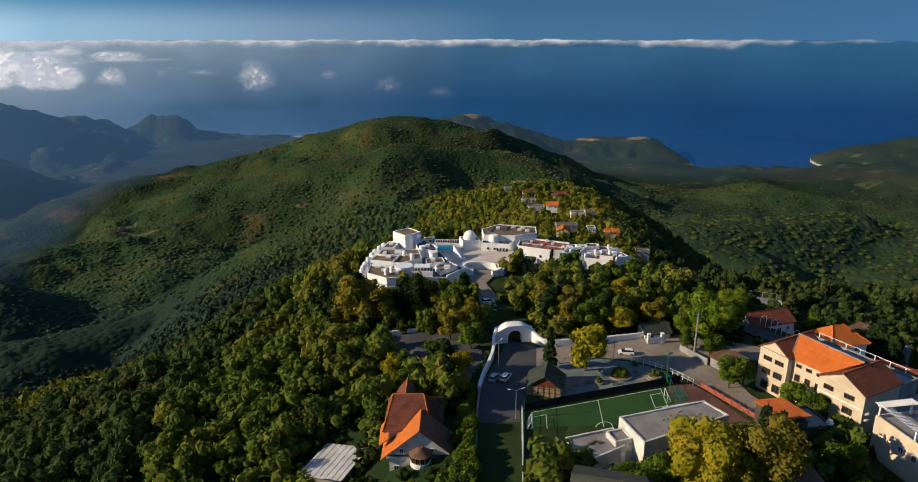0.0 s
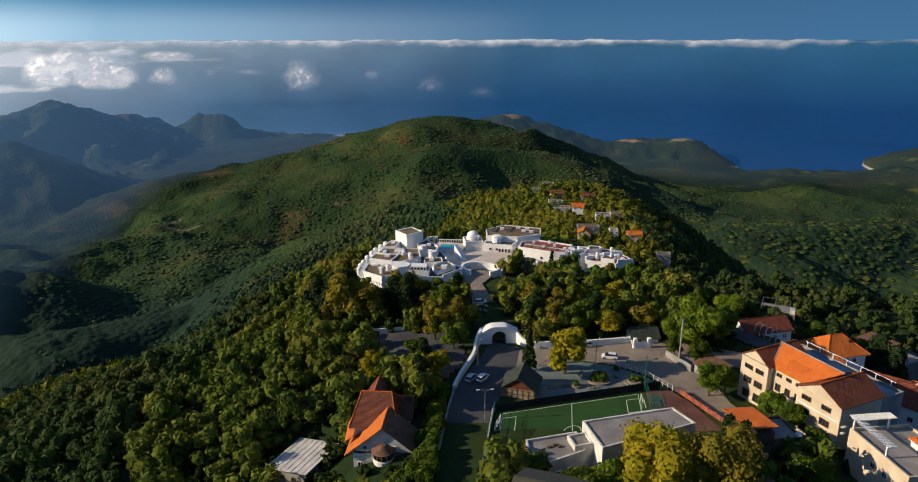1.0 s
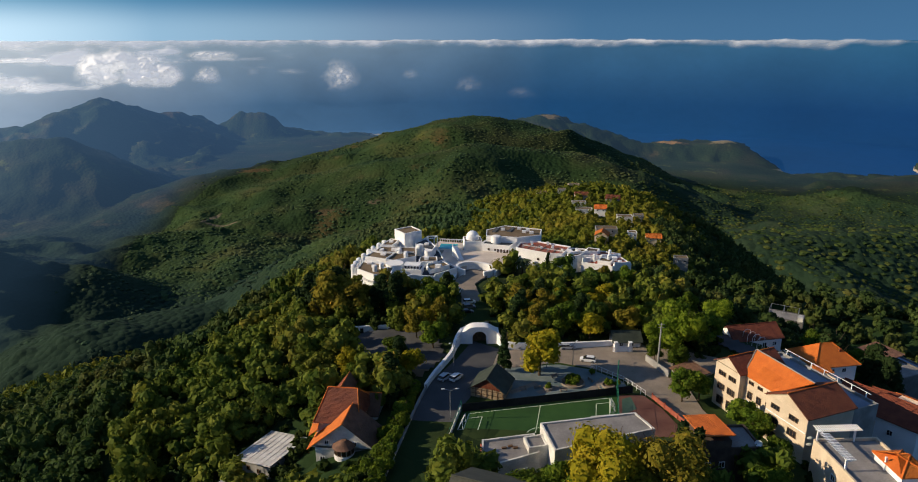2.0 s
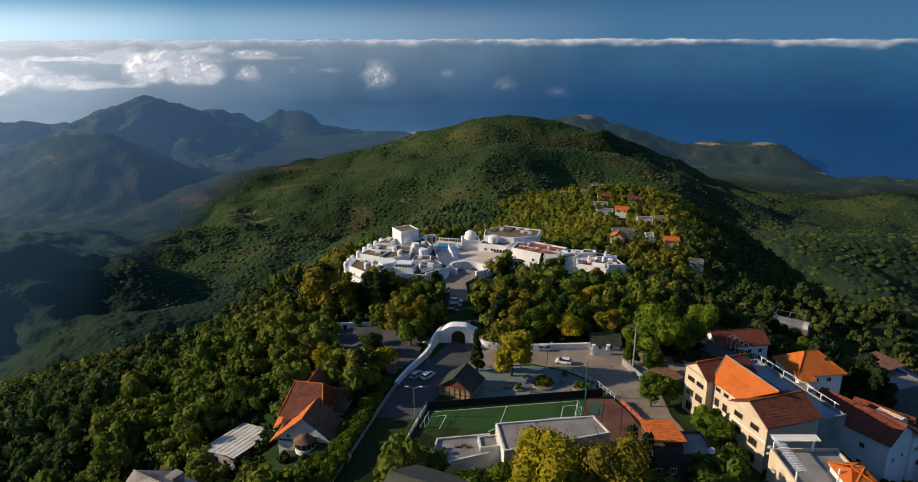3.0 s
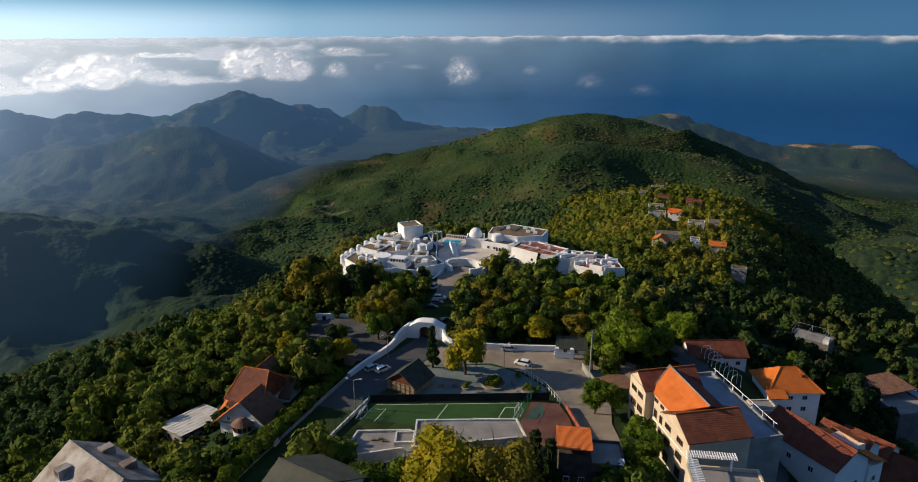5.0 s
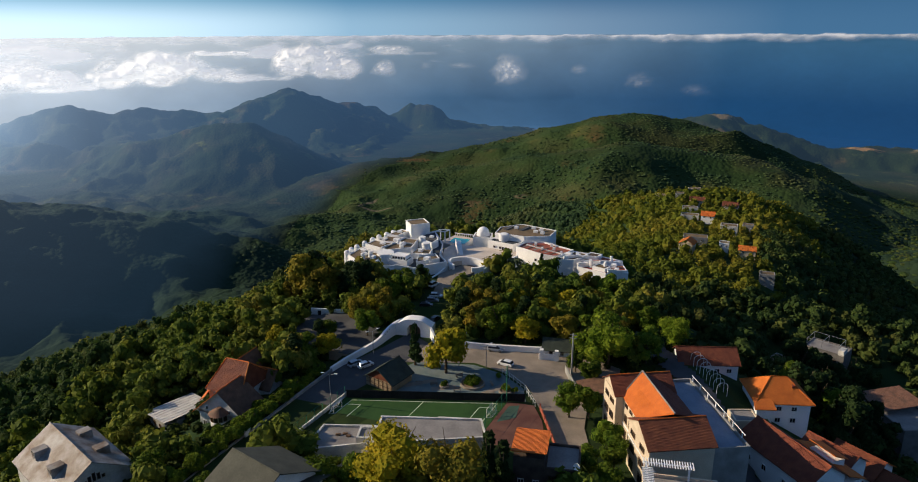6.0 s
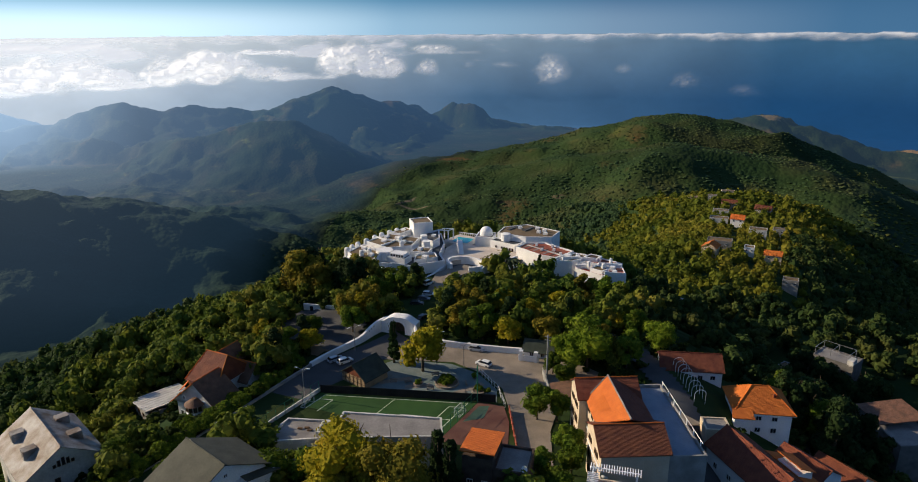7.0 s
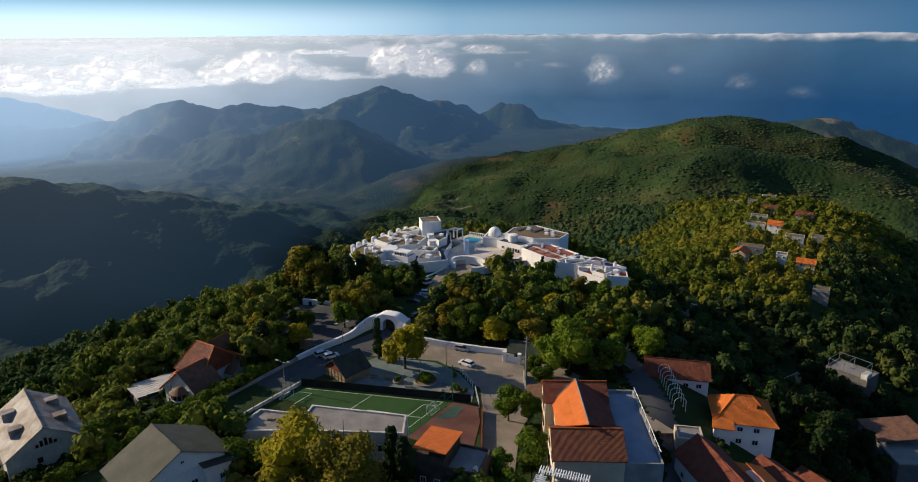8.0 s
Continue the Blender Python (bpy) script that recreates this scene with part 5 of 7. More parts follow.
def car(at, turn, colour, van=False):
    c = thing("car", at, ("small %s van" if van else "%s parked car") % colour + " standing on the road", "car", "cars", turn)
    L, W = 4.1, 1.7
    top = 1.75 if van else 1.45

    def ring(x, z0, z1, w0, w1):
        return [(x, -w0 / 2, z0), (x, w0 / 2, z0), (x, w0 / 2, (z0 + z1) / 2), (x, w1 / 2, z1), (x, -w1 / 2, z1), (x, -w0 / 2, (z0 + z1) / 2)]
    body = part("body", loft([ring(-L / 2, 0.4, 0.8, W * 0.86, W * 0.8), ring(-L / 2 + 0.2, 0.25, 0.95, W, W * 0.94), ring(-0.6, 0.22, 0.95, W, W * 0.95), ring(1.0, 0.22, 0.92, W, W * 0.95),
                              ring(L / 2 - 0.25, 0.25, 0.78, W, W * 0.9), ring(L / 2, 0.38, 0.62, W * 0.85, W * 0.8)], PAINT[colour]), c)
    part("cabin", loft([ring(-L / 2 + 0.12, 0.9, 0.95, W * 0.88, W * 0.86), ring(-L / 2 + 0.5, 0.9, top - 0.06, W * 0.92, W * 0.76), ring(0.3, 0.9, top, W * 0.93, W * 0.76), ring(1.2, 0.88, 0.93, W * 0.9, W * 0.86)], "glass"), c, "dark windows")
    part("roof_panel", loft([ring(-L / 2 + 0.5, top - 0.07, top + 0.01, W * 0.77, W * 0.7), ring(-0.4, top - 0.03, top + 0.05, W * 0.78, W * 0.7), ring(0.35, top - 0.04, top + 0.02, W * 0.77, W * 0.68)], PAINT[colour]), c)
    for x in (-1.25, 1.3):
        for y in (-W / 2 + 0.06, W / 2 - 0.06):
            w = part("wheel", bar((x, y - 0.1, 0.31), (x, y + 0.1, 0.31), 0.31, "rubber", sides=14), c)
            part("rim", bar((x, y - 0.11, 0.31), (x, y + 0.11, 0.31), 0.18, "metal", sides=10), w)
    for y in (-0.6, 0.6):
        part("headlight", box(L / 2 - 0.14, L / 2 + 0.005, y - 0.16, y + 0.16, 0.52, 0.66, "whitemetal"), body)
        part("tail_light", box(-L / 2 - 0.01, -L / 2 + 0.1, y - 0.12, y + 0.12, 0.6, 0.78, "redroof"), body)


RZ = G + 0.05
for x, y, turn, col, van in ((8.5, 145.1, 62, "silver", False), (11.2, 145.3, 62, "white", False), (43.5, 158.6, 172, "white", False), (38.6, 165.2, 8, "silver", False), (29, 164.6, 8, "grey", False)):
    car((x, y, RZ + 0.01), turn, col, van)
for x, y, turn, col, van in ((9.2, 186.5, 20, "black", False), (9.4, 190.5, 18, "grey", False), (9.0, 194.5, 15, "white", False), (4.4, 203, 75, "white", True), (16.0, 178.0, 80, "black", False)):
    car((x, y, -2.7), turn, col, van)


# ---------------------------------------------------------------- houses
def walls(parent, x0, x1, y0, y1, z0, z1, mat, name="wall"):
    return part(name, box(x0, x1, y0, y1, z0, z1, mat), parent)


def drum_band(x, y, r, z0, z1):
    """A round band with a closed top."""
    bm_ = bmesh.new()
    bmesh.ops.create_cone(bm_, cap_ends=True, segments=18, radius1=r, radius2=r, depth=z1 - z0, matrix=Matrix.Translation((x, y, (z0 + z1) / 2)))
    return (bm_, "white")


# house with steep brown roofs beside the street
hs = thing("house", (-9, 121, -7), "old villa with steep brown tiled roofs and a round bay", "house")
walls(hs, -6.2, 2.6, -1.2, 9.6, -4, 7.0, "oldwhite")
hip_roof(hs, -6.2, 2.8, -1.2, 9.6, 7.0, 12.2, "darkoldtile", 0.5, "tile", 1.3)
walls(hs, -5.0, 6.6, -6.0, -1.19, -4, 4.4, "oldwhite", "front_wing")
# orange left slope, brown right one: light and shade painted on one roof
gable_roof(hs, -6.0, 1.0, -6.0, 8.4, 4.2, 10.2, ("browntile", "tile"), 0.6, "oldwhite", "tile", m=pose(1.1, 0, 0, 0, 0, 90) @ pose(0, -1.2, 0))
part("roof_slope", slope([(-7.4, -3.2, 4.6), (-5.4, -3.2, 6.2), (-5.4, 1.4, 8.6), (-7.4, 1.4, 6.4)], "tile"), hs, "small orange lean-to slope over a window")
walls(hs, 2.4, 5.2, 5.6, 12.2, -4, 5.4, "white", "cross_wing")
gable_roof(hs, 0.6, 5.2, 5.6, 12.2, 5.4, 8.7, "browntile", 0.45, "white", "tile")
gable_roof(hs, 4.6, 11.4, -2.6, 2.6, 8.8, 11.9, ("browntile", "darkoldtile"), 0.4, "oldwhite", "tile", m=pose(-2.4, 0, 0, 0, 0, 90))
BX, BY = 1.3, -6.6
bm = bmesh.new()
bmesh.ops.create_cone(bm, cap_ends=True, segments=18, radius1=1.9, radius2=1.9, depth=9.4, matrix=Matrix.Translation((BX, BY, 0.6)))
bay = part("bay", (bm, "oldwhite"), hs, "round bay with a balcony")
bm = bmesh.new()
bmesh.ops.create_cone(bm, cap_ends=True, segments=18, radius1=2.4, radius2=0.5, depth=1.2, matrix=Matrix.Translation((BX, BY, 5.9)))
part("bay_roof", (bm, "browntile"), bay)
for z in (-0.2, 2.7):
    part("balcony_band", drum_band(BX, BY, 2.1, z, z + 0.95), bay, "white curved balcony parapet")
for z in (1.0, 3.9):
    for k in range(6):
        a = -165 + 30 * k
        window(hs, BX + 1.9 * math.cos(radians(a)), BY + 1.9 * math.sin(radians(a)), z, 0.8, 1.3, a + 90, "wood", 1)
for y in (7.2, 10.4):
    window(hs, 5.2, y, 2.2, 1.1, 1.5, 90)
window(hs, 5.2, 8.9, 5.6, 0.9, 1.2, 90)
for x in (-3.6, 4.8):
    window(hs, x, -6.0, 0.6, 1.1, 1.4, 0)
    window(hs, x * 0.7, -6.0, 4.8, 0.9, 1.1, 0)

shed = thing("shed", (-26.4, 121.0, -10.4), "shed with a wide flat pale corrugated roof among the trees", "shed", turn=-20)
walls(shed, -4.6, 4.6, -5.4, 5.4, -8, 1.6, "greywall")
part("roof_slope", slope([(-5.2, -6.0, 1.5), (5.2, -6.0, 2.8), (5.2, 6.0, 2.8), (-5.2, 6.0, 1.5)], "paleroof"), shed, "pale weathered sheet roof")
for k in range(7):
    part("seam", bar((-4.2 + 1.4 * k, -5.95, 1.66 + 0.175 * k), (-4.2 + 1.4 * k, 5.95, 1.66 + 0.175 * k), 0.05, "paleroof"), shed)
for x in (-1.5, 1.4):
    window(shed, x, -5.4, -0.4, 0.9, 1.0, 0, "wood", 1)

# white barn with roof lights
barn = thing("barn", (-21.2, 89.5, -6), "large white gabled barn with a rusty pale metal roof", "barn", turn=-19)
walls(barn, -9.5, 9.5, -7.1, 7.1, -8, 4.8, "oldwhite")
gable_roof(barn, -9.5, 9.5, -7.1, 7.1, 4.8, 9.4, "sheet", 0.5, "oldwhite", "sheet")
for x in (-4.5, 3.5):
    for s in (-1, 1):
        y = s * 4.0
        part("dormer", box(x - 1.0, x + 1.0, y - 1.2, y + 1.2, 6.2, 8.0, "sheet"), barn, "boxy metal roof light")
        part("dormer_pane", box(x - 0.7, x + 0.7, y + s * 1.2, y + s * 1.24, 6.9, 7.7, "glass"), barn) if s < 0 else part("dormer_pane", box(x - 0.7, x + 0.7, y + 1.2, y + 1.24, 6.9, 7.7, "glass"), barn)
for k in range(5):
    h = (0.7, 1.3, 1.7, 1.3, 0.7)[k]
    window(barn, 9.5, -1.6 + 0.8 * k, 5.2, 0.6, h, 90, "wood", 0)
for y, z in ((-1.5, 1.8), (-1.2, -0.2), (3.6, 0.2), (4.8, 0.2), (-5, 0.0)):
    window(barn, 9.5, y, z, 1.0, 1.2, 90, "wood", 1)

# house with a grey-green roof, white gable
gh = thing("house", (23.2, 88.6, 0), "white house under a broad dull grey-green roof", "house", turn=-14.3)
walls(gh, -5.0, 5.4, -8.6, 8.6, -5, 6.6, "white")
gable_roof(gh, -5.0, 5.4, -8.6, 8.6, 6.9, 11.3, "greensheet", 0.8, "white", "greensheet")
walls(gh, 5.39, 6.6, 3.4, 8.8, -4, 6.2, "white", "porch")
part("porch_roof", slope([(5.3, 2.8, 7.2), (7.4, 2.8, 7.2), (7.4, 9.4, 6.0), (5.3, 9.4, 6.0)], "greensheet"), gh)
window(gh, 5.4, 0.2, 8.4, 0.7, 0.7, 90)
for y in (-5, -1.5, 1.8):
    window(gh, 5.4, y, 3.2, 1.2, 1.4, 90)
window(gh, 6.6, 6.2, 3.0, 1.0, 1.2, 90)

# school beside the pitch
sch = thing("school_building", (26, 112, G), "flat-roofed white school building beside the pitch", "school", turn=17)
# duller stained white here stands in for tree shade on the walls
flat_block(sch, [(-7.2, -6.8), (4.6, -3.8), (5.4, 2.4), (-5.2, 2.0)], -0.5, 5.1, "oldwhite", "flatroof", 0.45)
flat_block(sch, [(2.6, -3.4), (6.4, -3.2), (6.4, 0.6), (2.6, 0.4)], -0.5, 6.0, "oldwhite", "flatroof", 0.4)
flat_block(sch, [(6.42, -7.0), (27.5, -3.6), (26.2, 2.6), (6.42, 2.2)], -0.5, 7.5, "oldwhite", "flatroof", 0.35)
flat_block(sch, [(17.5, 2.62), (26.2, 2.9), (26, 4.0), (17.5, 4.2)], -0.5, 6.6, "oldwhite", "flatroof", 0.3)
for k in range(7):
    t = (k + 0.5) / 7
    part("slat", box(-0.09, 0.09, -0.45, 0.45, 0.4, 4.9, "redroof"), sch, m=pose(-7.25 + 2.0 * t, -6.6 + 8.4 * t, 0, 0, 0, 13.4))
for k in range(3):
    window(sch, -4 + 2.6 * k, -6.0 + 0.66 * k, 1.6, 1.6, 1.4, 14)
for k in range(5):
    window(sch, 9 + 3.6 * k, -6.6 + 0.58 * k, 3.6, 1.8, 1.6, 9.2)
for x, y in ((-1.5, -1.0), (-0.2, -0.6), (0.6, -1.3)):
    part("roof_rubble", box(x - 0.5, x + 0.5, y - 0.3, y + 0.3, 5.15, 5.45, "wood", 0.08), sch)

# park hut
hut = thing("hut", (20.2, 140.4, G), "timber park hut under a dark gabled roof", "hut", turn=77)
walls(hut, -3.4, 3.8, -4.0, 4.0, -0.3, 2.5, "plank")
gable_roof(hut, -3.4, 3.8, -4.0, 4.0, 2.5, 5.3, "hutroof", 0.5, "darkoldtile", "hutroof")
for k in range(6):
    part("board", box(-3.5, -3.41, -3.8 + 1.3 * k, -3.68 + 1.3 * k, 0.0, 2.4, "wood"), hut)
for z in (1.0, 2.0):
    part("rail", box(-3.52, -3.505, -4.0, 4.0, z, z + 0.12, "wood"), hut)

# little tiled house and its flat annexe
oh = thing("house", (61.5, 114.2, -1.5), "small house with one bright orange tiled roof slope", "house", turn=10)
walls(oh, -1.8, 3.6, -4.2, 4.0, -4, 9.2, "darkbrown")
part("roof_slope", slope([(-2.2, -4.6, 10.6), (4.0, -4.6, 10.6), (4.0, 4.4, 9.4), (-2.2, 4.4, 9.4)], "tile"), oh)
flat_block(oh, [(3.61, -4.0), (9.6, -4.0), (9.6, 3.6), (3.61, 3.6)], -4, 7.0, "darkbrown", "flatroof", 0.5, name="annexe")
for x in (-0.4, 2.2, 6.5):
    window(oh, x, -4.2 if x < 3 else -4.0, 3.6, 1.1, 1.3, 0)
low = thing("shed", (57.5, 97, 0), "low house with a dull brown sloping roof", "shed", turn=8)
walls(low, -5, 5, -4, 4, -4, 3.0, "cream")
part("roof_slope", slope([(-5.5, -4.5, 3.0), (5.5, -4.5, 3.0), (5.5, 4.5, 4.6), (-5.5, 4.5, 4.6)], "browntile"), low)

# large village house of three gabled bays
BH = thing("town_house", (70.4, 142.4, G), "long cream town house with three orange and red tiled roofs", "house", turn=-62.3)
# local x along the front, local y into the house
walls(BH, 0, 7.4, 0.0, 12, -6, 10.2, "cream", "far_bay")
walls(BH, 7.41, 15.0, 1.7, 12, -6, 10.0, "cream", "middle_bay")
walls(BH, 15.01, 25.2, 0.0, 12, -6, 10.0, "cream", "near_bay")
turn90 = pose(0, 0, 0, 0, 0, 90)
# darker tiles on these slopes: part weathering, part painted shade; sunward slope orange
gable_roof(BH, 0.0, 12.0, -7.4, 0.0, 10.6, 13.0, "darkoldtile", 0.4, "cream", "tile", m=turn90)
gable_roof(BH, 0.0, 12.0, -25.2, -15.0, 10.1, 12.8, "darkoldtile", 0.4, "cream", "tile", m=turn90)
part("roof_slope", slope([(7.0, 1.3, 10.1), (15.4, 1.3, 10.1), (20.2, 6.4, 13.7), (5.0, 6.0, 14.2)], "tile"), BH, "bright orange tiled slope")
part("roof_slope", slope([(16.5, 12.3, 10.2), (5.0, 12.3, 10.2), (5.0, 6.0, 14.2), (20.2, 6.4, 13.7)], "darkoldtile"), BH)
part("ridge_cap", bar((5.0, 6.0, 14.22), (20.2, 6.4, 13.72), 0.16, "flatroof"), BH)
part("ridge_cap", bar((5.0, 6.0, 14.22), (7.0, 1.3, 10.15), 0.14, "flatroof"), BH)
flat_block(BH, [(0.5, 12.01), (25.2, 12.01), (25.2, 18.6), (0.5, 18.6)], -6, 8.6, "greywall", "blueroof", 0.7, name="terrace_wing")
for k in range(7):
    part("railing_post", box(2 + 3.4 * k, 2.16 + 3.4 * k, 18.32, 18.48, 9.31, 10.4, "white"), BH)
part("railing", box(1.5, 23.5, 18.35, 18.45, 10.41, 10.5, "white"), BH)
for x0, n, y in ((0.7, 2, 0.0), (15.8, 2, 0.0)):
    for k in range(n):
        x = x0 + 1.6 + (3.0 if x0 < 5 else 4.6) * k
        window(BH, x, y, 7.6, 2.2, 1.1, 0, "wood", 2)
        window(BH, x, y, 4.2, 2.2, 1.5, 0, "wood", 2)
        window(BH, x, y, 0.6, 1.9, 2.0, 0, "wood", 1)
for k in range(3):
    x = 9.0 + 2.5 * k
    window(BH, x, 1.7, 8.4, 1.4, 0.8, 0, "wood", 1)
    window(BH, x, 1.7, 5.0, 1.3, 1.7, 0, "wood", 1)
    window(BH, x, 1.7, 1.4, 1.3, 1.9, 0, "wood", 1)
part("string_course", box(7.5, 14.9, 1.55, 1.69, 4.2, 4.45, "white"), BH)
part("string_course", box(15.1, 25.1, -0.14, -0.01, 6.5, 6.7, "white"), BH)


def dish(parent, at, turn):
    bm = bmesh.new()
    bmesh.ops.create_uvsphere(bm, u_segments=14, v_segments=8, radius=0.9)
    bmesh.ops.delete(bm, geom=[v for v in bm.verts if v.co.z > -0.55], context="VERTS")
    m = pose(*at, 0, 0, turn) @ pose(0, 0, 0, -60) @ Matrix.Translation((0, 0, 0.7))
    d = part("satellite_dish", (bm, "whitemetal"), parent, "white satellite dish", m=m)
    part("mount", bar((0, 0, -0.9), (0, -0.7, -1.2), 0.04, "metal"), d)


dish(BH, (25.9, 0.6, 6.0), 60)
dish(BH, (25.9, 0.6, 4.6), 60)
dish(oh, (9.0, -3.4, 7.9), 150)

# house with a pergola on its roof
pg = thing("house", (89.5, 110.7, -1.3), "cream house with a white pergola over its roof terrace", "house", turn=10)
flat_block(pg, rect(-7, 5, -9, 6), -6, 7.0, "cream", "flatroof", 0.6)
for x in (-6.6, 0.4):
    for y in (-3, 5.6):
        part("pergola_post", box(x - 0.15, x + 0.15, y - 0.15, y + 0.15, 7.1, 9.7, "white"), pg)
part("pergola_beam", box(-7.2, 1.0, 5.45, 5.75, 9.7, 9.9, "white"), pg)
part("pergola_beam", box(-6.75, -6.45, -4, 5.44, 9.7, 9.9, "white"), pg)
for k in range(20):
    part("pergola_slat", box(-7.1 + 0.42 * k, -6.95 + 0.42 * k, 4.5, 6.6, 9.905, 10.05, "white"), pg)
for k in range(18):
    part("pergola_slat", box(-7.4, -5.6, -4 + 0.46 * k, -3.85 + 0.46 * k, 9.905, 10.05, "white"), pg)
hip_roof(pg, 0.6, 5.4, -7, 0, 8.6, 10.4, "tile", 0.4)
walls(pg, 0.6, 5.0, -7, 0, 7.07, 8.3, "white", "roof_room")
for x in (-5, -2):
    window(pg, -7, -4 + 3 * (x + 5) / 3, 3.6, 1.2, 1.3, -90)

# orange hipped house
hip = thing("house", (106.2, 172.6, -9.9), "white house under a bright orange hipped tile roof", "house", turn=17)
walls(hip, -6.0, 6.0, -4.8, 5.2, -6, 5.4, "white")
hip_roof(hip, -6.0, 6.0, -4.8, 5.2, 5.5, 9.6, "tile", 0.7, "tile", 4.2)
part("chimney", box(2.4, 3.0, -2.2, -1.6, 7.0, 8.6, "darkoldtile", 0.03), hip)
walls(hip, -6.6, -3.0, -6.6, -4.79, -6, 4.6, "white", "dormer_bay")
part("roof_slope", slope([(-7.2, -7.2, 5.0), (-2.4, -7.2, 5.0), (-2.8, -3.6, 6.6), (-6.8, -3.6, 6.6)], "tile"), hip)
for x in (-1, 2.4):
    window(hip, x, -4.8, 3.4, 1.3, 1.2, 0)
    window(hip, x, -4.8, 0.4, 1.3, 1.3, 0)
window(hip, 6.0, 0, 3.2, 1.2, 1.2, 90)

# cluster of tiled houses below the terrace
cl = thing("house", (107.0, 141.0, -10.0), "white house with stepped orange tile roofs", "house", turn=-48)
walls(cl, -9, 8.0, -4.5, 4.5, -9, 9.4, "white")
# dark tile paints the town house's shade here, orange the lit slopes
gable_roof(cl, -9, 8.0, -4.5, 4.5, 9.4, 12.4, "darkoldtile", 0.5, "white", "darkoldtile")
walls(cl, -3, 8.5, 4.51, 8.5, -9, 7.6, "white", "side_wing")
part("roof_slope", slope([(9.0, 9.0, 7.8), (-3.5, 9.0, 7.8), (-3.5, 4.4, 9.6), (9.0, 4.4, 9.6)], "tile"), cl)
for x in (-6, -2, 3):
    window(cl, x, -4.5, 5.6, 1.2, 1.3, 0)
    window(cl, x, -4.5, 1.6, 1.2, 1.3, 0)
for y in (-2, 1.6, 6.2):
    window(cl, 8.0 if y < 4 else 8.5, y, 4.0, 1.1, 1.3, 90)
part("roof_slope", slope([(5.4, 8.2, 9.9), (-0.6, 8.2, 9.9), (-0.6, 4.6, 11.4), (5.4, 4.6, 11.4)], "tile"), cl, "raised orange tiled slope")
walls(cl, -0.2, 5.0, 4.6, 7.8, 7.0, 9.8, "white", "attic")
cl2 = thing("house", (127.0, 163.0, -22.4), "white house under two low orange tiled gables", "house", turn=-36)
walls(cl2, -9, 1.0, -4.4, 4.4, -9, 8.6, "white")
# one slope dark, one orange: shade and light put into the tiles
gable_roof(cl2, -9, 1.0, -4.4, 4.4, 8.6, 11.2, ("darkoldtile", "tile"), 0.5, "white", "darkoldtile")
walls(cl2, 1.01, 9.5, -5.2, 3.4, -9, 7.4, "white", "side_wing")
gable_roof(cl2, 1.2, 9.5, -5.2, 3.4, 7.4, 10.0, ("darkoldtile", "tile"), 0.5, "white", "darkoldtile")
for x in (-6, -2, 3, 7):
    window(cl2, x, -4.4 if x < 1 else -5.2, 4.6, 1.2, 1.3, 0)
cl4 = thing("house", (123.0, 142.0, -17.0), "low white house with a faded red tiled roof", "house", turn=-44)
walls(cl4, -7, 7, -4.5, 4.5, -6, 8.0, "white")
gable_roof(cl4, -7, 7, -4.5, 4.5, 8.0, 10.8, "darkoldtile", 0.5, "white", "darkoldtile")
for x in (-4, 0, 4):
    window(cl4, x, -4.5, 4.8, 1.2, 1.3, 0)
cl3 = thing("house", (116, 154, -14), "low white house with a tiled gable roof", "house", turn=-38)
walls(cl3, -5, 5, -4, 4, -5, 7.4, "white")
gable_roof(cl3, -5, 5, -4, 4, 7.4, 9.8, "darkoldtile", 0.5, "white", "darkoldtile")

# unfinished concrete house and the white house by the lane
fg = thing("house", (141.0, 208.0, -30.5), "unfinished grey concrete house with a flat roof and a yard", "house", turn=-62)
# walls coloured dark to paint the shade of trees and hill
flat_block(fg, rect(-9, 9, -6, 6), -10, 8.0, "darkwall", "flatroof", 0.4)
part("roof_slope", slope([(-9.4, -6.4, 9.4), (1, -6.4, 9.4), (1, 6.4, 10.6), (-9.4, 6.4, 10.6)], "browntile"), fg)
flat_block(fg, rect(-9, 4, 6.01, 14), -12, 5.2, "darkwall", "blueroof", 0.6, name="yard_wing")
for x in (-6, -2, 2, 6):
    window(fg, x, -6, 5.0, 1.4, 1.5, 0, "wood")
    window(fg, x, -6, 1.4, 1.4, 1.5, 0, "wood")
tf = thing("house", (131.0, 268.0, -41.0), "half-built terrace house with a bare steel frame on its roof", "house", turn=-24)
flat_block(tf, rect(-6.4, 6.8, -4.6, 4.2), -14, 8.6, "darkwall", "flatroof", 0.4)
for x in (-6, -1, 4.5):
    for y in (-4, 3.6):
        part("frame_post", bar((x, y, 8.6), (x, y, 11.6), 0.09, "metal"), tf)
for y in (-4, 3.6):
    part("frame_beam", bar((-6, y, 11.6), (4.5, y, 11.6), 0.08, "metal"), tf)
for x in (-6, -1, 4.5):
    part("frame_beam", bar((x, -4, 11.6), (x, 3.6, 11.6), 0.08, "metal"), tf)
walls(tf, 4.7, 6.6, -4.6, -1.0, 8.66, 10.6, "oldwhite", "stair_head")
for x in (-4.5, 0, 4):
    window(tf, x, -5, 5.2, 1.4, 1.4, 0, "wood")
ln = thing("house", (91.2, 181.8, -8), "white house with a red tiled roof by the lane", "house", turn=18)
walls(ln, -8.8, 5.6, -3.8, 4.2, -6, 5.8, "white")
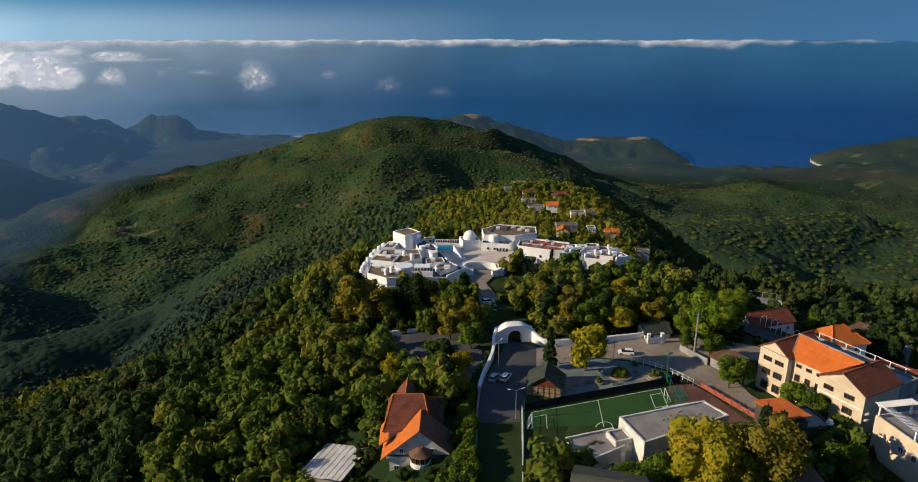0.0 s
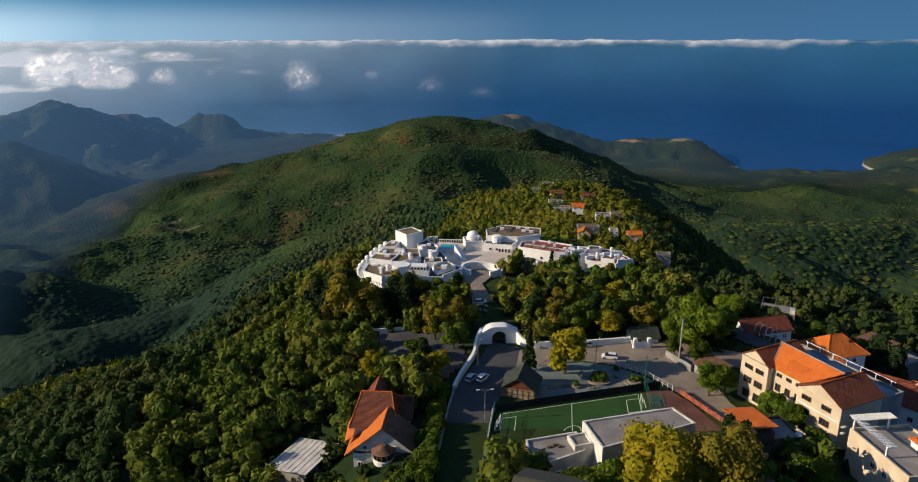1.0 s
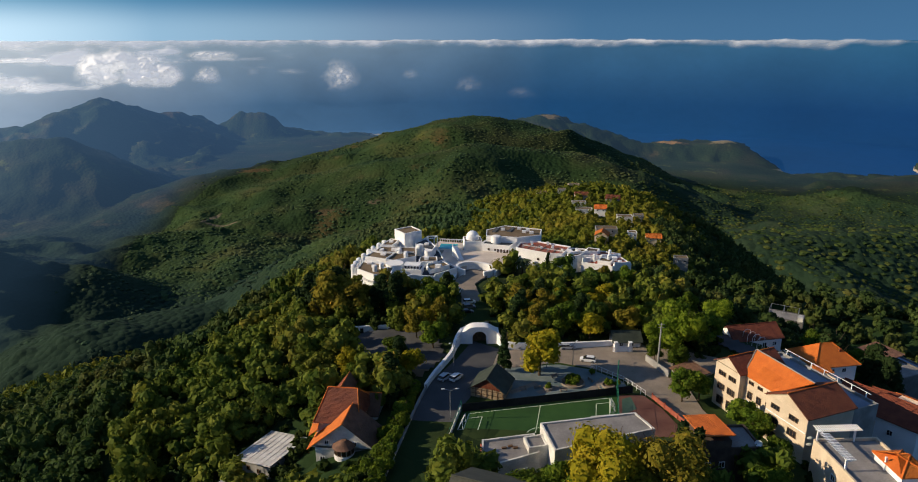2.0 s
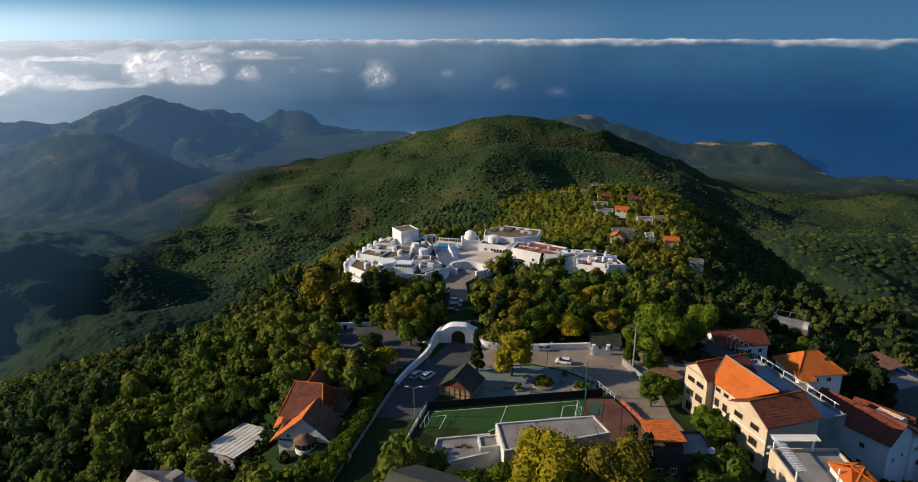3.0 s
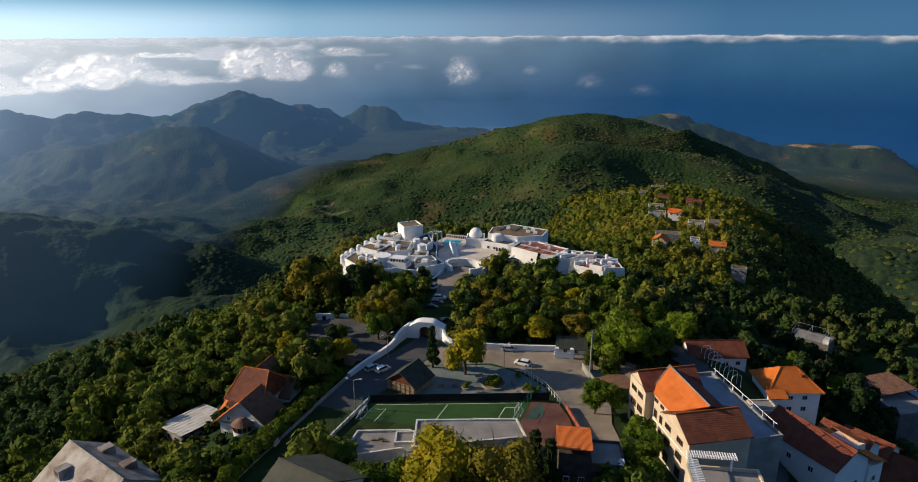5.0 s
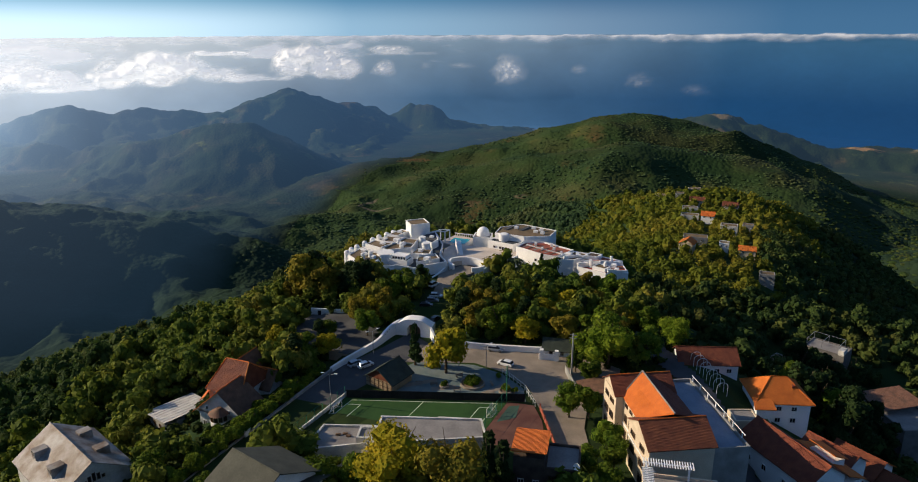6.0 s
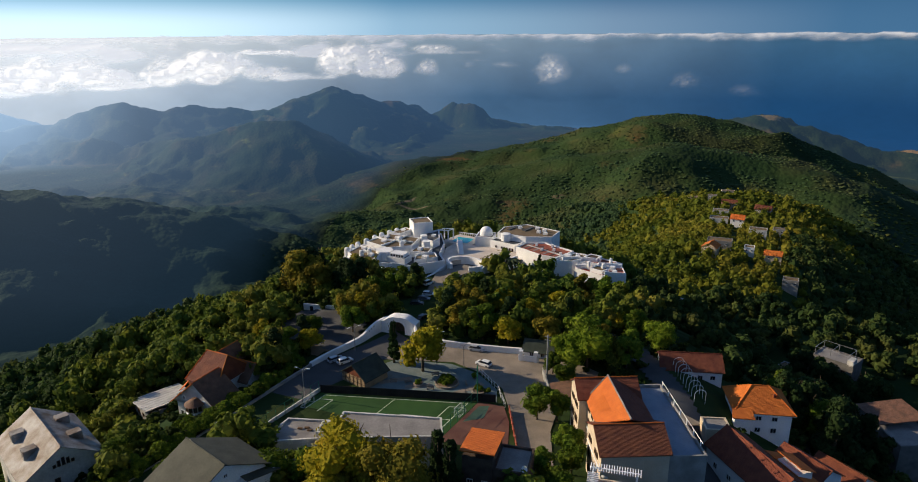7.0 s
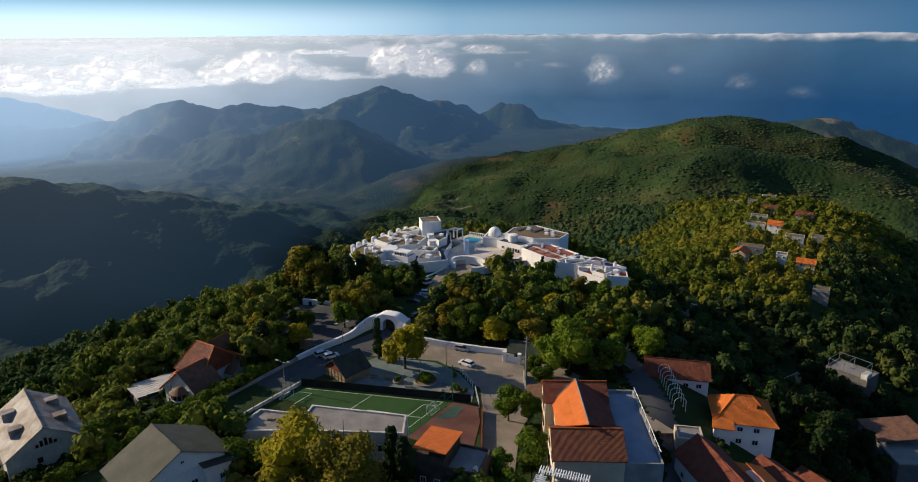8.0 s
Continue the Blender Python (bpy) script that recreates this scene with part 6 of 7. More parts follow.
gable_roof(ln, -8.8, 5.6, -3.8, 4.2, 5.8, 8.4, "darkoldtile", 0.5, "white", "darkoldtile")
for x in (0.4, 3.4):
    window(ln, x, -3.8, 3.2, 1.3, 1.2, 0)
    window(ln, x, -3.8, 0.6, 1.3, 1.2, 0)
lean = thing("shed", (66.5, 151.5, G), "low outbuilding behind a grey yard wall with a brown tiled roof", "shed", turn=-62)
walls(lean, -2.5, 3.5, -2.5, 3, -0.5, 2.4, "greywall")
part("roof_slope", slope([(-3, -3, 2.6), (4, -3, 2.6), (4, 3.5, 3.4), (-3, 3.5, 3.4)], "browntile"), lean)
part("yard_wall", wall_run([(-12, -3, 1.7), (-2.6, -3.2, 1.9)], 0.3, -0.5, "greywall"), lean)
# hoop frames of a vine arbour along the lane
arbour = thing("arbour", (90.8, 171.5, height_at(90.8, 171.5)), "row of bare metal hoops over a vine walk", "arbour", turn=-62)
for k in range(9):
    x = -7 + 1.75 * k
    zz = height_at(90.8 + x * 0.47, 171.5 - x * 0.88) - height_at(90.8, 171.5) - 0.3
    for sy in (-1.3, 1.3):
        part("upright", bar((x, sy, zz), (x, sy, zz + 2.6), 0.06, "whitemetal"), arbour)
    for a in range(6):
        t0, t1 = math.pi * a / 6, math.pi * (a + 1) / 6
        part("hoop", bar((x, 1.3 * math.cos(t0), zz + 2.6 + 1.0 * math.sin(t0)), (x, 1.3 * math.cos(t1), zz + 2.6 + 1.0 * math.sin(t1)), 0.06, "whitemetal"), arbour)
tank = thing("water_tank", (65.0, 155.0, G), "black plastic water tank in a yard", "tank")
bm = bmesh.new()
bmesh.ops.create_cone(bm, cap_ends=True, segments=18, radius1=1.3, radius2=1.2, depth=2.2, matrix=Matrix.Translation((0, 0, 1.1)))
part("tank_body", (bm, "rubber"), tank)
part("lid", bar((0, 0, 2.2), (0, 0, 2.4), 0.5, "metal", sides=12), tank)
annex = thing("shed", (98.5, 152.5, height_at(98.5, 152.5)), "small flat-roofed cream annexe beside the lane", "shed", turn=20)
flat_block(annex, rect(-2.6, 2.6, -2.4, 2.4), -4, 4.6, "cream", "flatroof", 0.3)
kiosk = thing("gatehouse", (54.0, 170.6, -3), "small white gatehouse with a dark roof under trees", "hut", turn=8)
walls(kiosk, -3.6, 3.6, -2.6, 2.6, -0.6, 2.6, "white")
gable_roof(kiosk, -3.6, 3.6, -2.6, 2.6, 2.6, 4.4, "hutroof", 0.5, "white", "hutroof")
for x in (-1.6, 1.2):
    window(kiosk, x, -2.6, 0.9, 1.0, 1.1, 0)
piers = thing("gate_piers", (52.9, 165.2, G), "low white wall with two square gate piers", "wall", turn=8)
part("wall", box(-2.6, 2.6, -0.15, 0.15, -0.3, 1.6, "white", 0.04), piers)
for x in (-1.9, 1.9):
    part("pier", box(x - 0.4, x + 0.4, -0.4, 0.4, -0.3, 2.7, "white", 0.06), piers)
    part("pier_cap", box(x - 0.5, x + 0.5, -0.5, 0.5, 2.7, 2.85, "white", 0.04), piers)


# ---------------------------------------------------------------- the hotel
HT = thing("hotel", (0, 225, -4), "sprawling white hilltop hotel with stepped blocks, tower and dome", "hotel")


def P(*pts):
    return [(x, y - 225) for x, y in pts]


def drum(x, y, r, z0, z1, mat="white", name="drum", dome=0.0, seg=18):
    bm = bmesh.new()
    bmesh.ops.create_cone(bm, cap_ends=True, segments=seg, radius1=r * 1.04, radius2=r, depth=z1 - z0, matrix=Matrix.Translation((x, y - 225, (z0 + z1) / 2)))
    if dome:
        s = bmesh.ops.create_uvsphere(bm, u_segments=seg, v_segments=12, radius=r * 0.98, matrix=Matrix.LocRotScale((x, y - 225, z1), None, (1, 1, dome)))
    return part(name, (bm, mat), HT)


left = P((-31, 207), (-23, 201), (-14.5, 203), (-12, 207.5), (-4, 209.5), (2, 220), (-3, 226), (-7, 238), (-14, 249), (-26, 246), (-31.5, 233), (-33, 219))
flat_block(HT, left, -14, 3.5, "white", "darkroof", 0.6, name="west_wing")
flat_block(HT, P((-30.5, 208), (-23.5, 203), (-18, 204.5), (-18.5, 214), (-30.5, 218)), 3.58, 6.10, "white", "brownroof", 0.28)
flat_block(HT, P((-31, 221), (-20, 217.5), (-13, 223), (-15, 233), (-28, 233)), 3.58, 6.30, "white", "brownroof", 0.28)
flat_block(HT, P((-11.5, 219), (-5, 221), (-6, 226), (-12, 225)), 3.58, 5.50, "white", "brownroof", 0.28)
flat_block(HT, P((-16, 211), (-9, 211), (-9, 216), (-16, 216)), 3.58, 5.50, "white", "darkroof", 0.25)
flat_block(HT, rect(-3.8, 3.8, -3.8, 3.8, 42, (-19.8, 243.0 - 225)), 3.58, 10.0, "white", "brownroof", 0.35, name="tower")
flat_block(HT, P((-15.5, 234.5), (-8.5, 231), (-8, 236), (-13.5, 246), (-16.5, 240)), 3.58, 5.90, "white", "darkroof", 0.6)
flat_block(HT, P((-28.5, 234), (-24, 234), (-23, 241), (-26.5, 242.5)), 3.58, 6.50, "white", "brownroof", 0.28)
flat_block(HT, P((-6.5, 213), (-0.5, 219.5), (-4, 224), (-8.5, 218)), 3.58, 4.80, "white", "brownroof", 0.28)
for x0, y0, x1, y1, h in ((-12.5, 207.8, -4.2, 209.8, 5.1), (-4.2, 209.8, 1.8, 220.0, 4.9), (-18, 204.6, -12.2, 207.6, 5.7)):
    part("stepped_wall", wall_run([(x0, y0 - 225, h), ((x0 + x1) / 2, (y0 + y1) / 2 - 225, h - 0.5), (x1, y1 - 225, h - 0.9)], 0.45, 3.56, "white"), HT)
for k in range(9):
    part("battlement", box(-0.35, 0.35, -0.2, 0.2, 4.12, 4.8, "white", 0.06), HT, m=pose(-31.3 + 1.0 * k, 206.9 - 225 - 0.75 * k, 0, 0, 0, -37))
drum(-18.8, 213.8, 3.1, 3.5, 7.0)
drum(-9.2, 227.2, 1.5, 3.5, 7.6)
drum(-13.5, 233.5, 1.3, 3.5, 7.6)
for x, y in ((-32.2, 210), (-32.4, 213.5), (-32.2, 217), (-31.8, 222), (-31.2, 227), (-30.6, 231), (-29.4, 235), (-28.2, 238.5)):
    drum(x, y, 1.0, 2.0, 6.5, name="chimney_drum", dome=0.8, seg=12)
for x, y in ((-24, 207), (-22.4, 209.5), (-16.5, 222), (-19.5, 226)):
    drum(x, y, 0.8, 4.0, 7.9, name="chimney_drum", dome=0.5, seg=10)
# stepped lantern in the west wing
flat_block(HT, P((-15.2, 211.6), (-9.8, 211.6), (-9.8, 215.4), (-15.2, 215.4)), 5.8, 6.9, "white", "white", 0.1, name="lantern")
# ramparts stepping down in front
flat_block(HT, P((-8, 205.5), (-3.2, 207), (-4.5, 209.2), (-11, 207.2)), -12, 0.4, "white", "brownroof", 0.4)
# ring ramp and forecourt
part("forecourt", prism(P((2.3, 220.5), (2.2, 226), (8, 232), (20, 232), (24, 238), (21, 246), (10, 246), (-6, 246), (-6.8, 238.6), (-2.8, 226.6)), -10, 1.9, "terrace"), HT, "pale paved forecourt")
ring = [(8 + 6.6 * math.cos(radians(a)), 224.5 + 5.2 * math.sin(radians(a)), 3.0 - 0.3 * math.cos(radians(a))) for a in range(-60, 246, 12)]
part("ring_wall", wall_run([(x, y - 225, z) for x, y, z in ring], 0.9, -8, "white"), HT)
part("sunken_court", prism([(8 + 6.1 * math.cos(radians(a)), 224.5 - 225 + 4.7 * math.sin(radians(a))) for a in range(0, 360, 15)], -8, 0.3, "darkroof"), HT)
part("ramp_wall", wall_run(curve([(1.6, -4, 2.2), (1.0, -10, 1.2), (-0.5, -16, 0.8)]), 0.8, -6, "white"), HT)
part("ramp_wall", wall_run(curve([(15.0, -3, 2.2), (17.5, 3, 3.6), (20.5, 5, 3.4), (23.5, 10, 4.2)]), 0.7, -6, "white"), HT)
part("steps", prism(P((17.5, 228.5), (21.5, 229.5), (21.0, 233), (17.2, 232)), -6, 1.4, "darkoldtile"), HT, "reddish steps")
# pool terrace
part("pool_deck", prism(P((-13, 246), (0, 246.1), (2, 256), (-10, 258)), -12, 1.6, "terrace"), HT)
part("pool_basin", prism(P((-8.8, 248), (-2.2, 248), (-2.0, 254.2), (-8.8, 254.2)), 1.3, 1.72, "pool"), HT, "turquoise pool water")
# domed block
flat_block(HT, rect(-3.4, 3.6, -3.4, 3.6, 12, (4.0, 251.8 - 225)), -6, 4.6, "white", "flatroof", 0.3, name="domed_block")
drum(4.0, 252.6, 2.5, 4.62, 5.6, dome=0.98, name="dome", seg=24)
drum(13.5, 249.5, 1.9, 4.0, 7.0, dome=0.15)
flat_block(HT, P((8.2, 246.2), (19, 244.2), (21.5, 249.5), (9, 250.5)), -6, 4.4, "white", "darkroof", 0.5)
flat_block(HT, P((9.5, 250.6), (21.5, 249.6), (30.5, 253.5), (31, 262), (16, 266), (9, 259)), -16, 6.5, "white", "brownroof", 0.28, name="upper_block")
for x0, y0, x1, y1 in ((12, 256, 13.5, 262), (18, 257, 19.5, 263)):
    part("roof_monitor", beam((x0, y0 - 225, 6.9), (x1, y1 - 225, 6.9), 1.5, 0.7, "darkroof"), HT)
for x, y in ((24, 257), (27, 256), (25.5, 259.5), (15.5, 259.5), (22, 261.5)):
    part("roof_box", box(x - 0.8, x + 0.8, y - 225.6, y - 224.4, 6.5, 7.5, "white", 0.1), HT)
# red-roofed block and the east wing
flat_block(HT, P((21.5, 239.5), (33, 234), (38.5, 233.5), (42, 243), (29.5, 248.5), (23, 246)), -8, 5.4, "white", "redroof", 0.55, name="red_roofed_block")
# low dark ribs and a pale walkway over the red roof, small vents on it
for k in range(7):
    x, y = 24.6 + 2.3 * k, 243.0 - 0.95 * k
    part("roof_rib", beam((x - 0.9, y - 227.2, 5.55), (x + 1.3, y - 222.0, 5.55), 0.55, 0.16, "darkbrown" if k % 2 else "flatroof"), HT)
part("roof_walk", beam((24.0, 19.2, 5.6), (39.5, 12.6, 5.6), 0.8, 0.22, "oldwhite"), HT)
for x, y, h in ((27.5, 244.5, 1.0), (31.0, 240.4, 0.8), (35.2, 241.3, 1.1), (38.6, 238.2, 0.9), (33.4, 245.2, 1.2)):
    part("roof_vent", box(x - 0.45, x + 0.45, y - 225.4, y - 224.6, 5.46, 5.46 + h, "white", 0.08), HT)
# raised dark-roofed parts and curved white walls of the east wing
flat_block(HT, P((46.5, 238.0), (51.5, 238.6), (52.5, 242.0), (48.2, 242.8)), 4.5, 5.6, "white", "darkbrown", 0.25)
flat_block(HT, P((51.0, 231.6), (55.5, 230.2), (57.0, 233.8), (52.5, 235.4)), 3.3, 4.4, "white", "brownroof", 0.25)
for pts in ([(40.5, 9.0, 6.2), (43.5, 12.5, 5.9), (47.5, 14.0, 5.5), (50.0, 17.6, 5.2)], [(52.5, 11.2, 5.3), (56.0, 13.6, 4.8), (60.0, 14.4, 4.6)], [(56.5, 4.4, 4.9), (60.5, 6.4, 4.4), (62.6, 8.4, 4.0)], [(45.8, 7.6, 4.9), (49.0, 9.4, 4.6), (52.2, 10.8, 4.5)]):
    part("curved_wall", wall_run(curve(pts), 0.5, 3.0, "white"), HT)
for x, y, w, d, h in ((57.5, 236.5, 0.9, 0.9, 4.6), (59.0, 233.0, 0.7, 0.9, 4.4), (48.0, 235.2, 0.9, 0.7, 4.5), (41.2, 238.4, 1.2, 1.0, 6.0), (44.6, 238.8, 0.8, 0.8, 5.9)):
    part("roof_box", box(x - w, x + w, y - 225 - d, y - 225 + d, 3.0, h, "white", 0.12), HT)
# small roof-top boxes, low walls and steps over the west wing
for x, y, z, w, d, h in ((-25.2, 210.6, 6.1, 0.8, 0.6, 0.9), (-27.5, 214.0, 6.1, 1.0, 0.7, 0.7), (-20.6, 208.0, 6.1, 0.7, 0.9, 1.1), (-25.0, 223.5, 6.3, 0.9, 0.8, 0.8), (-22.0, 229.0, 6.3, 1.3, 0.7, 0.9), (-17.2, 225.2, 6.3, 0.6, 0.6, 1.2), (-26.8, 228.6, 6.3, 0.7, 1.2, 0.6), (-9.2, 222.6, 5.5, 0.8, 0.8, 1.0),
                         (-4.2, 217.2, 3.6, 1.1, 0.9, 2.2), (-12.8, 218.6, 3.6, 0.9, 1.4, 1.6), (-11.8, 238.4, 5.9, 0.8, 0.7, 0.9), (-25.4, 238.6, 6.5, 0.7, 0.9, 0.7)):
    part("roof_box", box(x - w, x + w, y - 225 - d, y - 225 + d, z, z + h, "white", 0.1), HT)
for pts in ([(-29.8, -9.6, 6.9), (-24.0, -11.2, 6.9), (-19.0, -10.4, 6.6)], [(-30.2, 1.8, 7.0), (-24.5, 0.4, 7.0), (-14.6, 2.2, 6.8)], [(-22.8, -6.8, 7.1), (-21.6, -1.0, 6.9), (-20.4, 7.6, 6.9)], [(-8.2, -6.6, 5.6), (-5.6, -4.4, 5.4), (-2.4, -2.6, 5.0)]):
    part("roof_wall", wall_run(curve(pts), 0.3, 3.6, "white"), HT)
# pergola beside the tower over the pool terrace
for x, y in ((-14.2, 22.5), (-10.6, 23.4), (-13.4, 25.6), (-9.8, 26.4)):
    part("pergola_post", box(x - 0.2, x + 0.2, y - 0.2, y + 0.2, 1.5, 5.6, "white"), HT)
for a, b in (((-14.4, 22.3), (-10.4, 23.5)), ((-13.6, 25.5), (-9.6, 26.5)), ((-14.3, 22.3), (-13.3, 25.8)), ((-10.7, 23.3), (-9.7, 26.6))):
    part("pergola_beam", beam((*a, 5.8), (*b, 5.8), 0.35, 0.3, "white"), HT)
flat_block(HT, P((36.5, 232.5), (44, 234), (50, 242.5), (42.1, 243.5), (38.6, 233.4)), -8, 4.9, "white", "brownroof", 0.4, name="east_wing")
flat_block(HT, P((44.2, 236.2), (52, 236.8), (60, 240.2), (50.2, 243.6)), -10, 4.4, "white", "redroof", 0.4, name="east_wing")
flat_block(HT, P((45.5, 232.4), (56, 228.8), (63, 232.6), (60.2, 239.9), (52, 236.4)), -10, 3.2, "white", "redroof", 0.35, name="east_wing")
for x, y in ((47.5, 239), (52, 240), (56, 240), (55, 233.5), (44, 240.5), (50, 234)):
    drum(x, y, 0.55, 3.0, 5.9, name="chimney_drum", dome=0.5, seg=10)
for x, y, z, f, w, h in ((-29.5, 205.9, -2, 36.9, 0.9, 1.5), (-26.0, 203.2, -2.0, 36.9, 0.9, 1.4), (-19, 201.9, -0.5, -13, 1.0, 1.6), (-16.5, 202.5, -5, -13, 2.2, 2.8), (-8, 208.5, 0.2, -14, 1.1, 1.3), (-28, 206.2, 3.6, 35.5, 0.7, 0.9),
                         (3.0, 248.4, 0.6, 12, 1.4, 2.4), (6.2, 249.1, 0.6, 12, 1.0, 2.0), (11, 245.6, 2.4, -10.5, 0.8, 0.8), (13.5, 245.2, 2.4, -10.5, 0.8, 0.8), (17.2, 244.5, -0.4, -10.5, 1.2, 2.6),
                         (25.5, 237.6, -3.0, -25.5, 2.0, 2.4), (30, 235.4, 2.6, -25.5, 0.8, 0.8), (-16.9, 240.8, 5.0, 42, 0.8, 1.6), (-12.8, 214.5, -9, 0, 0.8, 0.8)):
    window(HT, x, y - 225, z, w, h, f, "wood", 0)
for k in range(5):
    part("arch_opening", box(-14.9 + 1.05 * k, -14.2 + 1.05 * k, -13.45, -13.38, 5.95, 6.7, "glass"), HT)
# outer stair by the pool, balustrade and garden walls of the terrace
part("stair", wall_run([(-1.2, 14.5, 5.6), (0.6, 11.5, 3.6), (2.0, 9.0, 2.1)], 1.6, 0.5, "white"), HT, "white outer stair")
part("stair_wall", wall_run([(-2.2, 14.0, 6.2), (-0.4, 11.0, 4.4), (0.9, 8.6, 2.9)], 0.3, 0.5, "white"), HT)
for k in range(12):
    part("baluster", box(-0.12, 0.12, -0.12, 0.12, 1.62, 2.6, "white"), HT, m=pose(-9.6 + 0.95 * k, 32.2, 0))
part("handrail", box(-9.9, 1.3, 32.0, 32.4, 2.61, 2.8, "white"), HT)
for x, y, f in ((-26.6, 203.6, 36.9), (-21.2, 201.3, -13), (-18.0, 202.1, -13), (-10.2, 207.9, -14), (-6.0, 208.9, -14)):
    window(HT, x, y - 225, 1.2, 0.9, 1.2, f, "wood", 0)
for k in range(4):
    window(HT, 14.6 + 1.2 * k, 244.95 - 0.22 * k - 225, 1.2, 0.6, 2.0, -10.5, "wood", 0)


# ---------------------------------------------------------------- trees
ICO = {}


def ico(level):
    if level not in ICO:
        bm = bmesh.new()
        bmesh.ops.create_icosphere(bm, subdivisions=level, radius=1)
        bm.verts.ensure_lookup_table()
        ICO[level] = (np.array([v.co[:] for v in bm.verts]), np.array([[v.index for v in f.verts] for f in bm.faces]))
        bm.free()
    return ICO[level]


def crown_parts(rng, r, h, lobes, leaves, size, flat=0.8, conic=0.0):
    """Leaf sprays over the skins of several lobes. Returns quads (n, 4, 3) and the lobes' centres and radii."""
    cs = []
    for k in range(lobes):
        a, t = rng.uniform(0, 2 * np.pi), (k + 0.5) / lobes
        rr = r * (0.62 * np.sqrt(rng.uniform(0.05, 1))) * (1 - conic * t)
        lr = r * rng.uniform(0.34, 0.5) * (1 - 0.6 * conic * t)
        cs.append((rr * np.cos(a), rr * np.sin(a), lr * 0.7 + t * (h - 1.5 * lr), lr))
    cs = np.array(cs)
    pick = rng.integers(0, lobes, leaves)
    d = rng.normal(size=(leaves, 3))
    d /= np.linalg.norm(d, axis=1)[:, None]
    d[:, 2] = np.where(d[:, 2] < -0.5, -d[:, 2], d[:, 2])
    c = cs[pick, :3] + d * (cs[pick, 3] * rng.uniform(0.78, 1.12, leaves))[:, None] * np.array([1, 1, flat])
    nrm = d + rng.normal(size=(leaves, 3)) * 0.38
    nrm /= np.linalg.norm(nrm, axis=1)[:, None]
    t = np.cross(nrm, rng.normal(size=(leaves, 3)))
    t /= np.linalg.norm(t, axis=1)[:, None]
    b = np.cross(nrm, t)
    s = size * rng.uniform(0.6, 1.3, leaves)[:, None]
    q = np.stack([c - t * s, c - b * s * 0.6, c + t * s, c + b * s * 0.6], 1)
    return q, cs


def tree_data(seed, r, h, lobes, leaves, size, mat, conic=0.0):
    rng = np.random.default_rng(seed)
    q, cs = crown_parts(rng, r, h, lobes, leaves, size, 0.85, conic)
    iv, fi = ico(1)
    v, f = [q.reshape(-1, 3)], []
    nf = np.arange(len(q) * 4).reshape(-1, 4)
    tri = np.concatenate([nf[:, [0, 1, 2]], nf[:, [0, 2, 3]]])
    base = len(q) * 4
    for c in cs:
        v.append(iv * c[3] * 0.82 * rng.uniform(0.8, 1.15, (len(iv), 1)) + c[:3])
        f.append(fi + base)
        base += len(iv)
    return bulk("crown", np.concatenate(v), np.concatenate([tri] + f), mat)


def trunk_data(seed, h, r, spread):
    """A tapered trunk with a few limbs."""
    rng = random.Random(seed)
    bm = bmesh.new()

    def limb(a, b, r0, r1):
        a, b = Vector(a), Vector(b)
        bmesh.ops.create_cone(bm, cap_ends=True, segments=7, radius1=r0, radius2=r1, depth=(b - a).length,
                              matrix=Matrix.Translation((a + b) / 2) @ (b - a).to_track_quat("Z", "Y").to_matrix().to_4x4())
    limb((0, 0, -1.0), (0.1, 0, h * 0.62), r, r * 0.55)
    for k in range(5):
        a = rng.uniform(0, 6.28)
        z = h * rng.uniform(0.35, 0.6)
        limb((0.05, 0, z), (spread * math.cos(a), spread * math.sin(a), z + h * rng.uniform(0.2, 0.45)), r * 0.45, r * 0.12)
    me = bpy.data.meshes.new("trunk")
    bm.to_mesh(me)
    bm.free()
    me.materials.append(MAT["bark"])
    return me


KINDS = {}


def tree(at, kind, size=1.0, turn=0.0):
    """kind: one of TREES. Copies share meshes."""
    mats, labels, r, h, lift, lobes, conic, seeds, cat = TREES[kind]
    key = (kind, int(turn * 7.13) % seeds)
    if key not in KINDS:
        t = thing("tree", (0, 0, -900), labels, cat, "trees")
        part("trunk", trunk_data(key[1] + 5, h + lift, 0.28, r * 0.5), t)
        crown = part("crown", tree_data(key[1] * 13 + len(kind), r, h, lobes, 4200 if r > 5 else 1800, 0.30 if r > 5 else 0.35, mats, conic), t)
        crown.location = (0, 0, lift)
        KINDS[key] = t
        t.matrix_basis = pose(*at, 0, 0, turn) @ Matrix.Diagonal((size, size, size, 1))
        return t
    c = copy_thing(KINDS[key], pose(*at, 0, 0, turn))
    c.matrix_basis = pose(*at, 0, 0, turn) @ Matrix.Diagonal((size, size, size * (0.9 + 0.2 * ((turn * 3.7) % 1)), 1))
    return c


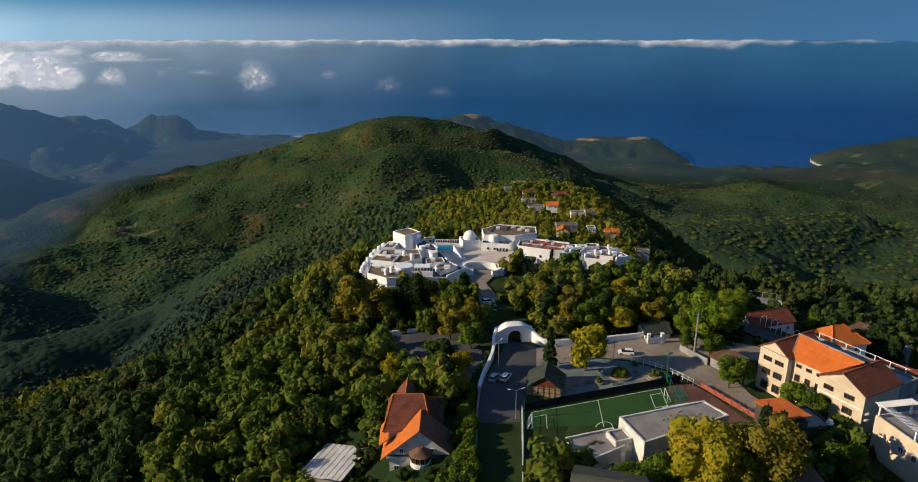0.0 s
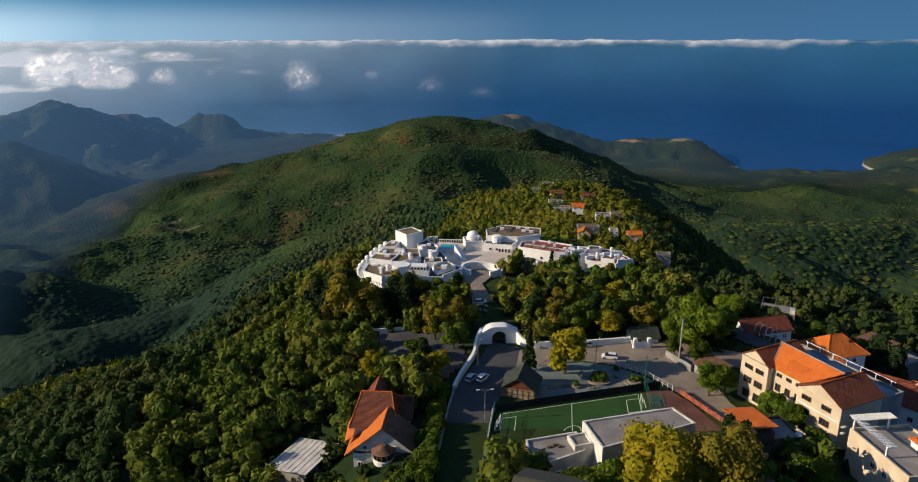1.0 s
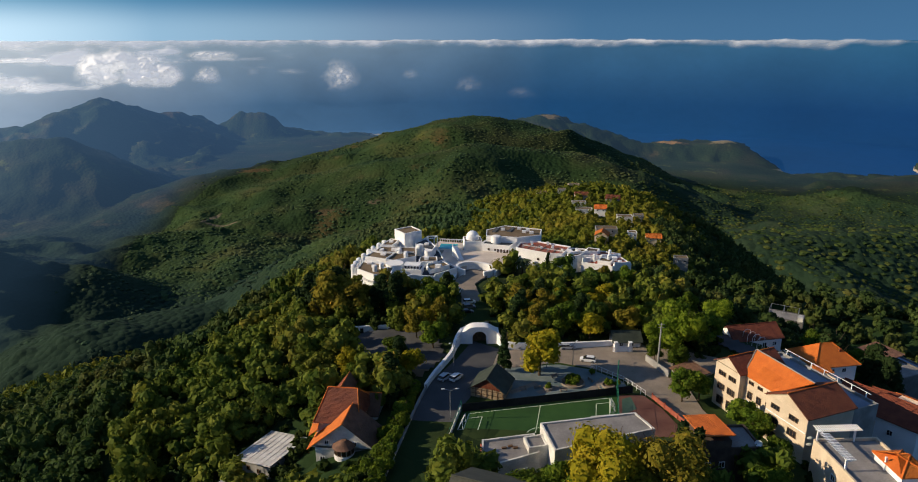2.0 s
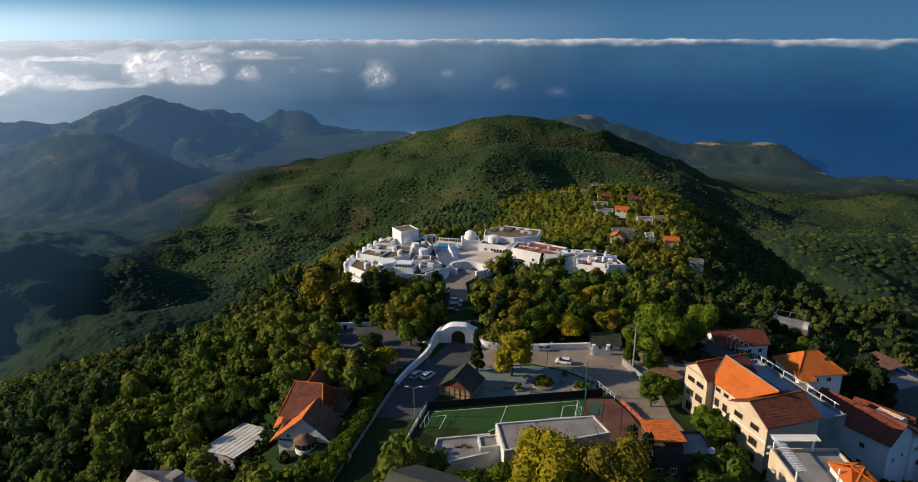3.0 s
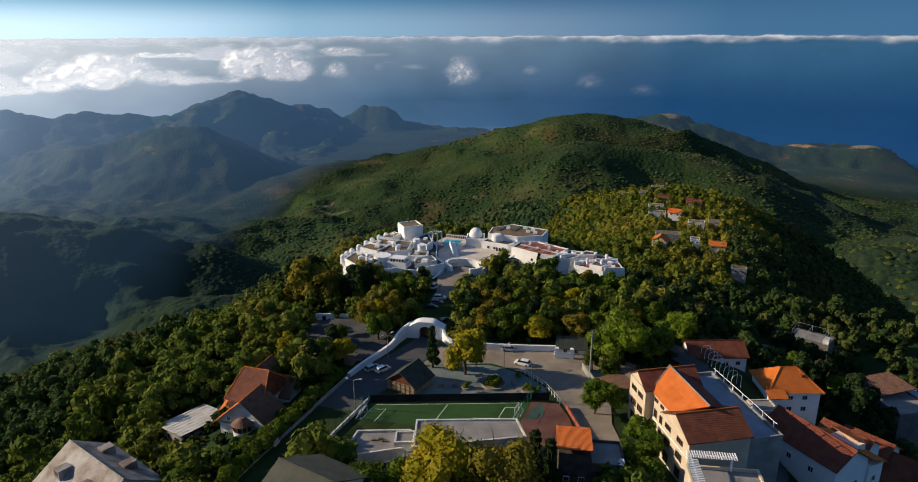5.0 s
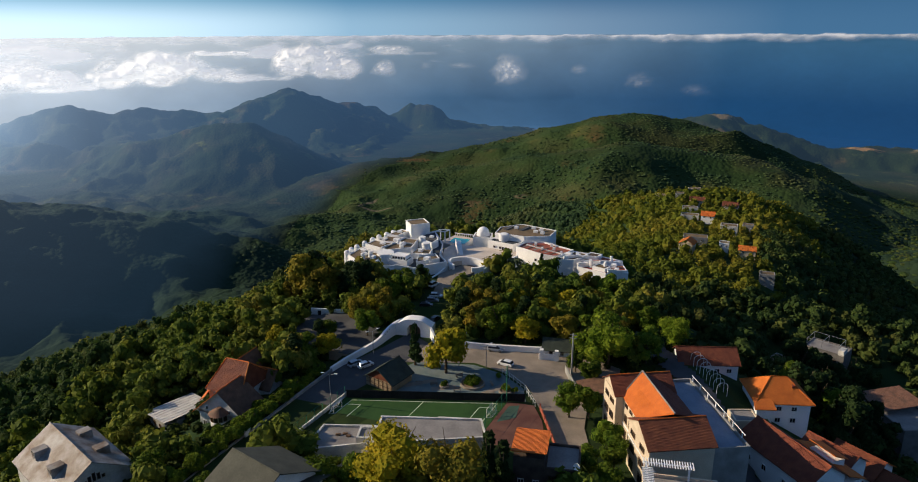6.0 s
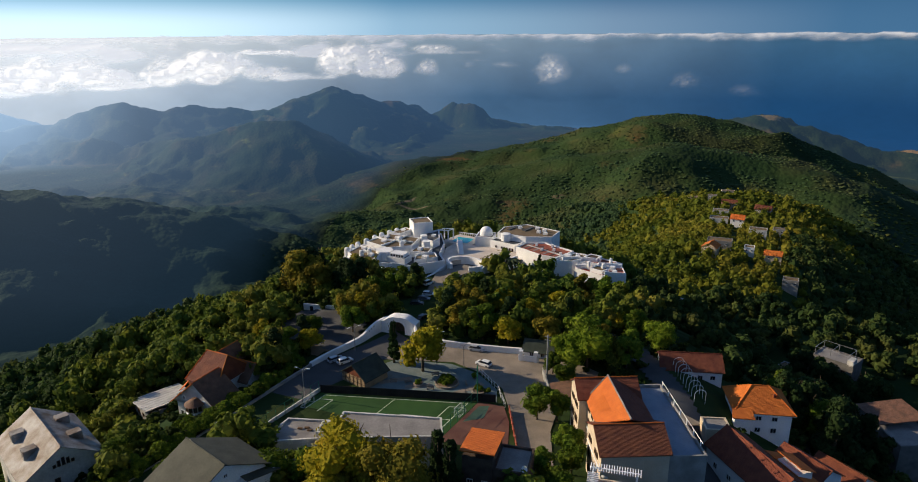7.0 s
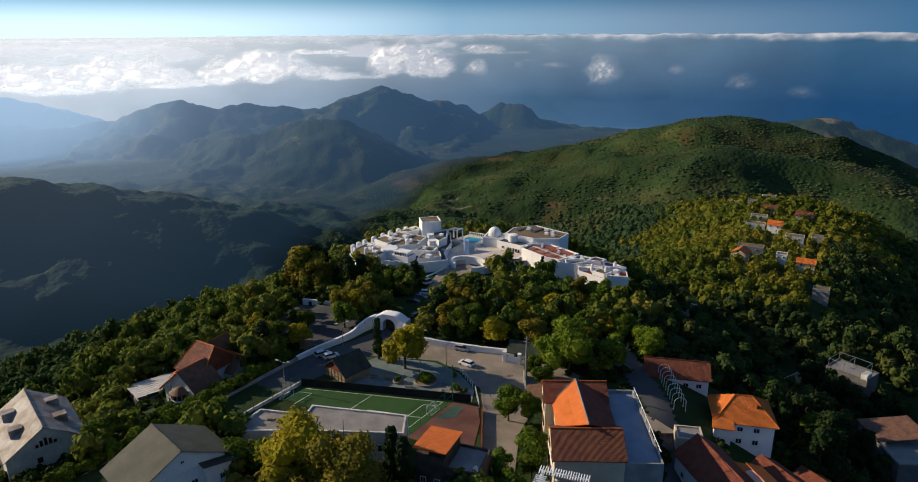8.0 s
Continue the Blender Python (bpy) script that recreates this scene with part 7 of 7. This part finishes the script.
TREES = {
    "broad": ("leaf", "green broad-leaved tree with a dense rounded crown", 4.2, 7.5, 2.0, 12, 0.1, 4, "tree"),
    "yellow": ("yellowleaf", "broad-leaved tree with yellowing autumn foliage", 4.0, 6.5, 1.6, 12, 0.1, 2, "tree"),
    "brown": ("brownleaf", "broad-leaved tree with olive brown autumn foliage", 4.2, 8.0, 2.0, 12, 0.15, 3, "tree"),
    "bigyellow": ("yellowleaf", "large broad-leaved tree with yellow-green autumn foliage", 6.8, 11.5, 1.5, 20, 0.1, 1, "tree"),
    "bigbrown": ("brownleaf", "large broad-leaved tree with golden brown autumn foliage", 6.8, 12.0, 1.5, 20, 0.15, 1, "tree"),
    "biggreen": ("brightleaf", "large bright green broad-leaved tree", 5.6, 9.5, 1.6, 18, 0.15, 1, "tree"),
    "dark": ("darkleaf", "dark evergreen tree with a tall dense crown", 3.6, 10.0, 1.2, 13, 0.35, 3, "tree"),
    "fir": ("darkleaf", "slim pointed dark conifer", 1.9, 8.0, 0.6, 12, 0.9, 2, "conifer"),
    "shrub": ("leaf", "low round green shrub", 1.4, 1.9, 0.1, 6, 0.0, 2, "shrub"),
}

# kept clear of the woods: (x, y, radius)
CLEAR_WEST = [(-6, 111, 7), (0, 121, 5), (98.5, 152.5, 4), (-9, 120, 10.5), (-21, 89.5, 11.5), (23, 88.6, 12), (26, 112, 10), (40, 114, 14), (61.5, 114, 9), (57, 97, 7), (70, 130, 9), (80, 132, 17), (92, 132, 14), (88.5, 108, 11), (107, 143, 14), (116, 154, 8), (66, 151, 7), (30, 130, 26), (46, 145, 18), (60, 158, 14)]
CLEAR_EAST = [(40, 160, 12), (25, 150, 13), (-8, 160, 11), (75, 157, 10), (96, 160, 8), (100, 153, 8), (112, 160, 8), (125, 158, 9), (133, 150, 9), (98, 122, 9), (-9, 107, 8), (-10, 85, 6.5), (-13, 80, 6), (66, 140, 9), (70, 120, 9), (86, 156, 9), (127, 163, 12), (123, 142, 10), (-27, 121.5, 8), (-23, 113, 6), (-14, 112, 6)]
CLEAR_NORTH = [(105.5, 169.5, 10), (91, 182, 12), (52, 170, 4), (-18, 222, 22), (-22, 210, 15), (-20, 238, 15), (4, 230, 14), (8, 245, 17), (18, 256, 18), (34, 242, 17), (54, 232, 15), (9, 200, 8), (11, 190, 7), (9, 212, 10), (13, 178, 7), (118, 166, 9), (-14, 178, 5), (-22, 174, 5), (-6, 179, 4), (91, 176, 7), (100, 186, 6), (141, 208, 14)]
CLEAR_LANE = [(131, 270, 8), (72.5, 185, 5.5), (78, 178, 5.5), (84, 171, 6), (88, 163, 6), (95, 171, 8), (98, 178, 7), (84, 190, 5), (10, 184, 5), (5, 197, 6), (-12, 259, 11), (0, 267, 10), (27, 268, 8), (-2, 213, 5), (14, 212, 8), (21, 207, 6), (23, 217, 9), (33, 225, 7)]
CLEAR = CLEAR_WEST + CLEAR_EAST + CLEAR_NORTH + CLEAR_LANE


HAMLET = ((70, 660), (66, 624), (82, 577), (68, 578), (99, 642), (34, 736), (65, 713), (52, 702), (77, 466), (73, 453), (98, 538), (109, 462), (95, 466), (112, 560), (118, 264), (73, 292), (119, 415))


def is_clear(x, y):
    k = np.zeros(np.shape(x), bool)
    for cx, cy in HAMLET:
        k |= (np.abs(x - cx) < 5) & (y - cy < 4) & (y - cy > -6.5)
    for cx, cy, cr in CLEAR:
        k |= np.hypot(x - cx, y - cy) < cr
    k |= (x > -1.5) & (x < 13 + (y - 100) * 0.06) & (y < 168) & (y > 20)
    return k


def scatter(step, r0, r1, a0, a1, seed):
    """Jittered places over a sector of the land."""
    rng = np.random.default_rng(seed)
    g = np.arange(-r1, r1, step)
    x, y = np.meshgrid(g, g)
    x, y = x.ravel() + rng.uniform(-0.45, 0.45, x.size) * step, y.ravel() + rng.uniform(-0.45, 0.45, y.size) * step
    r, a = np.hypot(x, y), np.degrees(np.arctan2(x, y))
    k = (r > r0) & (r < r1) & (a > a0) & (a < a1)
    x, y = x[k] + CENTRE[0], y[k] + CENTRE[1]
    k = ~is_clear(x, y)
    return x[k], y[k], rng


def forest(name, x, y, z, rng, templates, s0, s1, mat, label):
    """Many crowns joined into one mesh; valley shade is painted as darker crown colours."""
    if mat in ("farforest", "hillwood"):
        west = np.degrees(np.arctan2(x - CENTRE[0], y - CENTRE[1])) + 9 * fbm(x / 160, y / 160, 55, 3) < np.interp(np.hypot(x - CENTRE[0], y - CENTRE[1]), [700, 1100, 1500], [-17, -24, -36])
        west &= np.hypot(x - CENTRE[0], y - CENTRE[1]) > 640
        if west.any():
            forest(name, x[west], y[west], z[west], rng, templates, s0, s1, "darkforest", "woodland in the western valley, coloured dark as if in shade")
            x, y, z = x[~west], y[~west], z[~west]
    # crowns of the eastern valley also take the shade-darkened colour
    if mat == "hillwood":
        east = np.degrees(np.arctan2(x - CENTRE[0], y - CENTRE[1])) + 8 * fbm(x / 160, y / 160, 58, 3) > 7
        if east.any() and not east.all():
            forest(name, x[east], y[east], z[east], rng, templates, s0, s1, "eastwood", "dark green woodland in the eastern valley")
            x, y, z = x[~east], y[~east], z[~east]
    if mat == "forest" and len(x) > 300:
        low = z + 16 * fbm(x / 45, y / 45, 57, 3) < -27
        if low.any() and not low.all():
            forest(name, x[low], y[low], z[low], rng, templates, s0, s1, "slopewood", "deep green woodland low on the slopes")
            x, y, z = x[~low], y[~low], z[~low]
    vs, fs, base = [], [], 0
    pick = rng.integers(0, len(templates), len(x))
    for k, (tv, tf) in enumerate(templates):
        m = pick == k
        n = int(m.sum())
        a, s = rng.uniform(0, 2 * np.pi, n), rng.uniform(s0, s1, n)
        sz = s * rng.uniform(0.85, 1.25, n)
        c, d = np.cos(a), np.sin(a)
        X = (tv[None, :, 0] * c[:, None] - tv[None, :, 1] * d[:, None]) * s[:, None] + x[m][:, None]
        Y = (tv[None, :, 0] * d[:, None] + tv[None, :, 1] * c[:, None]) * s[:, None] + y[m][:, None]
        Z = tv[None, :, 2] * sz[:, None] + z[m][:, None]
        vs.append(np.stack([X, Y, Z], -1).reshape(-1, 3))
        fs.append((tf[None] + (np.arange(n) * len(tv))[:, None, None] + base).reshape(-1, 3))
        base += n * len(tv)
    ob = new(name, bulk(name, np.concatenate(vs), np.concatenate(fs), mat))
    return tagged(ob, label, "woodland", kind="stuff")


def lumpy(seed, level=2, r=4.0, h=7.0):
    """A crown as one rough skin."""
    rng = np.random.default_rng(seed)
    iv, fi = ico(level)
    lob = rng.normal(size=(9, 3))
    lob /= np.linalg.norm(lob, axis=1)[:, None]
    k = np.max(iv @ lob.T, axis=1)
    rad_ = 0.72 + 0.35 * k ** 2 + rng.uniform(-0.1, 0.1, len(iv))
    v = iv * rad_[:, None] * np.array([r, r, h * 0.52]) + np.array([0, 0, h * 0.5])
    return v, fi


def leafy(seed, leaves, size, r=4.0, h=7.5, lobes=9):
    rng = np.random.default_rng(seed)
    q, cs = crown_parts(rng, r, h, lobes, leaves, size, 0.9, 0.1)
    iv, fi = ico(1)
    nf = np.arange(len(q) * 4).reshape(-1, 4)
    v, f, base = [q.reshape(-1, 3)], [nf[:, [0, 1, 2]], nf[:, [0, 2, 3]]], len(q) * 4
    for c in cs:
        v.append(iv * c[3] * 0.85 * rng.uniform(0.8, 1.15, (len(iv), 1)) + c[:3])
        f.append(fi + base)
        base += len(iv)
    return np.concatenate(v), np.concatenate(f)


def tufted(seed, leaves, level=1, size=1.3, r=4.4):
    """A rough skin hidden under sprays of leaves standing off it."""
    v, f = lumpy(seed, level, r * 0.72, 5.6)
    q, cs = crown_parts(np.random.default_rng(seed + 50), r, 7.0, 8, leaves, size, 0.9, 0.1)
    nf = np.arange(len(q) * 4).reshape(-1, 4) + len(v)
    return np.concatenate([v, q.reshape(-1, 3)]), np.concatenate([f, nf[:, [0, 1, 2]], nf[:, [0, 2, 3]]])


x, y, rng = scatter(6.4, 85, 215, -72, 50, 1)
k = x < 74
forest("woodland", x[k], y[k], height(x[k], y[k]) - 0.5, rng, [leafy(q, 210, 0.55, 4.0, 7.5, 8) for q in range(6)], 0.85, 1.4, "forest", "dense mixed woodland on the slopes below the village")
x, y, rng = scatter(6.6, 215, 330, -72, 46, 6)
k = x < 60
forest("woodland", x[k], y[k], height(x[k], y[k]) - 0.5, rng, [leafy(q + 6, 105, 0.68, 4.4, 7.5, 6) for q in range(6)], 0.75, 1.35, "forest", "dense mixed woodland on the slopes below the hotel")
# the eastern slope: taller, wider spaced trees, its shade painted as darker crowns
x, y, rng = scatter(8.2, 85, 330, 0, 50, 21)
k = (x >= 74) | ((y > 215) & (x >= 60) & (np.hypot(x - CENTRE[0], y - CENTRE[1]) >= 215))
k &= rng.uniform(0, 1, len(x)) > 0.12
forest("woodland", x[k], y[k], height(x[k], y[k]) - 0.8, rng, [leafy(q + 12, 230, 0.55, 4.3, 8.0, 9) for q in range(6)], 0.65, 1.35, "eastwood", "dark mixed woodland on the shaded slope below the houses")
x, y, rng = scatter(7.6, 330, 560, -72, 44, 2)
# east of this line the crowns get the shade-darkened colour
k = x + 25 * fbm(x / 50, y / 50, 89, 3) < 128
forest("woodland", x[k], y[k], height(x[k], y[k]) - 1.0, rng, [tufted(q, 56, 1, 0.85) for q in range(6)], 0.65, 1.3, "farforest", "dense green woodland on the hillsides")
k = ~k
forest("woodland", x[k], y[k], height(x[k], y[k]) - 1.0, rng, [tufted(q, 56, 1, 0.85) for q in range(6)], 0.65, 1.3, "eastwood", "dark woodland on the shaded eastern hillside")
x, y, rng = scatter(8.6, 560, 930, -70, 44, 3)
# sunlight painted as yellower crowns on the spur, haze as bluer ones elsewhere
spur = np.abs(x - 60) + 40 * fbm(x / 60, y / 60, 88, 3) < 105
for k, mat, label in ((spur, "farforest", "sunny yellow-green woodland round the hamlet"), (~spur, "hillwood", "distant green woodland on the hillsides")):
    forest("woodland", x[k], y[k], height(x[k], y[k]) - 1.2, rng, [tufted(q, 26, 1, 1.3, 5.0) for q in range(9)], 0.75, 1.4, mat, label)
x, y, rng = scatter(11.5, 930, 1950, -70, 44, 5)
k = np.clip(fbm(x / 130, y / 130, 31, 3) * 2.2 + 0.75, 0, 1) > rng.uniform(0, 0.7, len(x))
k &= np.hypot(x - CENTRE[0], y - CENTRE[1]) + rng.uniform(0, 420, len(x)) < 150 + np.interp(np.degrees(np.arctan2(x - CENTRE[0], y - CENTRE[1])), *SPLIT)
x, y = x[k], y[k]
forest("woodland", x, y, height(x, y) - 1.2, rng, [lumpy(k, 1, 5.8, 4.4) for k in range(6)], 0.6, 1.3, "hillwood", "far green woodland on the valley sides")

# the middle hill and the eastern slopes: clumps of wood with heath between
x, y, rng = scatter(10.5, 1950, 2650, -34, 42, 8)
k = np.clip(fbm(x / 90, y / 90, 31, 4) * 2.4 + 0.8, 0, 1) > rng.uniform(0, 0.75, len(x))
k &= np.hypot(x - CENTRE[0], y - CENTRE[1]) + rng.uniform(0, 420, len(x)) < 150 + np.interp(np.degrees(np.arctan2(x - CENTRE[0], y - CENTRE[1])), *SPLIT)
x, y = x[k], y[k]
forest("woodland", x, y, height(x, y) - 0.8, rng, [lumpy(k, 1, 5.6, 3.8) for k in range(6)], 0.35, 1.0, "hillwood", "patchy woodland over the middle hill")

# the ridge top south of the village
x, y, rng = scatter(7.0, 0, 85, -180, 180, 15)
forest("woodland", x, y, height(x, y) - 0.5, rng, [leafy(k + 30, 60, 0.95, 4.0) for k in range(4)], 0.6, 1.1, "forest", "dense mixed woodland on the ridge top")

# undergrowth filling the gaps near the houses
def undergrowth(x0, x1, y0, y1, step, seed):
    rng_ = np.random.default_rng(seed)
    gx, gy = np.meshgrid(np.arange(x0, x1, step), np.arange(y0, y1, step))
    gx, gy = gx.ravel() + rng_.uniform(-1, 1, gx.size) * step * 0.5, gy.ravel() + rng_.uniform(-1, 1, gy.size) * step * 0.5
    k = ~is_tight(gx, gy)
    gx, gy = gx[k], gy[k]
    return forest("undergrowth", gx, gy, height(gx, gy) - 0.3, rng_, [leafy(k_ + 20, 26, 0.55, 1.7, 2.2) for k_ in range(4)], 0.6, 1.5, "scrub", "tangled dark green undergrowth between the houses and trees")


def is_tight(x, y):
    """Built or paved ground."""
    k = np.zeros(np.shape(x), bool)
    for cx, cy, cr in CLEAR:
        k |= np.hypot(x - cx, y - cy) < cr * (0.78 if cx > 2 or cx < -26 else 0.4)
    k |= (x > 0.8) & (x < 13 + (y - 100) * 0.06) & (y < 168) & (y > 20)
    k |= (x > 9) & (x < 64) & (y > 104) & (y < 168)
    k |= (np.abs(x + 9) < 8.5) & (y > 112) & (y < 134)
    k |= (x > -23) & (x < 7) & (y > 147) & (y < 173)
    k |= (x > 64) & (x < 79) & (y > 105) & (y < 162)
    return k


undergrowth(-60, 4, 78, 186, 2.7, 31)
undergrowth(12, 150, 78, 200, 4.0, 32)

# single trees of the village and the hotel garden
NEAR = []


def plant(kind, places):
    NEAR.extend((kind, *p) for p in places)


plant("yellow", [(31.2, 149.5, 1.5), (-9, 196.5, 0.85), (-1.5, 171, 0.9), (63.5, 223, 0.8), (0, 146, 0.9), (-16, 146, 0.9)])
plant("fir", [(22.4, 150.6, 1.35), (56.5, 108.5, 1.75), (59.3, 108.0, 1.65), (33.5, 230.5, 0.9)])
plant("broad", [(60.5, 161.5, 0.6), (63.5, 141.0, 0.85), (67.5, 142.5, 0.8), (73.5, 131.0, 0.8), (75.5, 126.0, 0.75), (71.5, 121.0, 0.8), (75.5, 115.5, 0.9), (72, 107, 0.9), (29.5, 97.5, 1.05), (35.5, 100.5, 1.0), (-1.5, 181, 1.0), (-1, 190, 0.95), (-5, 203, 0.6), (-3, 91, 0.8), (-6, 155, 0.8), (46, 219, 0.7), (58, 220, 1.05), (61.5, 225, 1.0), (55, 224, 0.9), (68, 227, 0.9), (33, 213, 0.55), (3, 161, 0.95), (65, 156, 0.7), (-4, 141, 0.9), (-12, 139, 0.8), (122, 184, 1.3), (112, 193, 1.2), (16, 97, 0.6), (9.5, 91, 0.55)])
plant("biggreen", [(67.5, 166.5, 1.3), (62.0, 168.0, 0.85), (81.5, 186, 0.85)])
plant("dark", [(124, 256, 1.5), (129, 252, 1.6), (134.5, 253, 1.55), (139, 258, 1.5), (121, 263, 1.4), (131, 247, 1.4), (121, 252, 1.5), (125, 247, 1.5), (118, 257, 1.4), (128, 203, 1.3), (131, 197, 1.3), (136, 194, 1.2), (125, 208, 1.3)])
plant("bigyellow", [(42.5, 100.0, 1.24)])
plant("bigbrown", [(52.5, 100.5, 1.24)])
plant("brown", [(47.5, 97, 1.1), (-34, 180, 1.0), (-6, 184, 0.95), (3.0, 171.5, 0.95), (52, 217.5, 0.95), (40, 217, 0.65), (-30, 183, 1.75), (-24, 181, 1.3), (-2.5, 166.5, 0.9)])
plant("dark", [(-17, 186, 1.2), (-12.5, 189.5, 1.0), (-36, 187, 1.75), (-42, 191, 1.5), (-31, 190, 1.6), (-13, 184, 1.1), (1.5, 199.5, 0.8), (-3, 148, 0.9), (-2, 131, 0.85), (-3.5, 136, 0.95), (124, 176, 1.5), (123, 181, 1.5), (122, 172, 1.4), (113, 184, 1.3), (118, 190, 1.35), (120, 197, 1.3), (126, 200, 1.2)])
plant("shrub", [(0.5, 112, 1.5), (0.2, 118, 1.3), (0.6, 124, 1.2), (0, 106, 1.7), (-0.5, 100, 1.6), (-3, 105, 1.2)])
NEAR += [("shrub", 1.3 + 0.02 * k, 70 + 3.1 * k, 1.25 + 0.5 * ((k * 7) % 5) / 5) for k in range(23)]
turn_rng = random.Random(4)
for kind, x, y, s in NEAR:
    if s:
        tree((x, y, height_at(x, y) - 0.1), kind, s, turn_rng.uniform(0, 360))
g_rng = random.Random(9)
done = [(x, y) for _, x, y, _ in NEAR]
for _ in range(900):
    x, y = g_rng.uniform(17, 76), g_rng.uniform(171, 229)
    if (x < 25 and y < 204) or y > np.interp(x, [17, 34, 46, 60, 76], [192, 202, 210, 221, 229]):
        continue
    if is_clear(np.array([x]), np.array([y]))[0] or min(math.hypot(x - a, y - b) for a, b in done) < 6.4 or (y > 220 and x < 30):
        continue
    done.append((x, y))
    tree((x, y, height_at(x, y) - 0.1), g_rng.choice(("brown", "brown", "broad", "broad", "broad", "yellow", "dark", "dark")), g_rng.uniform(0.85, 1.25) * float(np.interp(y, [171, 195, 222], [1.0, 0.85, 0.62])), g_rng.uniform(0, 360))


# palm in the forecourt
palm = thing("palm_tree", (24.5, 227.5, -4.2), "date palm with a full head of drooping fronds", "palm")
bm = bmesh.new()
bmesh.ops.create_cone(bm, cap_ends=True, segments=9, radius1=0.4, radius2=0.3, depth=6, matrix=Matrix.Translation((0, 0, 2.5)))
part("trunk", (bm, "bark"), palm)
for k in range(34):
    a, up = k * 2.4, 0.9 - 1.1 * (k % 5) / 4
    d = Vector((math.cos(a), math.sin(a), 0))
    s = Vector((-d.y, d.x, 0))
    pts = [Vector((0, 0, 5.4)) + d * 3.6 * t + Vector((0, 0, up * 2.4 * t - 2.6 * t * t)) for t in (0, 0.25, 0.5, 0.75, 1)]
    v, f = [], []
    for i, q in enumerate(pts):
        w = (0.15, 0.5, 0.55, 0.4, 0.05)[i]
        v += [q - s * w - Vector((0, 0, w * 0.5)), q, q + s * w - Vector((0, 0, w * 0.5))]
    for i in range(4):
        f += [(3 * i, 3 * i + 3, 3 * i + 4, 3 * i + 1), (3 * i + 1, 3 * i + 4, 3 * i + 5, 3 * i + 2)]
    part("frond", mesh("frond", v, f, "palm"), palm)


# shrubs in the park's beds
for x, y, sc in ((38.4, 146.2, 0.9), (39.9, 147.2, 0.9), (39.4, 145.6, 0.8), (47.5, 146.2, 0.75), (33.4, 143.2, 0.6), (44, 151.5, 0.6), (49.5, 146.5, 0.6)):
    tree((x, y, G + 0.3), "shrub", sc, turn_rng.uniform(0, 360))


# ---------------------------------------------------------------- hamlet on the spur behind the hotel
def cottage(x, y, w, d, h, turn, roof, wall):
    z = height_at(x, y)
    c = thing("house", (x, y, z), "small %s house with a %s roof among trees" % (wall if wall in ("white", "cream") else "grey", {"tile": "orange tiled", "darkoldtile": "red tiled", "flatroof": "flat brown"}[roof]), "house", "houses of the hamlet", turn)
    if roof == "flatroof":
        flat_block(c, rect(-w / 2, w / 2, -d / 2, d / 2), -4, h, wall, "brownroof", 0.4)
    else:
        walls(c, -w / 2, w / 2, -d / 2, d / 2, -4, h, wall)
        gable_roof(c, -w / 2, w / 2, -d / 2, d / 2, h, h + d * 0.28, roof, 0.5, wall, roof)
    for k in range(2):
        window(c, -w / 4 + k * w / 2, -d / 2, h - 2.2, 1.2, 1.3, 0)
        window(c, -w / 2, -d / 4 + k * d / 2, h - 2.2, 1.2, 1.3, -90)


UPPER = ((70, 660, 13, 8, 7.0, 4, "darkoldtile", "cream"), (66, 624, 13, 7, 6.5, 3, "flatroof", "oldwhite"), (82, 577, 10, 9, 7.0, -4, "tile", "white"), (68, 578, 14, 8, 5.5, 2, "flatroof", "oldwhite"),
         (99, 642, 13, 10, 8.0, -8, "darkoldtile", "greywall"), (34, 736, 17, 8, 3.0, 5, "flatroof", "cream"), (65, 713, 12, 7, 6.0, 8, "flatroof", "cream"), (52, 702, 8, 6, 4.5, 0, "flatroof", "greywall"))
LOWER = ((77, 466, 15, 8, 8.0, 3, "flatroof", "greywall"), (73, 453, 9, 9, 6.5, 80, "tile", "cream"), (98, 538, 12, 8, 8.0, 0, "flatroof", "oldwhite"), (109, 462, 10, 7, 6.5, 0, "tile", "cream"), (95, 466, 6, 6, 6.5, 0, "flatroof", "white"),
         (112, 560, 8, 6, 6.0, 0, "flatroof", "greywall"))
OUTLYING = ((118, 264, 12, 9, 7.0, -30, "flatroof", "greywall"), (73, 292, 5, 4, 5.0, 0, "flatroof", "oldwhite"), (119, 415, 8, 6, 7.0, 0, "flatroof", "greywall"))
for spec in UPPER + LOWER + OUTLYING:
    cottage(*spec)
